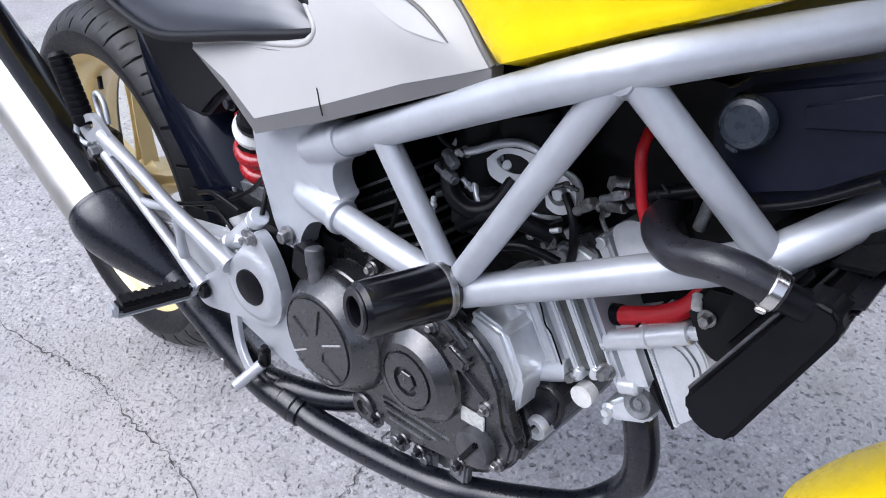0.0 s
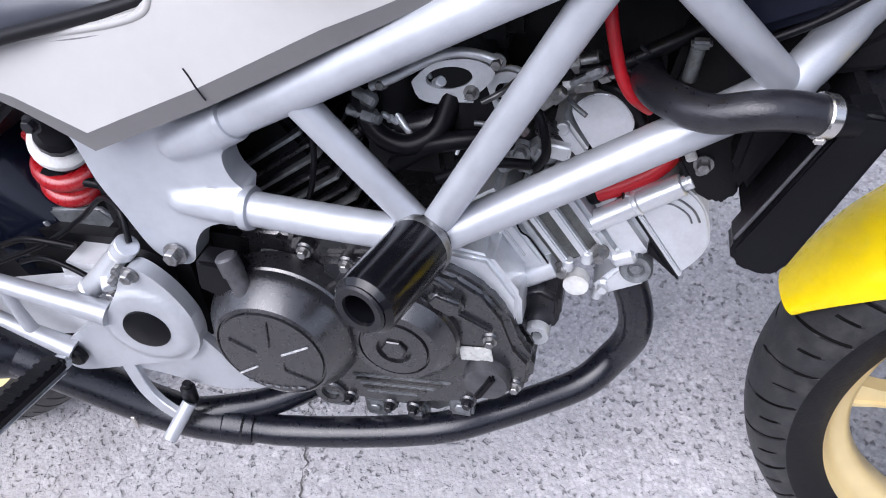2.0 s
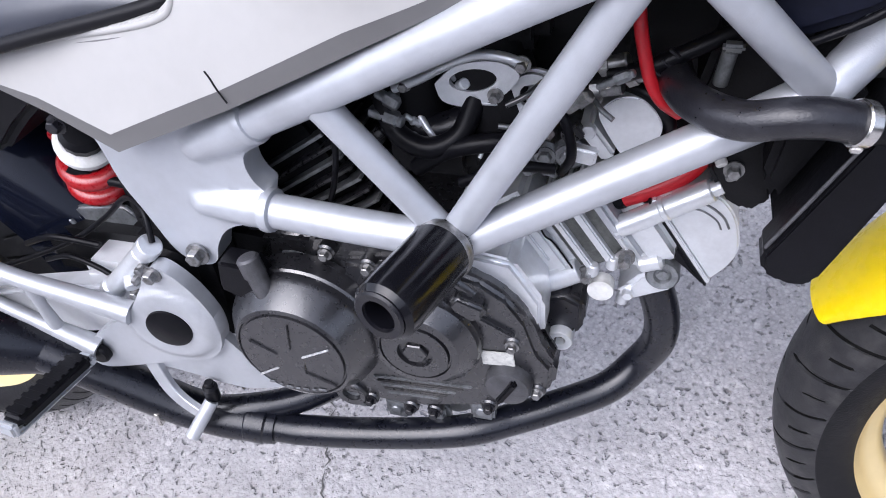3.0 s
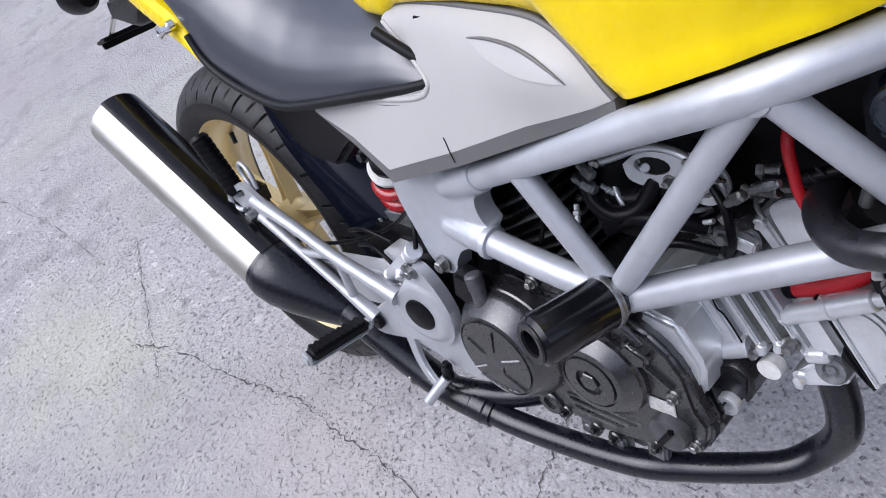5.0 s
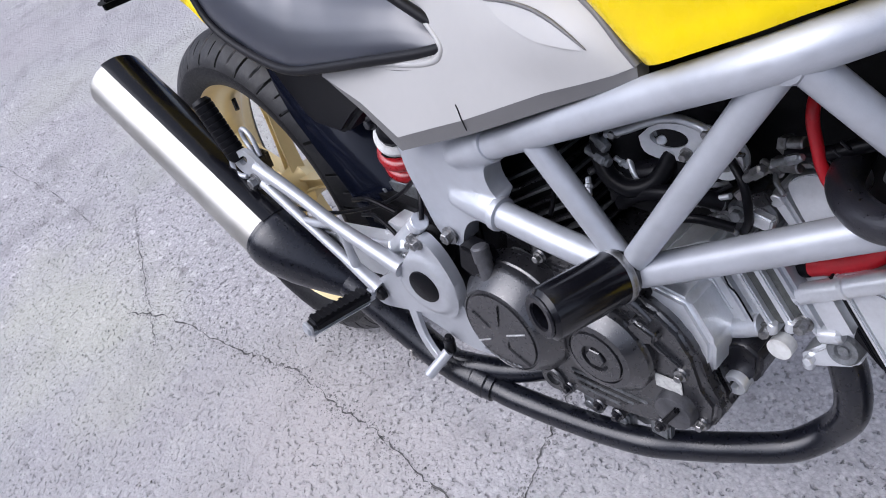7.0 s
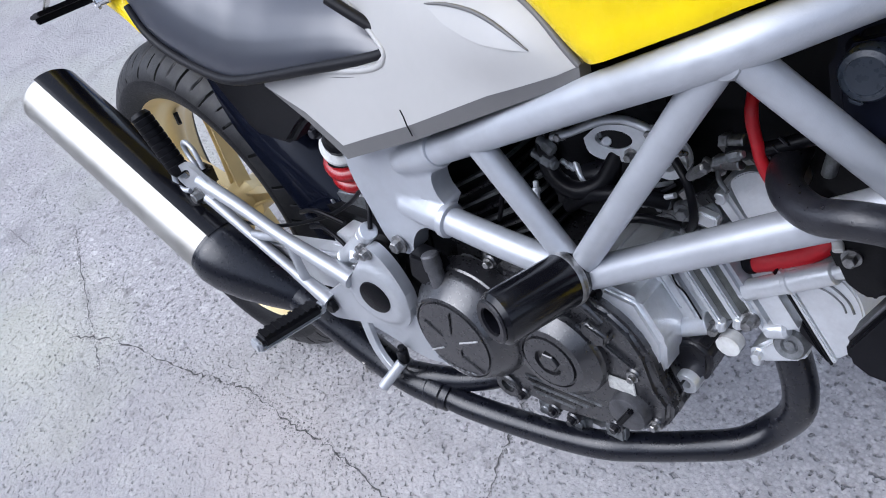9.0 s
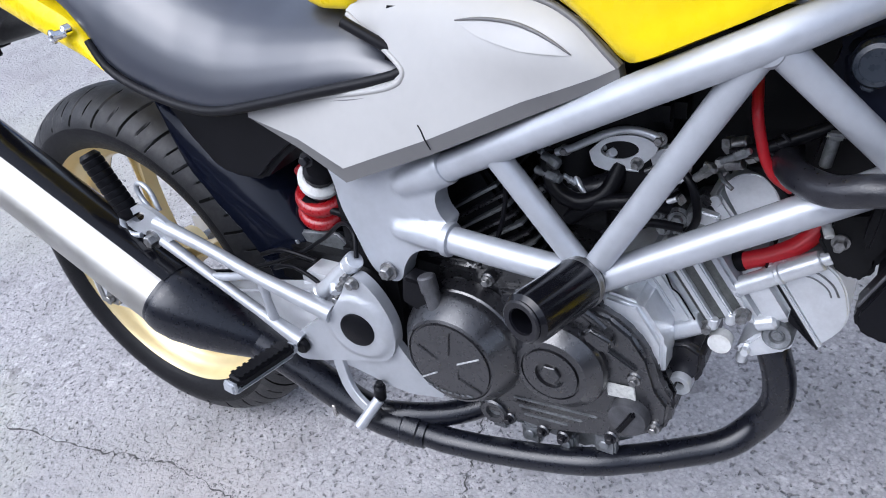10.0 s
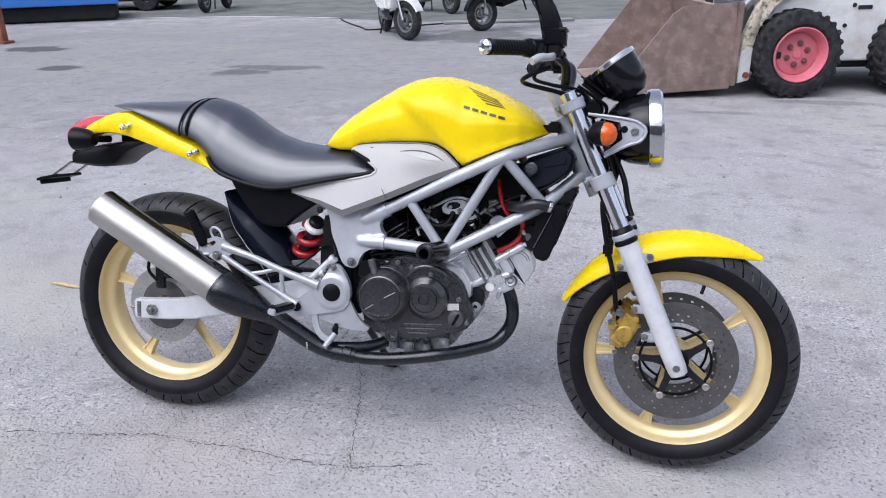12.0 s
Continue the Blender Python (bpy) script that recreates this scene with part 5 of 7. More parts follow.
cylinder = part("front_cylinder", at_front(joined(box((0.1265, 0, 0.007), (0.083, 0.094, 0.106), 0.006), box((0.100, 0, 0.004), (0.030, 0.108, 0.116), 0.004), cyl((0.106, -0.0445, -0.036), (0.168, -0.0445, -0.036), 0.0115), cyl((0.112, -0.0455, 0.046), (0.166, -0.0455, 0.046), 0.008), box((0.1555, -0.001, 0.008), (0.013, 0.099, 0.098), 0.003))), CAST, engine, "bare aluminium front cylinder")
part("barrel_base", prism([(0.800, 0.497), (0.806, 0.512), (0.845, 0.506), (0.872, 0.462), (0.872, 0.420), (0.860, 0.414), (0.838, 0.448), (0.812, 0.474)], -0.090, 0.06, 0.006, 3), CAST, engine, "bare aluminium crankcase shoulder")
part("cylinder_boss", at_front(box((0.128, -0.047, 0.002), (0.034, 0.007, 0.034), 0.003)), CAST, engine)
part("cylinder_rib", at_front(joined(box((0.148, -0.0475, 0.012), (0.005, 0.006, 0.050), 0.0015), box((0.138, -0.0475, 0.034), (0.024, 0.006, 0.006), 0.0015))), CAST, engine)
for k, w in enumerate((0.020, 0.013, 0.017)):
    part("cast_mark", at_front(box((0.122 + 0.0075 * k, -0.0508, 0.003), (0.0028, 0.0014, w), 0.0005)), CAST, engine)
part("barrel_seam", at_front(tube([(0.1645, -0.0482, 0.052), (0.1652, -0.0512, 0.030), (0.1628, -0.0512, 0.014), (0.1660, -0.0512, 0.004), (0.1652, -0.0512, -0.030)], 0.0009, 6, 3)), BLACK, engine)
for u, thick, tall in ((0.1790, 0.0066, 0.088), (0.1990, 0.0080, 0.084)):
    part("fin", at_front(box((u, 0, -0.001), (thick, 0.101, tall), 0.0016)), CAST, engine)
    part("fin_rib", at_front(cyl((u - 0.004, -0.048, -0.043), (u + 0.004, -0.048, -0.033), 0.0052, n=12)), CAST, engine)
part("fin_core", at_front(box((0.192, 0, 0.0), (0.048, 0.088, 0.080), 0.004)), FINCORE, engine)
part("chain_tunnel", at_front(box((0.2195, -0.001, 0.016), (0.0115, 0.100, 0.070), 0.004)), SILVER, engine)
part("cylinder_head", at_front(joined(box((0.237, 0, -0.033), (0.040, 0.086, 0.066), 0.010, None, 4), box((0.2165, 0.0, -0.014), (0.010, 0.094, 0.084), 0.004), cyl((0.214, -0.040, -0.054), (0.236, -0.040, -0.058), 0.0085, n=20, bev=0.003))), CAST, engine, "bare aluminium cylinder head")
COVER_UV = [(0.2585, -0.097), (0.2585, 0.000), (0.280, -0.002), (0.297, -0.010), (0.305, -0.024), (0.3065, -0.042), (0.302, -0.060), (0.293, -0.078), (0.277, -0.090)]
part("head_cover", at_front(prism([(p.x, p.z) for p in catmull([(u, 0, v) for u, v in COVER_UV[1:] + COVER_UV[:1]], 4)], -0.037, 0.037, 0.005, 3)), CAST, engine, "rounded aluminium head cover")
part("cover_flange", at_front(box((0.2575, 0, -0.0485), (0.004, 0.080, 0.099), 0.001)), CAST, engine)
part("cover_tube", at_front(joined(cyl((0.216, -0.0415, -0.010), (0.303, -0.0385, -0.010), 0.0098, n=24), cyl((0.2585, -0.040, -0.010), (0.266, -0.040, -0.010), 0.0108, n=24, bev=0.002), cyl((0.302, -0.0385, -0.010), (0.312, -0.0385, -0.010), 0.0065, n=16))), CAST, engine)
part("cover_groove", at_front(tube([(0.278, -0.0372, -0.012), (0.291, -0.0374, -0.021), (0.298, -0.0374, -0.038), (0.297, -0.0372, -0.052)], 0.0010, 6, 5)), GREYMET, engine)
part("cover_groove", at_front(tube([(0.274, -0.0372, -0.017), (0.286, -0.0374, -0.026), (0.292, -0.0374, -0.040), (0.291, -0.0372, -0.050)], 0.0008, 6, 5)), GREYMET, engine)
part("head_gasket", at_front(box((0.2545, 0, -0.0485), (0.0018, 0.0815, 0.101), 0.0)), BLACK, engine)
# black wedge paints the shade of a hollow beside the gasket
part("head_hollow_shade", at_front(prism([(0.2450, -0.060), (0.2530, -0.050), (0.2535, -0.096), (0.2490, -0.074)], -0.0425, 0.0, 0.001)), BLACK, engine)
for u, v, r in ((0.2113, -0.038, 0.0058), (0.172, -0.040, 0.005)):
    part("head_bolt", at_front(bolt((u, -0.0455, v), (0, -1, 0), r, 0.009)), ZINC, engine)
part("flange_plug", lathe([(0.0, -0.02), (0.0150, -0.018), (0.0150, 0.003), (0.0130, 0.006), (0.008, 0.005), (0.006, 0.002), (0.0045, 0.002), (0.0045, 0.005), (0.0, 0.005)], (0.968, -0.036, 0.467), (0, -1, 0.2), 28), GREYMET, engine)
part("cowl_bolt", joined(bolt((1.008, -0.046, 0.589), (0, -1, 0), 0.0052, 0.006), cyl((1.006, -0.040, 0.583), (1.007, -0.048, 0.581), 0.004, n=12)), ZINC, engine)
part("cowl_stub", cyl((0.994, -0.040, 0.602), (0.999, -0.050, 0.594), 0.0045, n=12, bev=0.001), WHITE, engine)
part("flange_plug", lathe([(0.0, -0.01), (0.0118, -0.01), (0.0118, 0.003), (0.0, 0.005)], (0.916, -0.047, 0.449), (0, -1, 0), 24), WHITE, engine)
part("exhaust_flange", joined(prism([(0.928, 0.434), (0.942, 0.427), (0.978, 0.446), (0.984, 0.458), (0.972, 0.472), (0.950, 0.462)], -0.036, 0.012, 0.004, 3), bolt((0.940, -0.034, 0.440), (0, -1, 0), 0.005, 0.007), cyl((0.937, -0.022, 0.430), (0.934, -0.022, 0.412), 0.006, n=12)), CAST, engine)

# rear cylinder, leaning back
REAR = Matrix(((-SA, 0, CA, 0.740), (0, 1, 0, 0), (CA, 0, SA, 0.405), (0, 0, 0, 1)))
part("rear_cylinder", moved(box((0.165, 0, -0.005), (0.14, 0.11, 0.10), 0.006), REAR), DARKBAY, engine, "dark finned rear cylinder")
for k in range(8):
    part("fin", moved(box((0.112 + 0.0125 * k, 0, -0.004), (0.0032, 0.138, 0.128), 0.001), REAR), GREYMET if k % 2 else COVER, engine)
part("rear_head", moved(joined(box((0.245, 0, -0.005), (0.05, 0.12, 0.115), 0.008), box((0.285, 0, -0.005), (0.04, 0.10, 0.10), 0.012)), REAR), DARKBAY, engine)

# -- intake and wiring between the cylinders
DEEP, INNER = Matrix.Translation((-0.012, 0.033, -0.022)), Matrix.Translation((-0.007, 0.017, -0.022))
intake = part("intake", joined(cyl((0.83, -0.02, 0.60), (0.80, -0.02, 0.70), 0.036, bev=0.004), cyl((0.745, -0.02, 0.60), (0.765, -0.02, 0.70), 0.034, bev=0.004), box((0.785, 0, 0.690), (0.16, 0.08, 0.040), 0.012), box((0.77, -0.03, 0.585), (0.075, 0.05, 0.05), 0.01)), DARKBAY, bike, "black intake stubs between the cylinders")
part("linkage_bar", tube([(0.748, -0.060, 0.648), (0.757, -0.060, 0.652), (0.769, -0.060, 0.657), (0.798, -0.060, 0.673), (0.820, -0.060, 0.680), (0.841, -0.060, 0.678), (0.853, -0.060, 0.672)], 0.0040, 8, 5), CAST, intake, "bare steel linkage bar")
link_outer = [(p.x, p.z) for p in catmull([(x, 0, z) for x, z in ((0.781, 0.652), (0.793, 0.664), (0.808, 0.671), (0.832, 0.673), (0.848, 0.663), (0.834, 0.645), (0.819, 0.638), (0.803, 0.634), (0.786, 0.638), (0.781, 0.652))], 3)[:-1]]
link_hole = [(0.8115 + 0.0185 * math.cos(a) - 0.003 * math.sin(a), 0.6570 + 0.0088 * math.sin(a) + 0.004 * math.cos(a)) for a in (math.pi - 2 * math.pi * k / len(link_outer) for k in range(len(link_outer)))]
part("linkage_plate", holed(link_outer, link_hole, -0.057, -0.052), CAST, intake, "bare steel linkage plate")
part("linkage_pin", joined(cyl((0.799, -0.050, 0.648), (0.806, -0.058, 0.655), 0.0045, n=12), box((0.812, -0.052, 0.662), (0.016, 0.005, 0.006), 0.0015)), CAST, intake)
for x, z, r in ((0.829, 0.646, 0.0042), (0.850, 0.673, 0.0045), (0.757, 0.651, 0.004)):
    part("linkage_bolt", bolt((x, -0.057, z), (0, -1, 0), r, 0.006), ZINC, intake)
part("throttle_drum", joined(lathe([(0.011, 0), (0.019, 0), (0.019, 0.003), (0.016, 0.0035), (0.016, 0.008), (0.019, 0.0085), (0.019, 0.012), (0.011, 0.012)], (0.856, -0.036, 0.641), (0, -1, 0), 28, loop=True), cyl((0.856, -0.034, 0.641), (0.856, -0.050, 0.641), 0.006)), CAST, intake)
rng = random.Random(4)
for x, z, r, L in ((0.726, 0.628, 0.010, 0.05), (0.742, 0.606, 0.008, 0.04), (0.734, 0.645, 0.009, 0.03), (0.884, 0.640, 0.008, 0.04), (0.905, 0.660, 0.006, 0.05)):
    r *= 0.72
    a = rng.uniform(-0.5, 0.9)
    p = Vector((x, -0.062, z))
    d = Vector((math.cos(a), -0.2, math.sin(a)))
    part("fitting", joined(cyl(p, p + d * L * 0.6, r * 0.7), lathe([(r, 0), (r, 0.010), (r * 0.7, 0.012)], p + d * L * 0.3, d, 6)), GREYMET if rng.random() < 0.7 else ZINC, intake)
for pts, r in (([(0.735, -0.055, 0.640), (0.748, -0.066, 0.612), (0.775, -0.070, 0.602), (0.800, -0.062, 0.612), (0.812, -0.05, 0.64)], 0.009), ([(0.690, -0.076, 0.652), (0.699, -0.082, 0.610), (0.694, -0.084, 0.575), (0.684, -0.082, 0.548)], 0.0026), ([(0.76, -0.06, 0.575), (0.79, -0.068, 0.60), (0.83, -0.066, 0.61), (0.858, -0.05, 0.60)], 0.008),
               ([(0.878, -0.05, 0.575), (0.888, -0.062, 0.600), (0.882, -0.06, 0.63), (0.865, -0.05, 0.645)], 0.004), ([(0.80, -0.072, 0.572), (0.84, -0.07, 0.590), (0.875, -0.06, 0.585)], 0.0045), ([(0.60, -0.09, 0.515), (0.66, -0.095, 0.527), (0.72, -0.092, 0.528), (0.78, -0.088, 0.520)], 0.0045), ([(0.61, -0.088, 0.525), (0.65, -0.092, 0.538), (0.70, -0.09, 0.533)], 0.003), ([(0.912, -0.05, 0.665), (0.935, -0.055, 0.672), (0.965, -0.05, 0.685), (1.0, -0.04, 0.70)], 0.006)):
    part("hose", tube(pts, r, 10), BLACK, intake)
for p0, p1, r in (((0.905, -0.045, 0.668), (0.925, -0.05, 0.676), 0.008), ((0.900, -0.045, 0.648), (0.922, -0.05, 0.655), 0.0075), ((0.925, -0.048, 0.660), (0.940, -0.052, 0.668), 0.006)):
    part("brass_fitting", joined(cyl(p0, p1, r * 0.75), lathe([(r, 0), (r, 0.008)], p0, Vector(p1) - Vector(p0), 6)), ZINC, intake)
part("thermostat_box", joined(prism([(p.x, p.z) for p in catmull([(x, 0, z) for x, z in ((0.918, 0.590), (0.904, 0.616), (0.909, 0.627), (0.919, 0.634), (0.931, 0.635), (0.942, 0.630), (0.950, 0.619), (0.953, 0.608), (0.950, 0.598))], 4)] + [(0.928, 0.576)], -0.029, 0.05, 0.002, 2), prism([(0.887, 0.604), (0.899, 0.612), (0.920, 0.582), (0.910, 0.574)], -0.031, 0.04, 0.003), cyl((0.897, -0.027, 0.604), (0.897, -0.035, 0.604), 0.006, n=14)), CAST, intake, "rounded aluminium housing behind the frame tube", sharp=40)
part("housing_band", tube([(0.922, -0.018, 0.640), (0.938, -0.024, 0.637), (0.950, -0.026, 0.627), (0.958, -0.024, 0.612), (0.958, -0.018, 0.600)], 0.0052, 10, 5), BLACK, intake)
part("throttle_hose", tube([(0.738, -0.046, 0.622), (0.757, -0.058, 0.624), (0.782, -0.060, 0.626), (0.806, -0.056, 0.635), (0.822, -0.045, 0.652)], 0.0125, 16), SATIN, intake, "black rubber throttle hose", at=INNER)
part("hose_clip", cyl((0.754, -0.0565, 0.6238), (0.759, -0.0585, 0.6242), 0.0140, n=24), STEEL, intake, at=INNER)
for x, z, r in ((0.874, 0.598, 0.012), (0.894, 0.600, 0.015), (0.860, 0.585, 0.010), (0.853, 0.600, 0.008)):
    part("boss", joined(cyl((x, 0.0, z), (x, -0.062, z), r, bev=0.003), bolt((x, -0.062, z), (0, -1, 0), r * 0.5, 0.005)), GREYMET, intake, at=DEEP)
for k in range(34):
    p = Vector((rng.uniform(0.705, 0.905), rng.uniform(-0.056, -0.030), rng.uniform(0.575, 0.655)))
    d = Vector((rng.uniform(-1, 1), rng.uniform(-0.6, 0.1), rng.uniform(-0.8, 0.8))).normalized()
    r = rng.uniform(0.0025, 0.0065)
    style = rng.random()
    if style < 0.45:
        bm = joined(cyl(p, p + d * r * 4.5, r * 0.7, n=10), cyl(p + d * r * 1.5, p + d * r * 2.6, r, n=10))
    elif style < 0.75:
        bm = box(p, (r * 3.2, r * 1.6, r * 2.2), r * 0.3, d.to_track_quat("X", "Z").to_matrix().to_4x4())
    else:
        bm = tube([p, p + d * 0.015 + Vector((0, -0.006, 0)), p + d * 0.034], r * 0.5, 8, 4)
    part("bay_fitting", bm, (CAST, ZINC, SATIN, BLACK, GREYMET, COVER)[rng.randrange(6)], intake)
# dark backing boxes that stand for the depth of the bay
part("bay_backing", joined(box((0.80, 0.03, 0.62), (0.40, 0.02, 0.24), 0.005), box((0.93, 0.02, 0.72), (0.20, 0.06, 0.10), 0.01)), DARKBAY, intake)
for x, z in ((0.947, 0.670), (0.947, 0.6595), (0.9505, 0.6785), (0.955, 0.6865)):
    part("fan_slit", box((x, -0.058, z), (0.0095, 0.003, 0.0022), 0.0006, Matrix.Rotation(radians(38), 4, "Y")), SATIN, intake)
part("red_hose", tube([(0.922, -0.020, 0.728), (0.927, -0.045, 0.722), (0.931, -0.060, 0.706), (0.936, -0.060, 0.683), (0.941, -0.060, 0.666), (0.950, -0.060, 0.651), (0.963, -0.050, 0.636)], 0.0048, 14), REDRUB, intake, "red silicone hose")
part("red_elbow", tube([(0.990, -0.004, 0.625), (0.991, -0.010, 0.600), (0.986, -0.018, 0.581), (0.974, -0.023, 0.566), (0.953, -0.026, 0.552), (0.932, -0.027, 0.542), (0.915, -0.026, 0.534)], 0.0090, 16), REDRUB, intake, "red silicone elbow hose")
part("elbow_band", cyl((0.930, -0.027, 0.5410), (0.918, -0.0262, 0.5355), 0.0100, n=24, bev=0.002), BLACK, intake)
air_box = part("air_box", prism([(0.980, 0.765), (0.990, 0.785), (1.090, 0.822), (1.116, 0.806), (1.118, 0.780), (1.104, 0.752), (1.066, 0.722), (1.022, 0.704), (0.990, 0.71)], -0.080, 0.080, 0.012, 3), BLUEBLACK, bike, "blue-black plastic box behind the steering head")
part("box_panel", prism([(1.040, 0.764), (1.036, 0.782), (1.078, 0.802), (1.098, 0.800), (1.096, 0.778)], -0.0835, -0.076, 0.004, 3), BLUEBLACK, air_box)
part("box_seam", tube([(1.030, -0.082, 0.708), (1.060, -0.082, 0.724), (1.094, -0.082, 0.750)], 0.003, 8, 4), BLACK, air_box)
round_cap = part("round_cap", lathe([(0.0170, 0.0), (0.0170, 0.010), (0.0155, 0.0125), (0.0120, 0.0135), (0.0115, 0.0128), (0.0, 0.0132)], (1.012, -0.086, 0.764), (0, -1, 0.1), 32), CAPBLUE, bike, "smooth blue-grey round cap")
part("cap_lip", box((1.008, -0.094, 0.7475), (0.009, 0.009, 0.004), 0.0012, Matrix.Rotation(radians(15), 4, "Y")), CAPBLUE, round_cap)

# -- radiator
RAD = [(1.028, 0.565), (1.032, 0.549), (1.046, 0.5405), (1.061, 0.5395), (1.068, 0.545), (1.109, 0.661), (1.1085, 0.671), (1.102, 0.678), (1.090, 0.6795), (1.078, 0.676)]
radiator = part("radiator", prism(RAD, -0.116, -0.086, 0.006, 3), BLACK, bike, "black radiator with end tanks")
part("end_tank", prism(RAD, 0.086, 0.116, 0.006, 3), BLACK, radiator)
core = [(1.040, 0.562), (1.060, 0.556), (1.108, 0.668), (1.090, 0.676)]
# thin grey tube paints the highlight along the tank's edge
part("edge_highlight", tube([(1.0305, -0.1135, 0.572), (1.050, -0.1140, 0.6145), (1.0765, -0.1135, 0.672)], 0.0014, 8, 4), CAPGREY, radiator, "grey line painted as the highlight on the end tank's worn edge")
part("core", prism(core, -0.1, 0.1), DARKBAY, radiator)
part("fan_cowl", prism([(0.988, 0.588), (1.000, 0.618), (1.034, 0.624), (1.040, 0.566), (1.033, 0.552), (1.022, 0.548), (1.003, 0.559)], -0.045, 0.045, 0.005, 3), DARKBAY, radiator, "near-black fan cowl behind the core")
for k in range(24):
    s = (k + 0.5) / 24
    a, b = Vector((1.052, 0, 0.556)), Vector((1.102, 0, 0.674))
    part("core_fin", box(a + (b - a) * s, (0.026, 0.196, 0.0012), 0.0, Matrix.Rotation(radians(-23), 4, "Y")), SATIN, radiator)
part("hose_neck", tube([(1.084, -0.108, 0.668), (1.070, -0.115, 0.673), (1.060, -0.118, 0.676)], 0.0105, 14), BLACK, radiator)
part("coolant_hose", tube([(0.955, -0.030, 0.664), (0.962, -0.072, 0.667), (0.978, -0.100, 0.670), (1.000, -0.117, 0.673), (1.025, -0.124, 0.681), (1.045, -0.122, 0.681), (1.070, -0.115, 0.674)], 0.0128, 20), COOLHOSE, bike, "glossy black coolant hose")
part("hose_clamp", joined(cyl((1.060, -0.1190, 0.6775), (1.068, -0.116, 0.675), 0.0146, n=28), box((1.063, -0.126, 0.664), (0.007, 0.005, 0.004), 0.001)), STEEL, bike, "bright steel hose clamp")
part("radiator_shroud", prism([(1.024, 0.602), (1.036, 0.580), (1.078, 0.676), (1.062, 0.70), (1.035, 0.69)], -0.075, 0.075, 0.006), DARKBAY, bike, "black shroud behind the radiator")
# added black block closes the bright gap behind the coolant hose
part("fan_housing", prism([(0.972, 0.640), (0.985, 0.700), (1.035, 0.720), (1.050, 0.690), (1.022, 0.605), (0.995, 0.625)], -0.035, 0.035, 0.006), DARKBAY, bike, "black filler for the dark fan space behind the radiator")
part("hose_stay", joined(cyl((0.9865, -0.056, 0.664), (0.990, -0.056, 0.690), 0.0052, n=14), box((0.9915, -0.057, 0.6925), (0.014, 0.010, 0.006), 0.002)), GREYMET, bike, "grey metal stay above the coolant hose")
# added black block fills the dark mass between radiator and frame tube
part("radiator_filler", prism([(1.066, 0.672), (1.112, 0.680), (1.128, 0.708), (1.118, 0.722), (1.085, 0.700)], -0.062, 0.062, 0.006), DARKBAY, bike, "black filler for the dark space above the radiator")

# -- exhaust
HEADER = [(0.952, -0.010, 0.452), (0.965, -0.013, 0.424), (0.974, -0.013, 0.388), (0.973, -0.011, 0.352), (0.957, -0.012, 0.317), (0.927, -0.031, 0.290), (0.873, -0.058, 0.276), (0.838, -0.074, 0.269), (0.795, -0.094, 0.264), (0.738, -0.104, 0.254), (0.668, -0.112, 0.2445), (0.620, -0.118, 0.242), (0.590, -0.122, 0.243), (0.540, -0.128, 0.252), (0.500, -0.133, 0.262)]
part("header_pipe", tube(HEADER, 0.0172, 28, 8), PIPE, bike, "satin black header pipe")
part("rear_header_pipe", tube([(0.665, -0.045, 0.300), (0.650, -0.058, 0.283), (0.622, -0.078, 0.270), (0.585, -0.100, 0.264), (0.545, -0.118, 0.264), (0.505, -0.130, 0.264)], 0.0165, 20), PIPE, bike, "satin black pipe of the rear cylinder")
part("collector", tube([(0.575, -0.124, 0.2455), (0.520, -0.131, 0.254), (0.478, -0.135, 0.266), (0.440, -0.139, 0.286), (0.390, -0.145, 0.318), (0.335, -0.152, 0.352)], [0.0205, 0.0225, 0.023, 0.0235, 0.024, 0.024], 28), PIPE, bike, "satin black collector pipe")
part("pipe_clamp", cyl((0.566, -0.1250, 0.2475), (0.540, -0.1282, 0.2520), 0.0228, n=28, bev=0.003), PIPE, bike, "black pipe clamp")
part("spring_tab", box((0.452, -0.158, 0.272), (0.006, 0.010, 0.020), 0.001), STEEL, bike)
M0, M1 = Vector((-0.134, -0.188, 0.6085)), Vector((0.220, -0.180, 0.4085))
md = (M1 - M0).normalized()
mup = Vector((0, 1, 0)).cross(md)
ML = (M1 - M0).length


def oval(c, rx, rz, n=40):
    return [c + Vector((0, 1, 0)) * (rx * math.cos(2 * math.pi * k / n)) + mup * (rz * math.sin(2 * math.pi * k / n)) for k in range(n)]


muffler = part("muffler", skin([oval(M0 + md * s, 0.0488, 0.0488) for s in (0.004, 0.03, ML * 0.5, ML)]), SILENCER, bike, "brushed steel silencer can with black cone")
part("end_cap", skin([oval(M0 + md * s, r, r) for s, r in ((0.008, 0.0490), (0.002, 0.0490), (-0.001, 0.0472), (-0.001, 0.020), (0.03, 0.018))], cap=False), SILENCER, muffler, "steel end cap with tail pipe")
part("tail_bore", skin([oval(M0 + md * s, 0.019, 0.019) for s in (0.02, 0.024)]), BLACK, muffler)
part("cone", skin([oval(M1 + md * s + Vector((0, 0.45, 0)) * max(0, s - 0.02) * 0.55, r, r) for s, r in ((-0.010, 0.0500), (-0.006, 0.0515), (0.006, 0.0520), (0.030, 0.0505), (0.065, 0.0455), (0.10, 0.036), (0.130, 0.0260), (0.152, 0.0225))]), PIPE, muffler, "satin black front cone")
part("rim_band", skin([oval(M1 + md * s, r, r) for s, r in ((-0.016, 0.0490), (-0.014, 0.0499), (-0.008, 0.0499), (-0.006, 0.0490))]), PIPE, muffler)
guard_rings = []
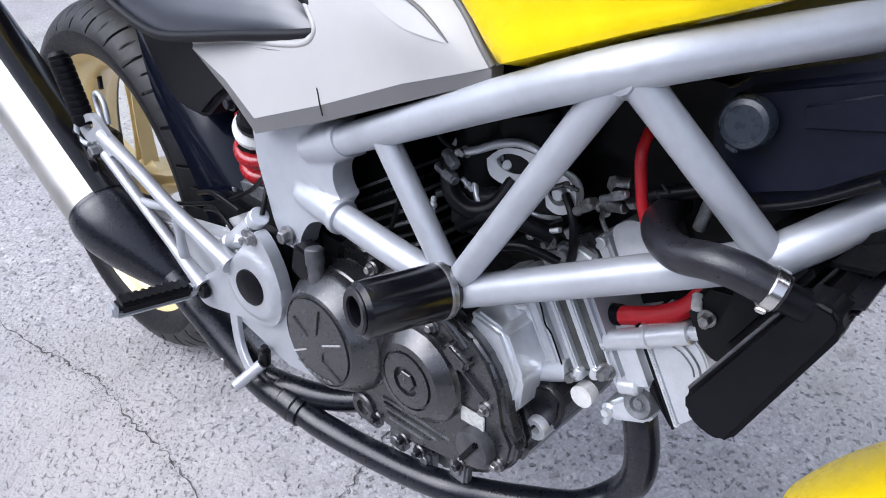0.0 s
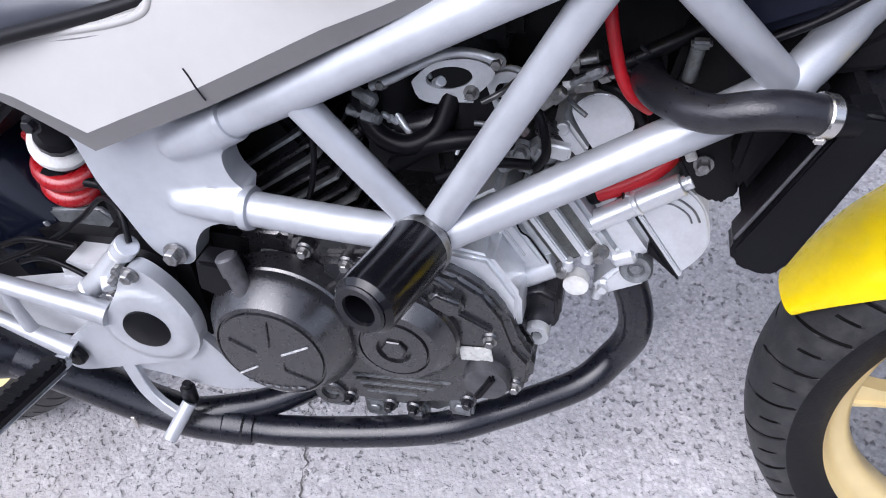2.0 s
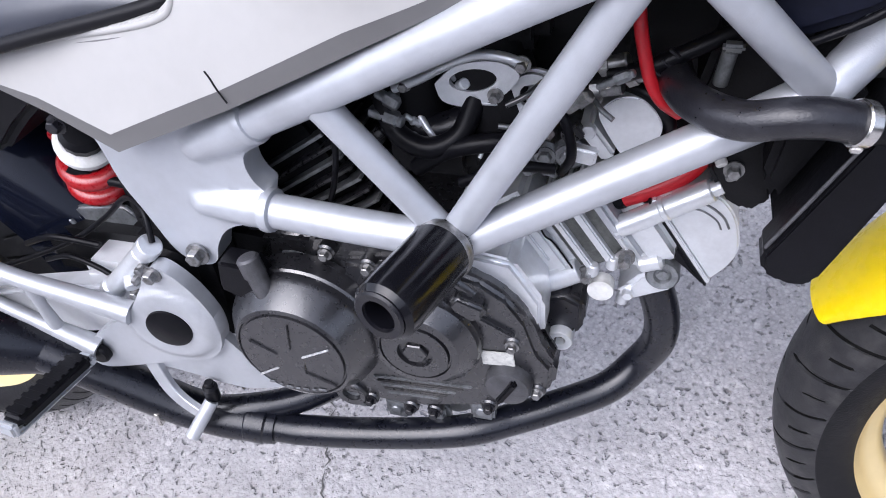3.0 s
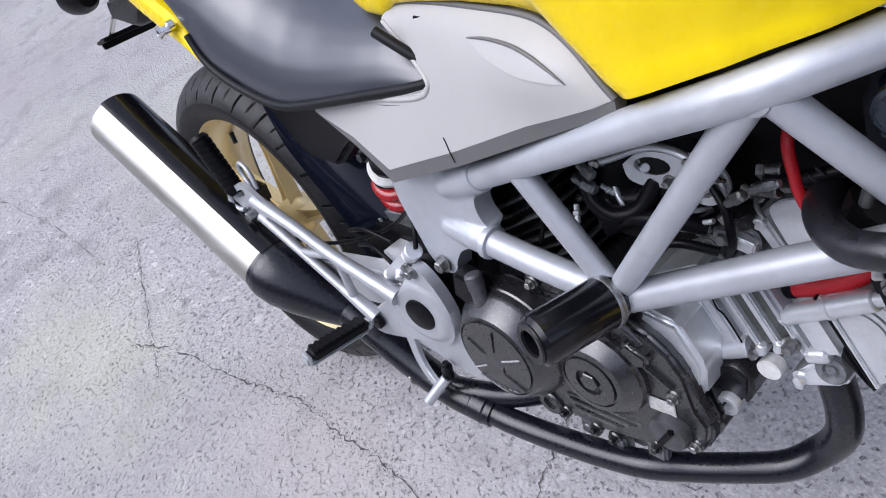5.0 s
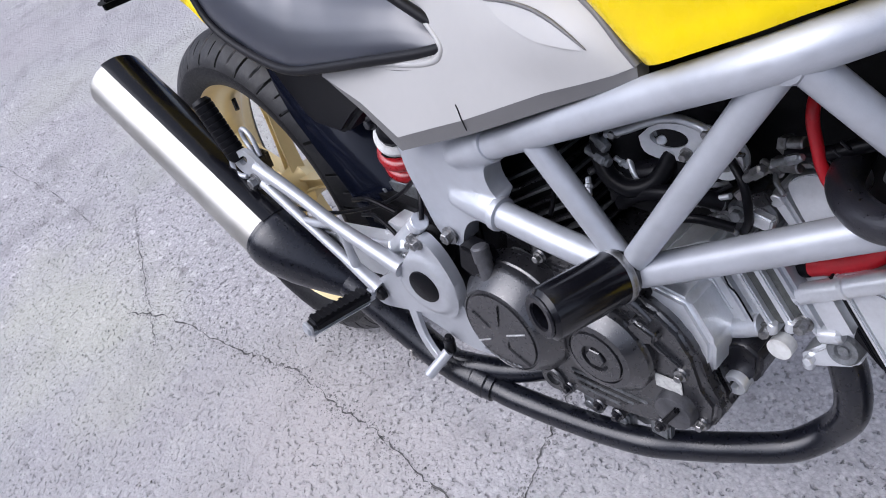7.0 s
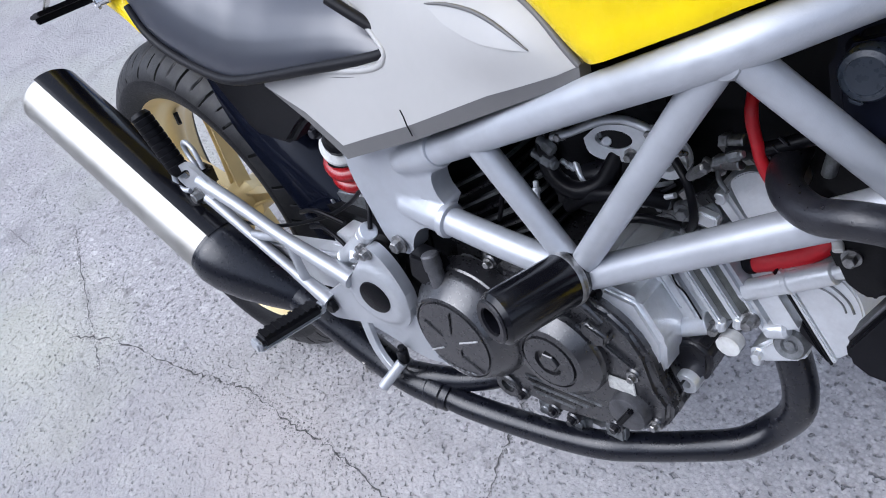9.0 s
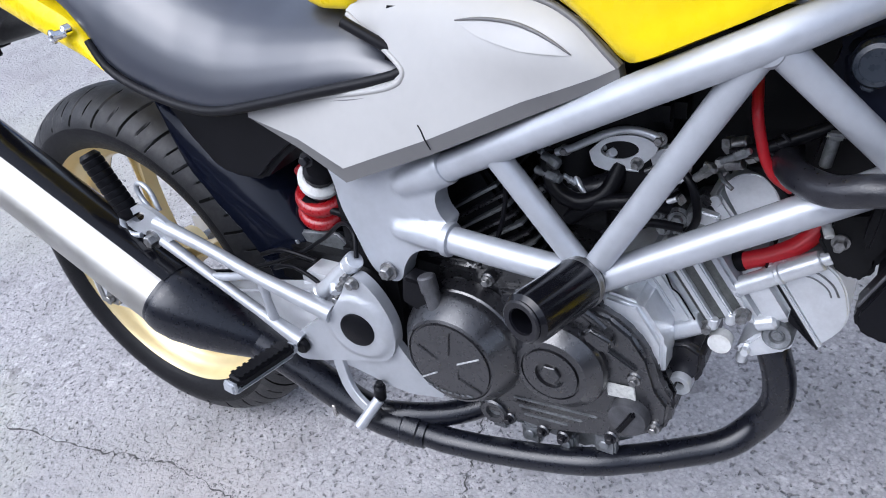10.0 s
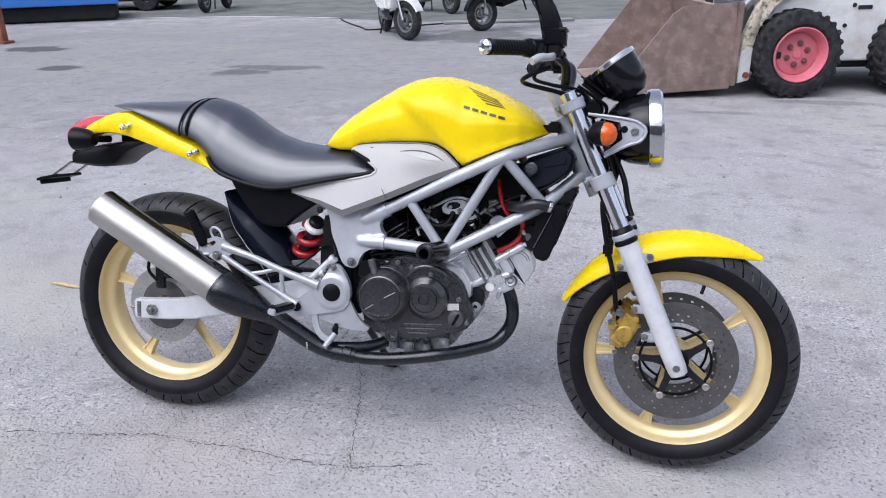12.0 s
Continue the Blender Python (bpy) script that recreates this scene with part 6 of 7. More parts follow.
for s in (0.0, 0.01, ML * 0.5, ML - 0.012):
    arc = [radians(-12 + 124 * k / 24) for k in range(25)]
    pts = [M0 + md * s + Vector((0, 1, 0)) * (0.0512 * math.cos(a)) - mup * (0.0512 * math.sin(a)) for a in arc]
    guard_rings.append(pts + [M0 + md * s + Vector((0, 1, 0)) * (0.0484 * math.cos(a)) - mup * (0.0484 * math.sin(a)) for a in arc[::-1]])
part("heat_shield", skin(guard_rings), GLOSS, muffler, "gloss black shield on the silencer")

# -- right foot controls
RS = -0.150
def rearset_depth(x, z):
    """The casting runs inwards from the clevis to the engine, with a raised boss round the pivot."""
    y = fit_line(x, [(0.20, -0.160), (0.40, -0.157), (0.46, -0.149), (0.512, -0.1425), (0.56, -0.139), (0.61, -0.124)])
    d = math.hypot(x - 0.514, z - 0.420)
    return y - 0.006 * min(1.0, max(0.0, (0.049 - d) / 0.008))


HANGER = [(0.402, 0.368), (0.410, 0.386), (0.440, 0.410), (0.476, 0.436), (0.494, 0.462), (0.506, 0.484), (0.520, 0.494), (0.534, 0.486), (0.549, 0.466), (0.560, 0.440), (0.5625, 0.415), (0.557, 0.390), (0.543, 0.374), (0.520, 0.366), (0.480, 0.358), (0.440, 0.350), (0.415, 0.347), (0.403, 0.354)]
rearset = part("footrest_bracket", shell([(p.x, p.z) for p in catmull([(x, 0, z) for x, z in HANGER + HANGER[:1]], 4)[:-1]], rearset_depth, 0.016, 0.0045, 0.002), BRACKET, bike, "silver-grey truss bracket of the footrests", sharp=45)
part("upper_bar", tube([(0.213, -0.165, 0.523), (0.300, -0.163, 0.499), (0.374, -0.160, 0.472), (0.478, -0.149, 0.435)], [0.0105, 0.0088, 0.0088, 0.0125], 16, 5, 1.15), BRACKET, rearset)
part("lower_bar", tube([(0.213, -0.165, 0.496), (0.296, -0.163, 0.450), (0.360, -0.161, 0.415), (0.421, -0.157, 0.381)], [0.0085, 0.0072, 0.0072, 0.0120], 16, 5, 1.15), BRACKET, rearset)
part("web", tube([(0.286, -0.163, 0.454), (0.324, -0.162, 0.461), (0.349, -0.161, 0.468), (0.378, -0.160, 0.474)], [0.005, 0.006, 0.006, 0.006], 12, 4), BRACKET, rearset)
part("web", tube([(0.379, -0.160, 0.470), (0.380, -0.160, 0.437), (0.384, -0.160, 0.404)], [0.0075, 0.0058, 0.0075], 12, 4), BRACKET, rearset)
part("heel_guard", shell([(0.448, 0.352), (0.500, 0.366), (0.545, 0.385), (0.558, 0.402), (0.566, 0.384), (0.576, 0.362), (0.590, 0.341), (0.609, 0.325), (0.604, 0.316), (0.570, 0.318), (0.530, 0.326), (0.490, 0.340)], lambda x, z: rearset_depth(x, z) + 0.007, 0.010, 0.012, 0.0025), BRACKET, rearset, sharp=45)
part("pivot_cap", lathe([(0.0245, 0.0), (0.0235, 0.006), (0.018, 0.0085), (0.0, 0.010)], (0.514, -0.1445, 0.420), (0.12, -1, 0), 32), BLACK, rearset, "black swingarm pivot cap")
part("bracket_bolt", bolt((0.198, -0.168, 0.497), (0, -1, 0), 0.009, 0.009), ZINC, rearset)
part("bracket_bolt", bolt((0.517, -0.1415, 0.486), (0, -1, 0), 0.006, 0.007), ZINC, rearset)
near = [(0.138, 0.518), (0.144, 0.505), (0.155, 0.499), (0.172, 0.497), (0.200, 0.494), (0.222, 0.494), (0.240, 0.503), (0.244, 0.514), (0.225, 0.530), (0.206, 0.540), (0.188, 0.545), (0.174, 0.541), (0.158, 0.533), (0.144, 0.526)]
hole = [(0.159, 0.519), (0.162, 0.515), (0.166, 0.514), (0.172, 0.516), (0.180, 0.520), (0.186, 0.524), (0.189, 0.528), (0.190, 0.532), (0.188, 0.534), (0.184, 0.534), (0.178, 0.532), (0.171, 0.529), (0.164, 0.525), (0.160, 0.522)]
part("peg_clevis", holed(near, hole, -0.160, -0.153), BRACKET, rearset, "silver clevis that holds the folded peg", at=Matrix.Translation((0.004, -0.008, 0.003)))
loop_pts = [(0.206, -0.146, 0.532), (0.194, -0.142, 0.556), (0.178, -0.141, 0.566), (0.166, -0.141, 0.562), (0.166, -0.141, 0.548), (0.180, -0.143, 0.532), (0.190, -0.146, 0.520)]
part("clevis_ear", tube(loop_pts, 0.0036, 8, 4), BRACKET, rearset, at=Matrix.Translation((0.004, -0.008, 0.003)))
part("clevis_lip", tube([(0.138, -0.160, 0.520), (0.139, -0.164, 0.504), (0.152, -0.165, 0.496), (0.170, -0.162, 0.496)], 0.0040, 8, 4), BRACKET, rearset, at=Matrix.Translation((0.004, -0.008, 0.003)))
d = Vector((-0.45, -0.02, 0.89)).normalized()
prof = [(0.010, 0.0), (0.0125, 0.004)]
for q in range(9):
    prof += [(0.0150, 0.008 + q * 0.0095), (0.0150, 0.0145 + q * 0.0095), (0.0138, 0.0155 + q * 0.0095)]
prof += [(0.0150, 0.096), (0.011, 0.102), (0.0, 0.103)]
part("pillion_peg", lathe(prof, (0.156, RS - 0.006, 0.518), d, 16), BLACK, rearset, "folded-up black rubber pillion peg", at=Matrix.Translation((0.004, -0.008, 0.003)))
pm = Matrix.Translation((0.415, -0.165, 0.378)) @ Matrix.Rotation(radians(-6), 4, "Z") @ Matrix.Rotation(radians(-5), 4, "X")
footpeg = part("footpeg", moved(box((0, -0.055, 0.004), (0.026, 0.092, 0.016), 0.005, segs=3), pm), BLACK, rearset, "black rubber rider footpeg")
bm = joined(*[box((0, -0.020 - 0.009 * k, 0.0118), (0.022, 0.005, 0.0010), 0.0004) for k in range(9)])
tagged(part("peg_rib", moved(bm, pm), BLACK, rearset), kind="stuff")
part("peg_metal", moved(joined(box((0, -0.058, -0.0065), (0.020, 0.094, 0.007), 0.003), box((0.0, -0.105, 0.0), (0.022, 0.008, 0.016), 0.003), box((0.0, -0.008, -0.001), (0.020, 0.014, 0.014), 0.004)), pm), BRACKET, rearset, "bare metal underside of the footpeg")
part("peg_bolt", lathe([(0.0115, 0.0), (0.0115, 0.006), (0.0095, 0.0085), (0.0, 0.009)], (0.421, -0.156, 0.375), (0, -1, 0), 24), BLACK, rearset)
PEDAL = [(0.464, -0.142, 0.366), (0.468, -0.144, 0.340), (0.476, -0.147, 0.317), (0.489, -0.150, 0.302), (0.505, -0.153, 0.294), (0.519, -0.156, 0.293)]
side_rings = []
for i, p in enumerate(catmull(PEDAL, 5)):
    path = catmull(PEDAL, 5)
    d = (path[min(i + 1, len(path) - 1)] - path[max(i - 1, 0)]).normalized()
    n = d.cross(Vector((0, 1, 0))).normalized()
    side_rings.append([p + n * a + Vector((0, b, 0)) for a, b in ((-0.0085, -0.003), (-0.0075, -0.004), (0.0075, -0.004), (0.0085, -0.003), (0.0085, 0.003), (-0.0085, 0.003))])
pedal = part("brake_pedal", skin(side_rings), BRACKET, bike, "flat silver rear brake pedal")
part("pedal_pad", pipe((0.524, -0.148, 0.308), (0.508, -0.178, 0.280), 0.0075, 0.0045), BRACKET, pedal, "hollow steel pedal tip")
part("pedal_stop", joined(cyl((0.522, -0.142, 0.304), (0.526, -0.144, 0.330), 0.008, bev=0.003), cyl((0.526, -0.144, 0.33), (0.527, -0.144, 0.336), 0.005)), BLACK, pedal)
part("master_cylinder", joined(cyl((0.446, -0.128, 0.444), (0.504, -0.128, 0.500), 0.0105, bev=0.003), cyl((0.440, -0.128, 0.438), (0.452, -0.128, 0.450), 0.0125, bev=0.004), cyl((0.478, -0.132, 0.470), (0.486, -0.142, 0.463), 0.007), cyl((0.505, -0.128, 0.500), (0.515, -0.128, 0.510), 0.012)), CAST, bike, "small rear brake master cylinder")
part("cylinder_bolts", joined(bolt((0.502, -0.136, 0.487), (0, -1, 0), 0.0045, 0.006), bolt((0.490, -0.134, 0.470), (0, -1, 0), 0.0045, 0.006), bolt((0.479, -0.134, 0.448), (0, -1, 0), 0.005, 0.005)), ZINC, bike)
for pts, r in (([(0.515, -0.125, 0.51), (0.505, -0.11, 0.535), (0.47, -0.09, 0.53), (0.42, -0.08, 0.49), (0.36, -0.09, 0.455), (0.25, -0.11, 0.42), (0.1, -0.115, 0.40), (0.02, -0.10, 0.43)], 0.003), ([(0.34, -0.10, 0.44), (0.38, -0.105, 0.455), (0.42, -0.11, 0.448), (0.44, -0.115, 0.44)], 0.003), ([(0.31, -0.09, 0.45), (0.36, -0.095, 0.47), (0.41, -0.09, 0.462)], 0.0035)):
    part("brake_line", tube(pts, r, 8), BLACK, bike)
# added near-black boxes close see-through gaps that lie in shade
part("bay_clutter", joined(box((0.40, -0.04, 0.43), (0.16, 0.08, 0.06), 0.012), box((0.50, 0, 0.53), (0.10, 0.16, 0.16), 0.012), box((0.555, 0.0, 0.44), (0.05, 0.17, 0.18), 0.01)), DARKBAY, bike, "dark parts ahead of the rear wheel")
part("case_rear", joined(box((0.512, -0.055, 0.43), (0.10, 0.09, 0.15), 0.012), cyl((0.50, -0.06, 0.45), (0.50, -0.106, 0.45), 0.03, bev=0.005)), DARKBAY, bike, "near-black filler at the rear of the engine case")
part("pivot_gear", joined(cyl((0.590, -0.10, 0.47), (0.590, -0.118, 0.47), 0.012), bolt((0.598, -0.112, 0.448), (0, -1, 0), 0.007, 0.006), tube([(0.575, -0.105, 0.46), (0.585, -0.115, 0.48), (0.60, -0.112, 0.49)], 0.004, 8)), SATIN, bike)

# -- swingarm, shock, hugger
ARM = [(-0.092, 0.342), (-0.03, 0.347), (0.06, 0.356), (0.48, 0.455), (0.52, 0.44), (0.52, 0.395), (0.48, 0.385), (0.10, 0.302), (0.02, 0.292), (-0.090, 0.288)]
swing = part("swingarm", joined(prism(ARM, -0.128, -0.098, 0.004), prism(ARM, 0.098, 0.128, 0.004), box((0.42, 0, 0.42), (0.06, 0.22, 0.06), 0.01)), ARMPAINT, bike, "pale silver box-section swingarm")
part("axle_adjuster", joined(box((-0.074, -0.129, 0.315), (0.012, 0.003, 0.044), 0.001), cyl((-0.088, -0.113, 0.315), (-0.112, -0.113, 0.315), 0.004)), ZINC, swing)
part("axle_slot", box((-0.030, -0.1275, 0.318), (0.030, 0.003, 0.012), 0.001), SATIN, swing)
part("rear_caliper", joined(box((0.012, -0.085, 0.428), (0.05, 0.05, 0.045), 0.008), box((-0.02, -0.10, 0.41), (0.03, 0.012, 0.07), 0.003), cyl((0.012, -0.11, 0.428), (0.012, -0.118, 0.428), 0.014)), SATIN, bike, "dark rear brake caliper")
part("caliper_hose", tube([(0.02, -0.11, 0.44), (-0.03, -0.12, 0.47), (-0.045, -0.12, 0.43), (-0.02, -0.118, 0.40)], 0.0045, 8), BLACK, bike)
S0, S1 = Vector((0.374, -0.016, 0.484)), Vector((0.431, -0.068, 0.573))
sax = (S1 - S0).normalized()
sfr = frame_of(sax).to_3x3()
coil = [S0 + (S1 - S0) * (i / 96) + sfr @ Vector((0.0265 * math.cos(i / 96 * 2 * math.pi * 2.4), 0.0265 * math.sin(i / 96 * 2 * math.pi * 2.4), 0)) for i in range(97)]
shock = part("shock_absorber", cyl(S0 - sax * 0.07, S1, 0.018), SATIN, bike, "rear shock absorber with red coil spring")
part("spring", tube(coil, 0.0098, 12, 2), REDSPR, shock, "red painted coil spring")
part("spring_seat", cyl(S1 - sax * 0.002, S1 + sax * 0.018, 0.0285, bev=0.006), WHITE, shock, "off-white spring collar")
part("top_mount", lathe([(0.018, 0.0), (0.021, 0.003), (0.021, 0.012), (0.016, 0.017), (0.0, 0.018)], S1 + sax * 0.018, sax, 14), BLACK, shock)
part("damper_hose", tube([(0.402, -0.075, 0.548), (0.419, -0.070, 0.535), (0.464, -0.066, 0.526), (0.505, -0.066, 0.508)], 0.0055, 10), BLACK, shock)
part("linkage", joined(prism([(0.326, 0.458), (0.342, 0.465), (0.420, 0.432), (0.440, 0.412), (0.378, 0.405), (0.336, 0.411), (0.330, 0.438)], -0.044, -0.032, 0.003), cyl((0.338, -0.03, 0.452), (0.338, -0.048, 0.452), 0.011), bolt((0.338, -0.048, 0.452), (0, -1, 0), 0.009, 0.010)), CAST, bike, "grey suspension link plate")
part("shock_clevis", joined(prism([(0.336, 0.458), (0.344, 0.474), (0.420, 0.484), (0.440, 0.466), (0.430, 0.446), (0.346, 0.436)], -0.052, -0.044, 0.003, 3), bolt((0.350, -0.052, 0.459), (0, -1, 0), 0.007, 0.007)), GREYMET, shock, "grey clevis at the foot of the shock")
rings = []
for i in range(33):
    s = i / 32
    a = radians(13 + 49 * s)
    edge = fit_line(13 + 49 * s, [(13, 0.332), (20, 0.328), (28, 0.320), (38, 0.311), (48, 0.316), (52, 0.327), (56, 0.345), (60, 0.371), (62, 0.384)])
    crown = max(0.425 - 0.035 * s, edge + 0.004)
    half = [(0.0, 0.076), (0.03, 0.080), (0.30, 0.079), (0.62, 0.068), (0.85, 0.045), (1.0, 0.0)]
    sec = [(edge + (crown - edge) * h, y) for h, y in half]
    sec = [(r, -y) for r, y in sec] + [(r, y) for r, y in sec[-2::-1]]
    full = sec + [(r - 0.003 * (1 - abs(y) / 0.08), y * 0.955) for r, y in sec[::-1]]
    rings.append([(r * math.cos(a) - 0.01, y, 0.318 + r * math.sin(a)) for r, y in full])
hugger = part("hugger", skin(rings), NAVY, bike, "gloss black rear hugger", sharp=50)
part("hugger_edge", tube([r[0] for r in rings[::2]], 0.0018, 6, 1), LINE, hugger)
part("under_seat_panel", prism([(0.190, 0.708), (0.215, 0.665), (0.245, 0.622), (0.280, 0.584), (0.300, 0.574), (0.360, 0.574), (0.395, 0.605), (0.450, 0.645), (0.480, 0.66), (0.48, 0.70), (0.30, 0.70)], -0.100, 0.100, 0.008, 3), BLACK, bike, "black plastic panel under the seat")

# -- side stand on the far side
stand_top, stand_foot = Vector((0.52, 0.11, 0.27)), BIKE.inverted() @ Vector((0.545, 0.33, 0.012))
part("side_stand", joined(tube([stand_top, (stand_top + stand_foot) / 2, stand_foot], 0.011, 12), box(stand_foot, (0.05, 0.04, 0.008), 0.003, Matrix.Rotation(radians(10), 4, "X"))), SATIN, bike, "black steel side stand, folded out")

# ---- cracks and litter on the ground ----
ground = bpy.data.objects["ground"]
CRACK = mat("crack_rubble", (0.24, 0.232, 0.228), 0.95, 0.0, 0.5, 90, 0.5, 300, dirt=(0.09, 0.086, 0.084), dirt_amount=0.7, spec=0.05)
GRIME = mat("crack_grime", (0.10, 0.097, 0.094), 0.95, 0.0, 0.5, 90, 0.5, 300, spec=0.05)
rng = random.Random(11)
rubble = bmesh.new()
for line, w in (([(0.38, 0.42), (0.45, 0.29), (0.49, 0.18), (0.53, 0.04), (0.56, -0.09), (0.59, -0.18)], 0.006), ([(-0.62, -0.30), (-0.46, -0.24), (-0.24, -0.21), (-0.10, -0.18), (0.0, -0.163), (0.13, -0.170), (0.26, -0.165), (0.40, -0.182), (0.56, -0.180), (0.63, -0.17), (0.79, -0.12)], 0.008),
                ([(-1.01, -0.06), (-0.81, -0.15), (-0.62, -0.23), (-0.43, -0.31)], 0.004), ([(-2.06, -0.22), (-1.61, -0.18), (-1.21, -0.17), (-1.05, -0.18)], 0.005)):
    path = catmull([(x, y, 0.0) for x, y in line], 14)
    ribbon, left, right = bmesh.new(), [], []
    for i, p in enumerate(path):
        d = (path[min(i + 1, len(path) - 1)] - path[max(i - 1, 0)]).normalized()
        n, up = Vector((-d.y, d.x, 0)), Vector((0, 0, 0.0012))
        j, h = n * rng.uniform(-0.005, 0.005), w * rng.choice((0.08, 0.2, 0.4, 0.6)) * 0.5
        left.append(ribbon.verts.new(p + up + j + n * h))
        right.append(ribbon.verts.new(p + up + j - n * h))
    for i in range(len(path) - 1):
        ribbon.faces.new((left[i], left[i + 1], right[i + 1], right[i]))
    part("crack", ribbon, GRIME, ground)
    for i, p in enumerate(path[:-1]):
        thick = 0.35 + 0.65 * abs(math.sin(i * 0.23 + 1.0))
        for _ in range(int(11 * thick)):
            q = p + (path[i + 1] - p) * rng.random() + Vector((rng.gauss(0, w * 1.9), rng.gauss(0, w * 1.9), 0))
            s = rng.uniform(0.001, 0.0022) * rng.choice((1, 1, 1.5))
            top = rubble.verts.new(q + Vector((0, 0, s * 0.5)))
            ring = [rubble.verts.new(q + Vector((s * rng.uniform(0.6, 1.2) * math.cos(a), s * rng.uniform(0.6, 1.2) * math.sin(a), 0.0002))) for a in (0, 1.26, 2.51, 3.77, 5.03)]
            for k in range(5):
                rubble.faces.new((ring[k], ring[(k + 1) % 5], top))
tagged(part("crack_rubble", rubble, CRACK, ground), kind="stuff")
STONE = mat("loose_grit", (0.30, 0.29, 0.28), 0.9, 0.0, 0.4, 60, 0.5, 300)
bm = bmesh.new()
for _ in range(2600):
    near = rng.random() < 0.75
    x, y = (rng.uniform(-1.6, 2.0), rng.uniform(-0.75, 1.2)) if near else (rng.uniform(-5, 4), rng.uniform(1.2, 6))
    s = rng.choice((0.0015, 0.002, 0.0025, 0.004)) * (1.0 if near else 2.2)
    m = Matrix.Translation((x, y, s * 0.4)) @ Euler((rng.uniform(0, 3), rng.uniform(0, 3), rng.uniform(0, 3))).to_matrix().to_4x4() @ Matrix.Diagonal((s, s * rng.uniform(0.6, 1), s * rng.uniform(0.5, 0.9), 1))
    vs = [bm.verts.new(m @ Vector(p)) for p in ((1, 0, 0), (-1, 0, 0), (0, 1, 0), (0, -1, 0), (0, 0, 1), (0, 0, -1))]
    for a, b, c in ((0, 2, 4), (2, 1, 4), (1, 3, 4), (3, 0, 4), (2, 0, 5), (1, 2, 5), (3, 1, 5), (0, 3, 5)):
        bm.faces.new((vs[a], vs[b], vs[c]))
tagged(part("grit", bm, STONE, None, sharp=10), "loose grey grit and small stones on the asphalt", "grit", kind="stuff")
STRAW = mat("dry_straw", (0.50, 0.38, 0.16), 0.7, 0.0, 0.2, 60)
tagged(part("straw", tube([(-1.03, 0.655, 0.004), (-0.98, 0.645, 0.012), (-0.93, 0.640, 0.010), (-0.86, 0.640, 0.004)], [0.003, 0.006, 0.007, 0.003], 8, 4, 0.4), STRAW, None), "dry yellow plant stalk lying on the asphalt", "plant litter")

# ---- the yard behind: loader, scooters, truck ----
RUST = mat("rusty_bucket_steel", (0.21, 0.150, 0.128), 0.75, 0.1, 0.22, 5.0, 0.5, 60, dirt=(0.40, 0.32, 0.285), dirt_amount=0.45)
RUSTIN = mat("brown_bucket_inside", (0.27, 0.21, 0.18), 0.8, 0.1, 0.2, 4.0, 0.5, 60, dirt=(0.33, 0.16, 0.13), dirt_amount=0.45)
LWHITE = mat("chalky_white_paint", (0.68, 0.68, 0.67), 0.6, 0.0, 0.08, 3.0, 0.2, 80, dirt=(0.30, 0.22, 0.14), dirt_amount=0.35)
FLAKED = mat("flaked_cream_paint", (0.64, 0.58, 0.45), 0.7, 0.0, 0.15, 12.0, 0.4, 60, dirt=(0.14, 0.07, 0.04), dirt_amount=1.0)
PINK = mat("faded_pink_rim", (0.62, 0.16, 0.20), 0.55, 0.0, 0.12, 6.0, 0.2, 100, dirt=(0.35, 0.14, 0.14), dirt_amount=0.4)
OLDTYRE = mat("dusty_tyre", (0.028, 0.028, 0.030), 0.85, 0.0, 0.35, 9.0, 0.6, 60, dirt=(0.08, 0.078, 0.076), dirt_amount=0.5, spec=0.15)
UNDER = mat("dark_underside", (0.012, 0.012, 0.013), 0.8, 0.0, 0.3, 5.0)
BLUE = mat("blue_truck_paint", (0.03, 0.16, 0.50), 0.4, 0.0, 0.12, 1.5, 0.1, 60, dirt=(0.12, 0.16, 0.22), dirt_amount=0.3)
MAROON = mat("maroon_paint", (0.035, 0.012, 0.018), 0.5, 0.0, 0.2, 3.0)
OXIDE = mat("red_oxide_steel", (0.22, 0.075, 0.045), 0.7, 0.0, 0.3, 8.0, 0.3, 100)


def lugged_tyre(R, width, bore, lugs=26):
    prof = [(bore, -width * 0.42), (bore + 0.03, -width * 0.5), (R - 0.09, -width * 0.5), (R - 0.03, -width * 0.42), (R - 0.02, 0), (R - 0.03, width * 0.42), (R - 0.09, width * 0.5), (bore + 0.03, width * 0.5), (bore, width * 0.42)]
    pieces = []
    for k in range(lugs):
        for side in (-1, 1):
            b = box((R - 0.030, side * width * 0.24, 0), (0.045, width * 0.46, 0.05), 0.010, Matrix.Rotation(radians(24 * side), 4, "X"))
            pieces.append(moved(b, Matrix.Rotation(2 * math.pi * (k + (0.5 if side > 0 else 0)) / lugs, 4, "Y")))
    return lathe(prof, (0, 0, 0), (0, 1, 0), 64, loop=True), joined(*pieces)


loader = tagged(new("skid_loader"), "small white skid loader with rusty bucket and pink rims", "loader")
loader.matrix_basis = pose(2.70, 5.28, 0, 0, 0, 14) @ Matrix.Scale(0.915, 4)
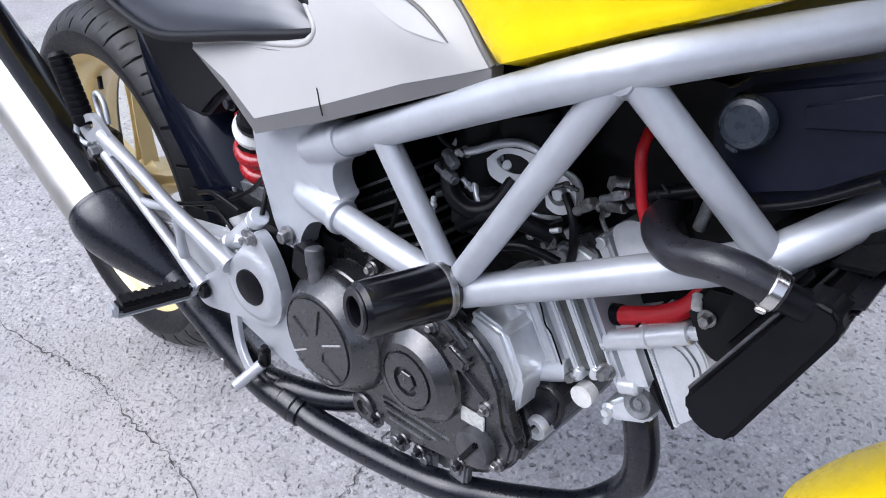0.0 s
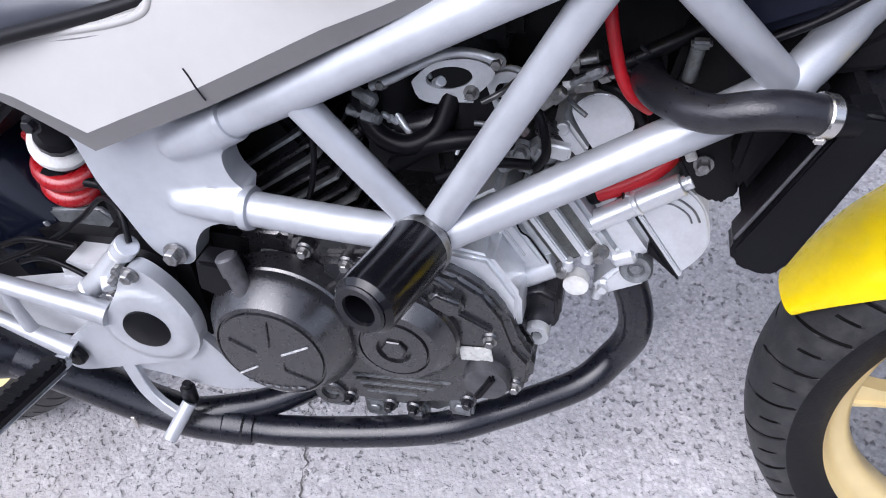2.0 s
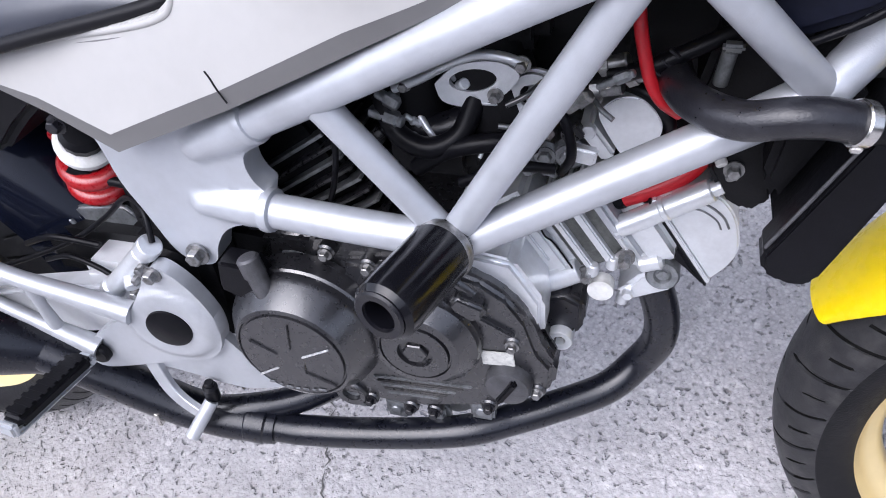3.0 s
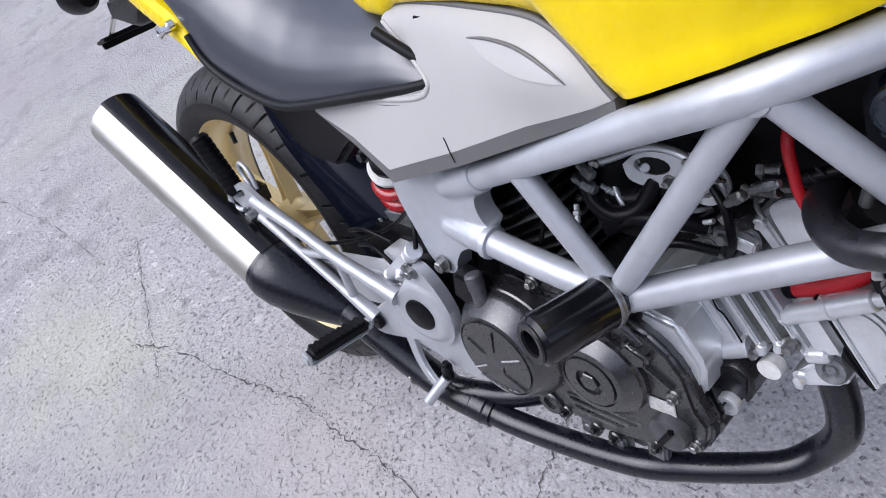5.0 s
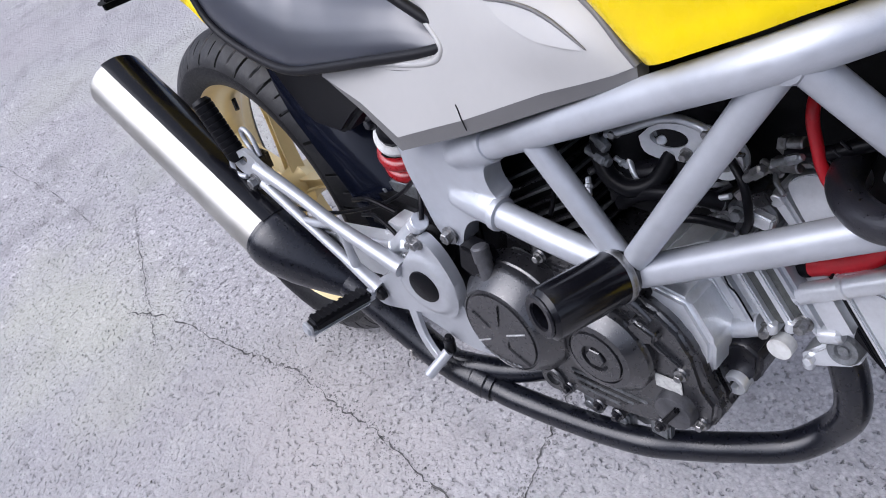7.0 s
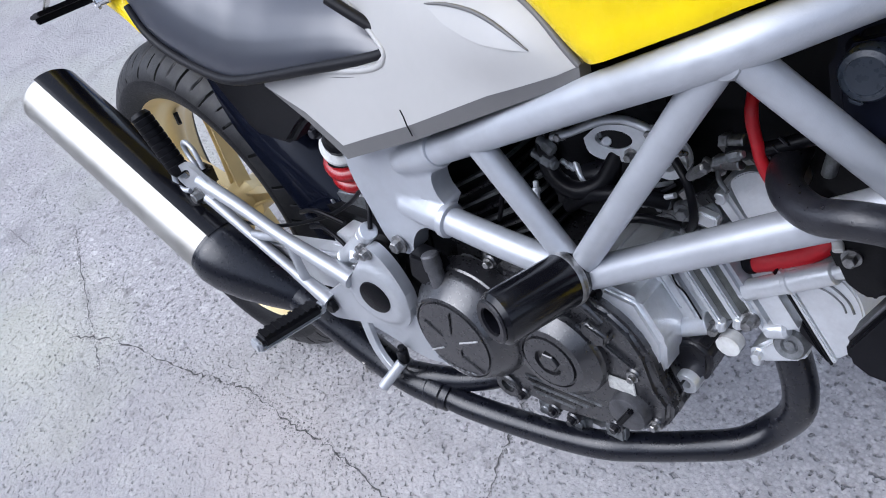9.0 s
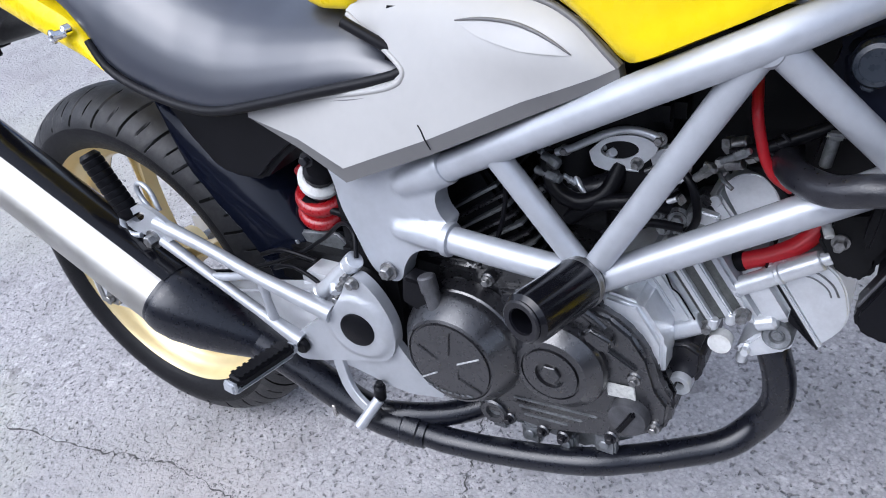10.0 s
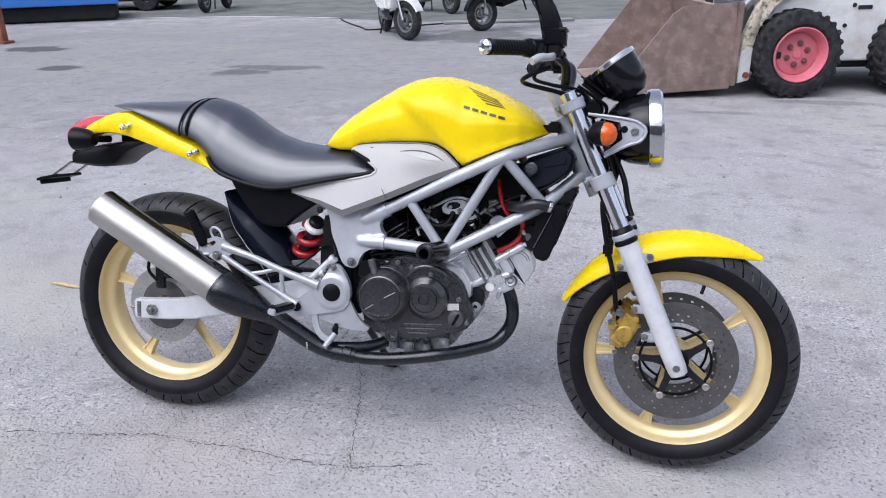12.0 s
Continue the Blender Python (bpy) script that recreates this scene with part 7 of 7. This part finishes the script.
for k, wx in enumerate((-0.115, 1.005)):
    at = Matrix.Translation((wx, 0.0, 0.394))
    w = part("loader_wheel", lathe([(0.0, -0.072), (0.035, -0.072), (0.045, -0.060), (0.13, -0.058), (0.185, -0.050), (0.192, -0.042), (0.200, -0.050), (0.222, -0.135), (0.236, -0.150), (0.246, -0.146), (0.246, 0.06), (0.0, 0.06)], (0, 0, 0), (0, 1, 0), 56), PINK, loader, "faded pink dished steel rim", at=at)
    carcass, lug_bm = lugged_tyre(0.398, 0.30, 0.243)
    part("loader_tyre", carcass, OLDTYRE, w, "dusty black lugged tyre")
    tagged(part("tread_lug", lug_bm, OLDTYRE, w), kind="stuff")
    for q in range(6):
        a = radians(60 * q + 20)
        part("wheel_nut", lathe([(0.030, 0), (0.028, 0.015), (0.016, 0.018), (0.015, 0.035)], (0.095 * math.cos(a), -0.058, 0.095 * math.sin(a)), (0, -1, 0), 6), mat("nut_grime", (0.16, 0.06, 0.06), 0.7) if k == 0 and q == 0 else bpy.data.materials["nut_grime"], w)
    part("rim_slot", box((-0.172, -0.052, -0.01), (0.055, 0.03, 0.06), 0.006), UNDER, w)
part("chassis_side", prism([(-0.42, 0.30), (1.9, 0.30), (2.0, 0.50), (2.0, 1.35), (-0.1, 1.35), (-0.32, 0.80)], 0.10, 0.16, 0.012), LWHITE, loader, "chalky white side plate with stains")
# near-black belly doubles as the shadow on the ground beneath the loader
part("belly", box((0.75, 0.75, 0.30), (2.3, 1.1, 0.16), 0.03), UNDER, loader)
part("chassis_top", box((0.95, 0.72, 1.25), (2.0, 1.15, 0.5), 0.05), LWHITE, loader)
part("stain_mark", box((0.52, 0.095, 0.78), (0.13, 0.008, 0.035), 0.002), UNDER, loader)
for x, z in ((0.42, 0.80), (0.36, 0.62), (0.78, 0.88), (0.80, 0.70), (0.60, 0.88)):
    part("side_bolt", lathe([(0.02, 0), (0.018, 0.012), (0.0, 0.014)], (x, 0.10, z), (0, -1, 0), 8), UNDER, loader)
part("lift_arm", shell([(-0.60, 0.13), (-0.50, 0.16), (-0.50, 0.42), (-0.45, 0.64), (-0.34, 0.80), (-0.10, 1.02), (0.3, 1.25), (0.3, 1.40), (-0.30, 1.08), (-0.50, 0.80), (-0.585, 0.55), (-0.62, 0.30)], lambda x, z: 0.02, 0.09, 0.3, 0.008), FLAKED, loader, "flaked cream lift arm with rust")
part("arm_boot", prism([(-0.605, 0.12), (-0.495, 0.15), (-0.495, 0.45), (-0.60, 0.42)], 0.012, 0.10, 0.006), LWHITE, loader)
part("arm_pin", cyl((-0.535, 0.02, 0.20), (-0.535, -0.01, 0.20), 0.028), OXIDE, loader)
SIDE = [(-0.66, 0.13), (-0.72, 0.10), (-1.82, 0.030), (-1.79, 0.07), (-1.27, 0.76), (-1.18, 0.82), (-0.70, 0.85)]
part("bucket_side", prism(SIDE, -0.02, 0.01, 0.004), RUST, loader, "scraped rusty bucket side plate")
part("bucket_side", prism(SIDE, 1.60, 1.63, 0.004), RUST, loader)
part("bucket_edge_strip", joined(box((-0.665, -0.015, 0.48), (0.05, 0.06, 0.74), 0.008), box((-1.26, -0.018, 0.078), (1.14, 0.03, 0.05), 0.006, Matrix.Rotation(radians(-2.9), 4, "Y"))), RUST, loader)
part("bucket_floor", prism([(-1.82, 0.0), (-0.75, 0.08), (-0.68, 0.13), (-0.66, 0.52), (-0.80, 0.82), (-0.83, 0.81), (-0.70, 0.50), (-0.74, 0.15), (-0.80, 0.10), (-1.82, 0.02)], 0.01, 1.60), RUSTIN, loader, "brown inside of the bucket")
part("coupler", joined(box((-0.56, 0.45, 0.62), (0.22, 0.5, 0.5), 0.03), cyl((-0.60, 0.10, 0.80), (-0.2, 0.12, 1.15), 0.045)), GREYMET, loader)


def scooter(base, white, steer=0):
    s = tagged(new("scooter"), "", "scooter", "parked two-wheelers in the yard")
    s.matrix_basis = base
    spokes = [box((0.09, 0, 0), (0.13, 0.012, 0.026), 0.004) for _ in range(5)]
    for k, b in enumerate(spokes):
        moved(b, Matrix.Rotation(2 * math.pi * k / 5, 4, "Y"))
    rim_bm = joined(lathe([(0.140, -0.04), (0.168, -0.045), (0.168, 0.045), (0.140, 0.04)], (0, 0, 0), (0, 1, 0), 40, loop=True), lathe([(0.03, -0.05), (0.05, -0.05), (0.05, 0.05), (0.03, 0.05)], (0, 0, 0), (0, 1, 0), 24, loop=True), *spokes)
    for k, x in enumerate((0.0, -1.2)):
        w = part("wheel", rim_bm.copy(), GREYMET, s, at=Matrix.Translation((x, 0, 0.27)) @ (Matrix.Rotation(radians(steer if k == 0 else 0), 4, "Z")))
        part("tyre", lathe([(0.164, -0.045), (0.215, -0.058), (0.255, -0.040), (0.27, 0), (0.255, 0.040), (0.215, 0.058), (0.164, 0.045)], (0, 0, 0), (0, 1, 0), 48, loop=True), OLDTYRE, w)
        part("disc", lathe([(0.06, -0.058), (0.10, -0.058), (0.10, -0.054), (0.06, -0.054)], (0, 0, 0), (0, 1, 0), 32, loop=True), DISC, w)
    rim_bm.free()
    body = LWHITE if white else BLACK
    turn = Matrix.Rotation(radians(steer), 4, "Z")
    part("fork", joined(cyl((0, -0.075, 0.27), (-0.16, -0.075, 0.72), 0.022), cyl((0, 0.075, 0.27), (-0.16, 0.075, 0.72), 0.022)), STEEL, s, at=turn)
    fend = []
    for i in range(15):
        a = radians(25 + 130 * i / 14)
        fend.append([(0.30 * math.cos(a), y, 0.27 + (0.30 - d) * math.sin(a)) for y, d in ((-0.07, 0.04), (-0.06, 0.0), (0.0, -0.012), (0.06, 0.0), (0.07, 0.04), (0.06, 0.008), (0.0, -0.004), (-0.06, 0.008))])
    part("mudguard", skin(fend), body, s, at=turn)
    part("leg_shield", prism([(-0.10, 0.40), (-0.02, 0.62), (-0.14, 1.0), (-0.22, 1.0), (-0.20, 0.70), (-0.32, 0.36)], -0.20, 0.20, 0.03), body, s)
    part("footboard", box((-0.52, 0, 0.33), (0.50, 0.34, 0.10), 0.03), BLACK, s)
    part("rear_body", prism([(-0.62, 0.34), (-0.72, 0.62), (-0.80, 0.78), (-1.50, 0.86), (-1.62, 0.74), (-1.30, 0.50), (-1.0, 0.34)], -0.17, 0.17, 0.04), body, s)
    part("engine_block", box((-1.02, 0.03, 0.29), (0.40, 0.26, 0.18), 0.04), GREYMET, s)
    for y in (-0.12, 0.12):
        part("stand_leg", tube([(-0.85, y, 0.22), (-0.90, y * 1.35, 0.012)], 0.014, 8), UNDER, s)
    part("saddle", box((-1.1, 0, 0.86), (0.75, 0.28, 0.10), 0.04), VINYL, s)
    return s


tagged(scooter(pose(-1.78, 8.66, 0, 0, 0, -58) @ Matrix.Scale(1.02, 4), True, 24), "white scooter parked on its stand in the yard")
tagged(scooter(pose(-2.05, 12.6, 0, 0, 0, -40) @ Matrix.Scale(0.93, 4), False), "dark scooter parked behind the white one")
tagged(scooter(pose(-0.90, 9.95, 0, 0, 16, -138) @ Matrix.Scale(0.98, 4), False), "dark two-wheeler with bright rims parked at an angle")
tagged(part("cable", tube([(-3.9, 11.6, 0.010), (-3.57, 10.98, 0.010), (-2.98, 10.13, 0.010), (-2.69, 9.83, 0.010), (-1.98, 10.64, 0.010), (-1.2, 11.3, 0.010)], 0.013, 8), UNDER, None), "black cable lying across the yard", "cable")
tagged(part("board", box((-0.75, 11.2, 0.02), (2.2, 0.32, 0.035), 0.01, Matrix.Rotation(radians(18), 4, "Z")), mat("weathered_board", (0.25, 0.245, 0.235), 0.9, 0.0, 0.2, 3.0), None), "weathered grey board lying behind the scooters", "board")

truck = tagged(new("truck"), "blue flatbed truck body low over dark wheels", "truck")
truck.matrix_basis = pose(-9.95, 9.95, 0, 0, 0, 30) @ Matrix.Scale(0.66, 4)
part("bed_side", prism([(-7, 0.40), (3.3, 0.46), (3.3, 1.9), (-7, 1.9)], -0.06, 0.04, 0.02), BLUE, truck, "blue painted steel bed side")
part("bed_floor", box((-1.75, 1.2, 0.60), (9.9, 2.4, 0.12), 0.02), UNDER, truck)
# added dark boxes stand in for the shade below the bed
part("under_bed_shade", box((-2.0, 0.25, 0.22), (9.4, 0.10, 0.36), 0.02), UNDER, truck)
part("under_bed_shade_end", box((2.4, 0.40, 0.26), (1.6, 0.5, 0.46), 0.05), UNDER, truck)
part("cross_member", box((-1.4, 0.5, 0.33), (9.0, 0.2, 0.16), 0.02), UNDER, truck)
for x in (-5.6, -4.4, 0.9, 2.0):
    for y in (0.35, 2.0):
        part("wheel", lathe([(0.16, -0.11), (0.24, -0.12), (0.40, -0.11), (0.43, -0.08), (0.43, 0.08), (0.40, 0.11), (0.16, 0.11)], (x, y, 0.43), (0, 1, 0), 32, loop=True), UNDER, truck)
tagged(part("steel_post", joined(box((-7.66, 7.70, 0.55), (0.10, 0.10, 1.1), 0.01), box((-7.66, 7.70, 0.02), (0.20, 0.20, 0.04), 0.006)), OXIDE, None), "rusty red steel post on a base plate", "post")
mc = tagged(new("parked_car"), "dark maroon car parked at the far edge", "car")
mc.matrix_basis = pose(-10.2, 13.4, 0, 0, 0, 15) @ Matrix.Scale(0.9, 4)
part("body", prism([(-2.1, 0.22), (-2.15, 0.6), (-1.9, 0.85), (-0.9, 0.95), (-0.3, 1.4), (1.1, 1.4), (1.7, 0.95), (2.1, 0.8), (2.1, 0.22)], -0.85, 0.85, 0.10, 3), MAROON, mc)
for x in (-1.35, 1.35):
    for y in (-0.78, 0.78):
        part("wheel", lathe([(0.12, -0.09), (0.19, -0.10), (0.30, -0.09), (0.32, -0.05), (0.32, 0.05), (0.30, 0.09), (0.12, 0.09)], (x, y, 0.32), (0, 1, 0), 32, loop=True), OLDTYRE, mc)
far = tagged(new("far_trailer"), "low dark trailer with white side at the yard's edge", "trailer")
far.matrix_basis = pose(1.42, 12.9, 0, 0, 0, 5) @ Matrix.Scale(0.6, 4)
part("deck", box((1.2, 0.8, 0.62), (3.0, 1.6, 0.34), 0.03), LWHITE, far)
for x in (0.0, 2.2):
    part("wheel", lathe([(0.12, -0.1), (0.26, -0.11), (0.32, -0.08), (0.32, 0.08), (0.26, 0.11), (0.12, 0.1)], (x, 0.1, 0.32), (0, 1, 0), 28, loop=True), UNDER, far)
part("hitch", box((-0.6, 0.8, 0.45), (0.8, 0.1, 0.1), 0.02), OXIDE, far)
# an unseen wall added to close the yard far behind
tagged(part("wall_far", box((-2, 46, 2.4), (90, 0.4, 4.8), 0.02), mat("far_wall", (0.30, 0.29, 0.28), 0.9, 0.0, 0.1, 0.5), None), "plain grey unseen wall added at the end of the yard", "wall", kind="structure")

ROAD = mat("dark_far_asphalt", (0.17, 0.175, 0.165), 1.0, 0.0, 0.2, 1.2, 0.3, 60, dirt=(0.10, 0.10, 0.10), dirt_amount=0.6, spec=0.05)
bm = bmesh.new()
bm.faces.new([bm.verts.new((x, y, 0.004)) for x, y in ((-60, 8.4), (-8.6, 11.40), (-6.1, 11.92), (-4.9, 11.86), (-3.9, 11.6), (-2.2, 11.2), (2.6, 12.2), (60, 16.0), (60, 45.8), (-60, 45.8))])
tagged(part("road", bm, ROAD, None), "darker asphalt road beyond the yard", "road", kind="structure")
bm = bmesh.new()
bm.faces.new([bm.verts.new((x, y, 0.008)) for x, y in ((-8.04, 11.38), (-6.11, 11.82), (-4.92, 11.77), (-3.95, 11.61), (-3.95, 11.70), (-4.92, 11.86), (-6.11, 11.91), (-8.04, 11.47))])
tagged(part("edge_line", bm, mat("worn_line_paint", (0.6, 0.6, 0.58), 0.8, 0.0, 0.15, 6.0), None), "worn white line along the road", "road marking", kind="structure")
tagged(scooter(pose(-7.2, 12.6, 0, 0, 0, -82), False), "dark two-wheeler parked across the far road")

# unseen walls added behind and beside the camera to darken low sky reflections
WALL_DARK = mat("unseen_dark_wall", (0.16, 0.155, 0.15), 0.9, 0.0, 0.2, 0.6, 0.2, 20)
for nm, c, size in (("unseen_wall_south", (0, -11, 2.6), (60, 0.4, 5.2)), ("unseen_wall_west", (-30, 12, 2.5), (0.4, 70, 5.0)), ("unseen_wall_east", (24, 12, 2.5), (0.4, 70, 5.0))):
    tagged(part(nm, box(c, size, 0.02), WALL_DARK, None), "unseen dark wall added to dim low sky light and reflections", "wall", kind="structure")
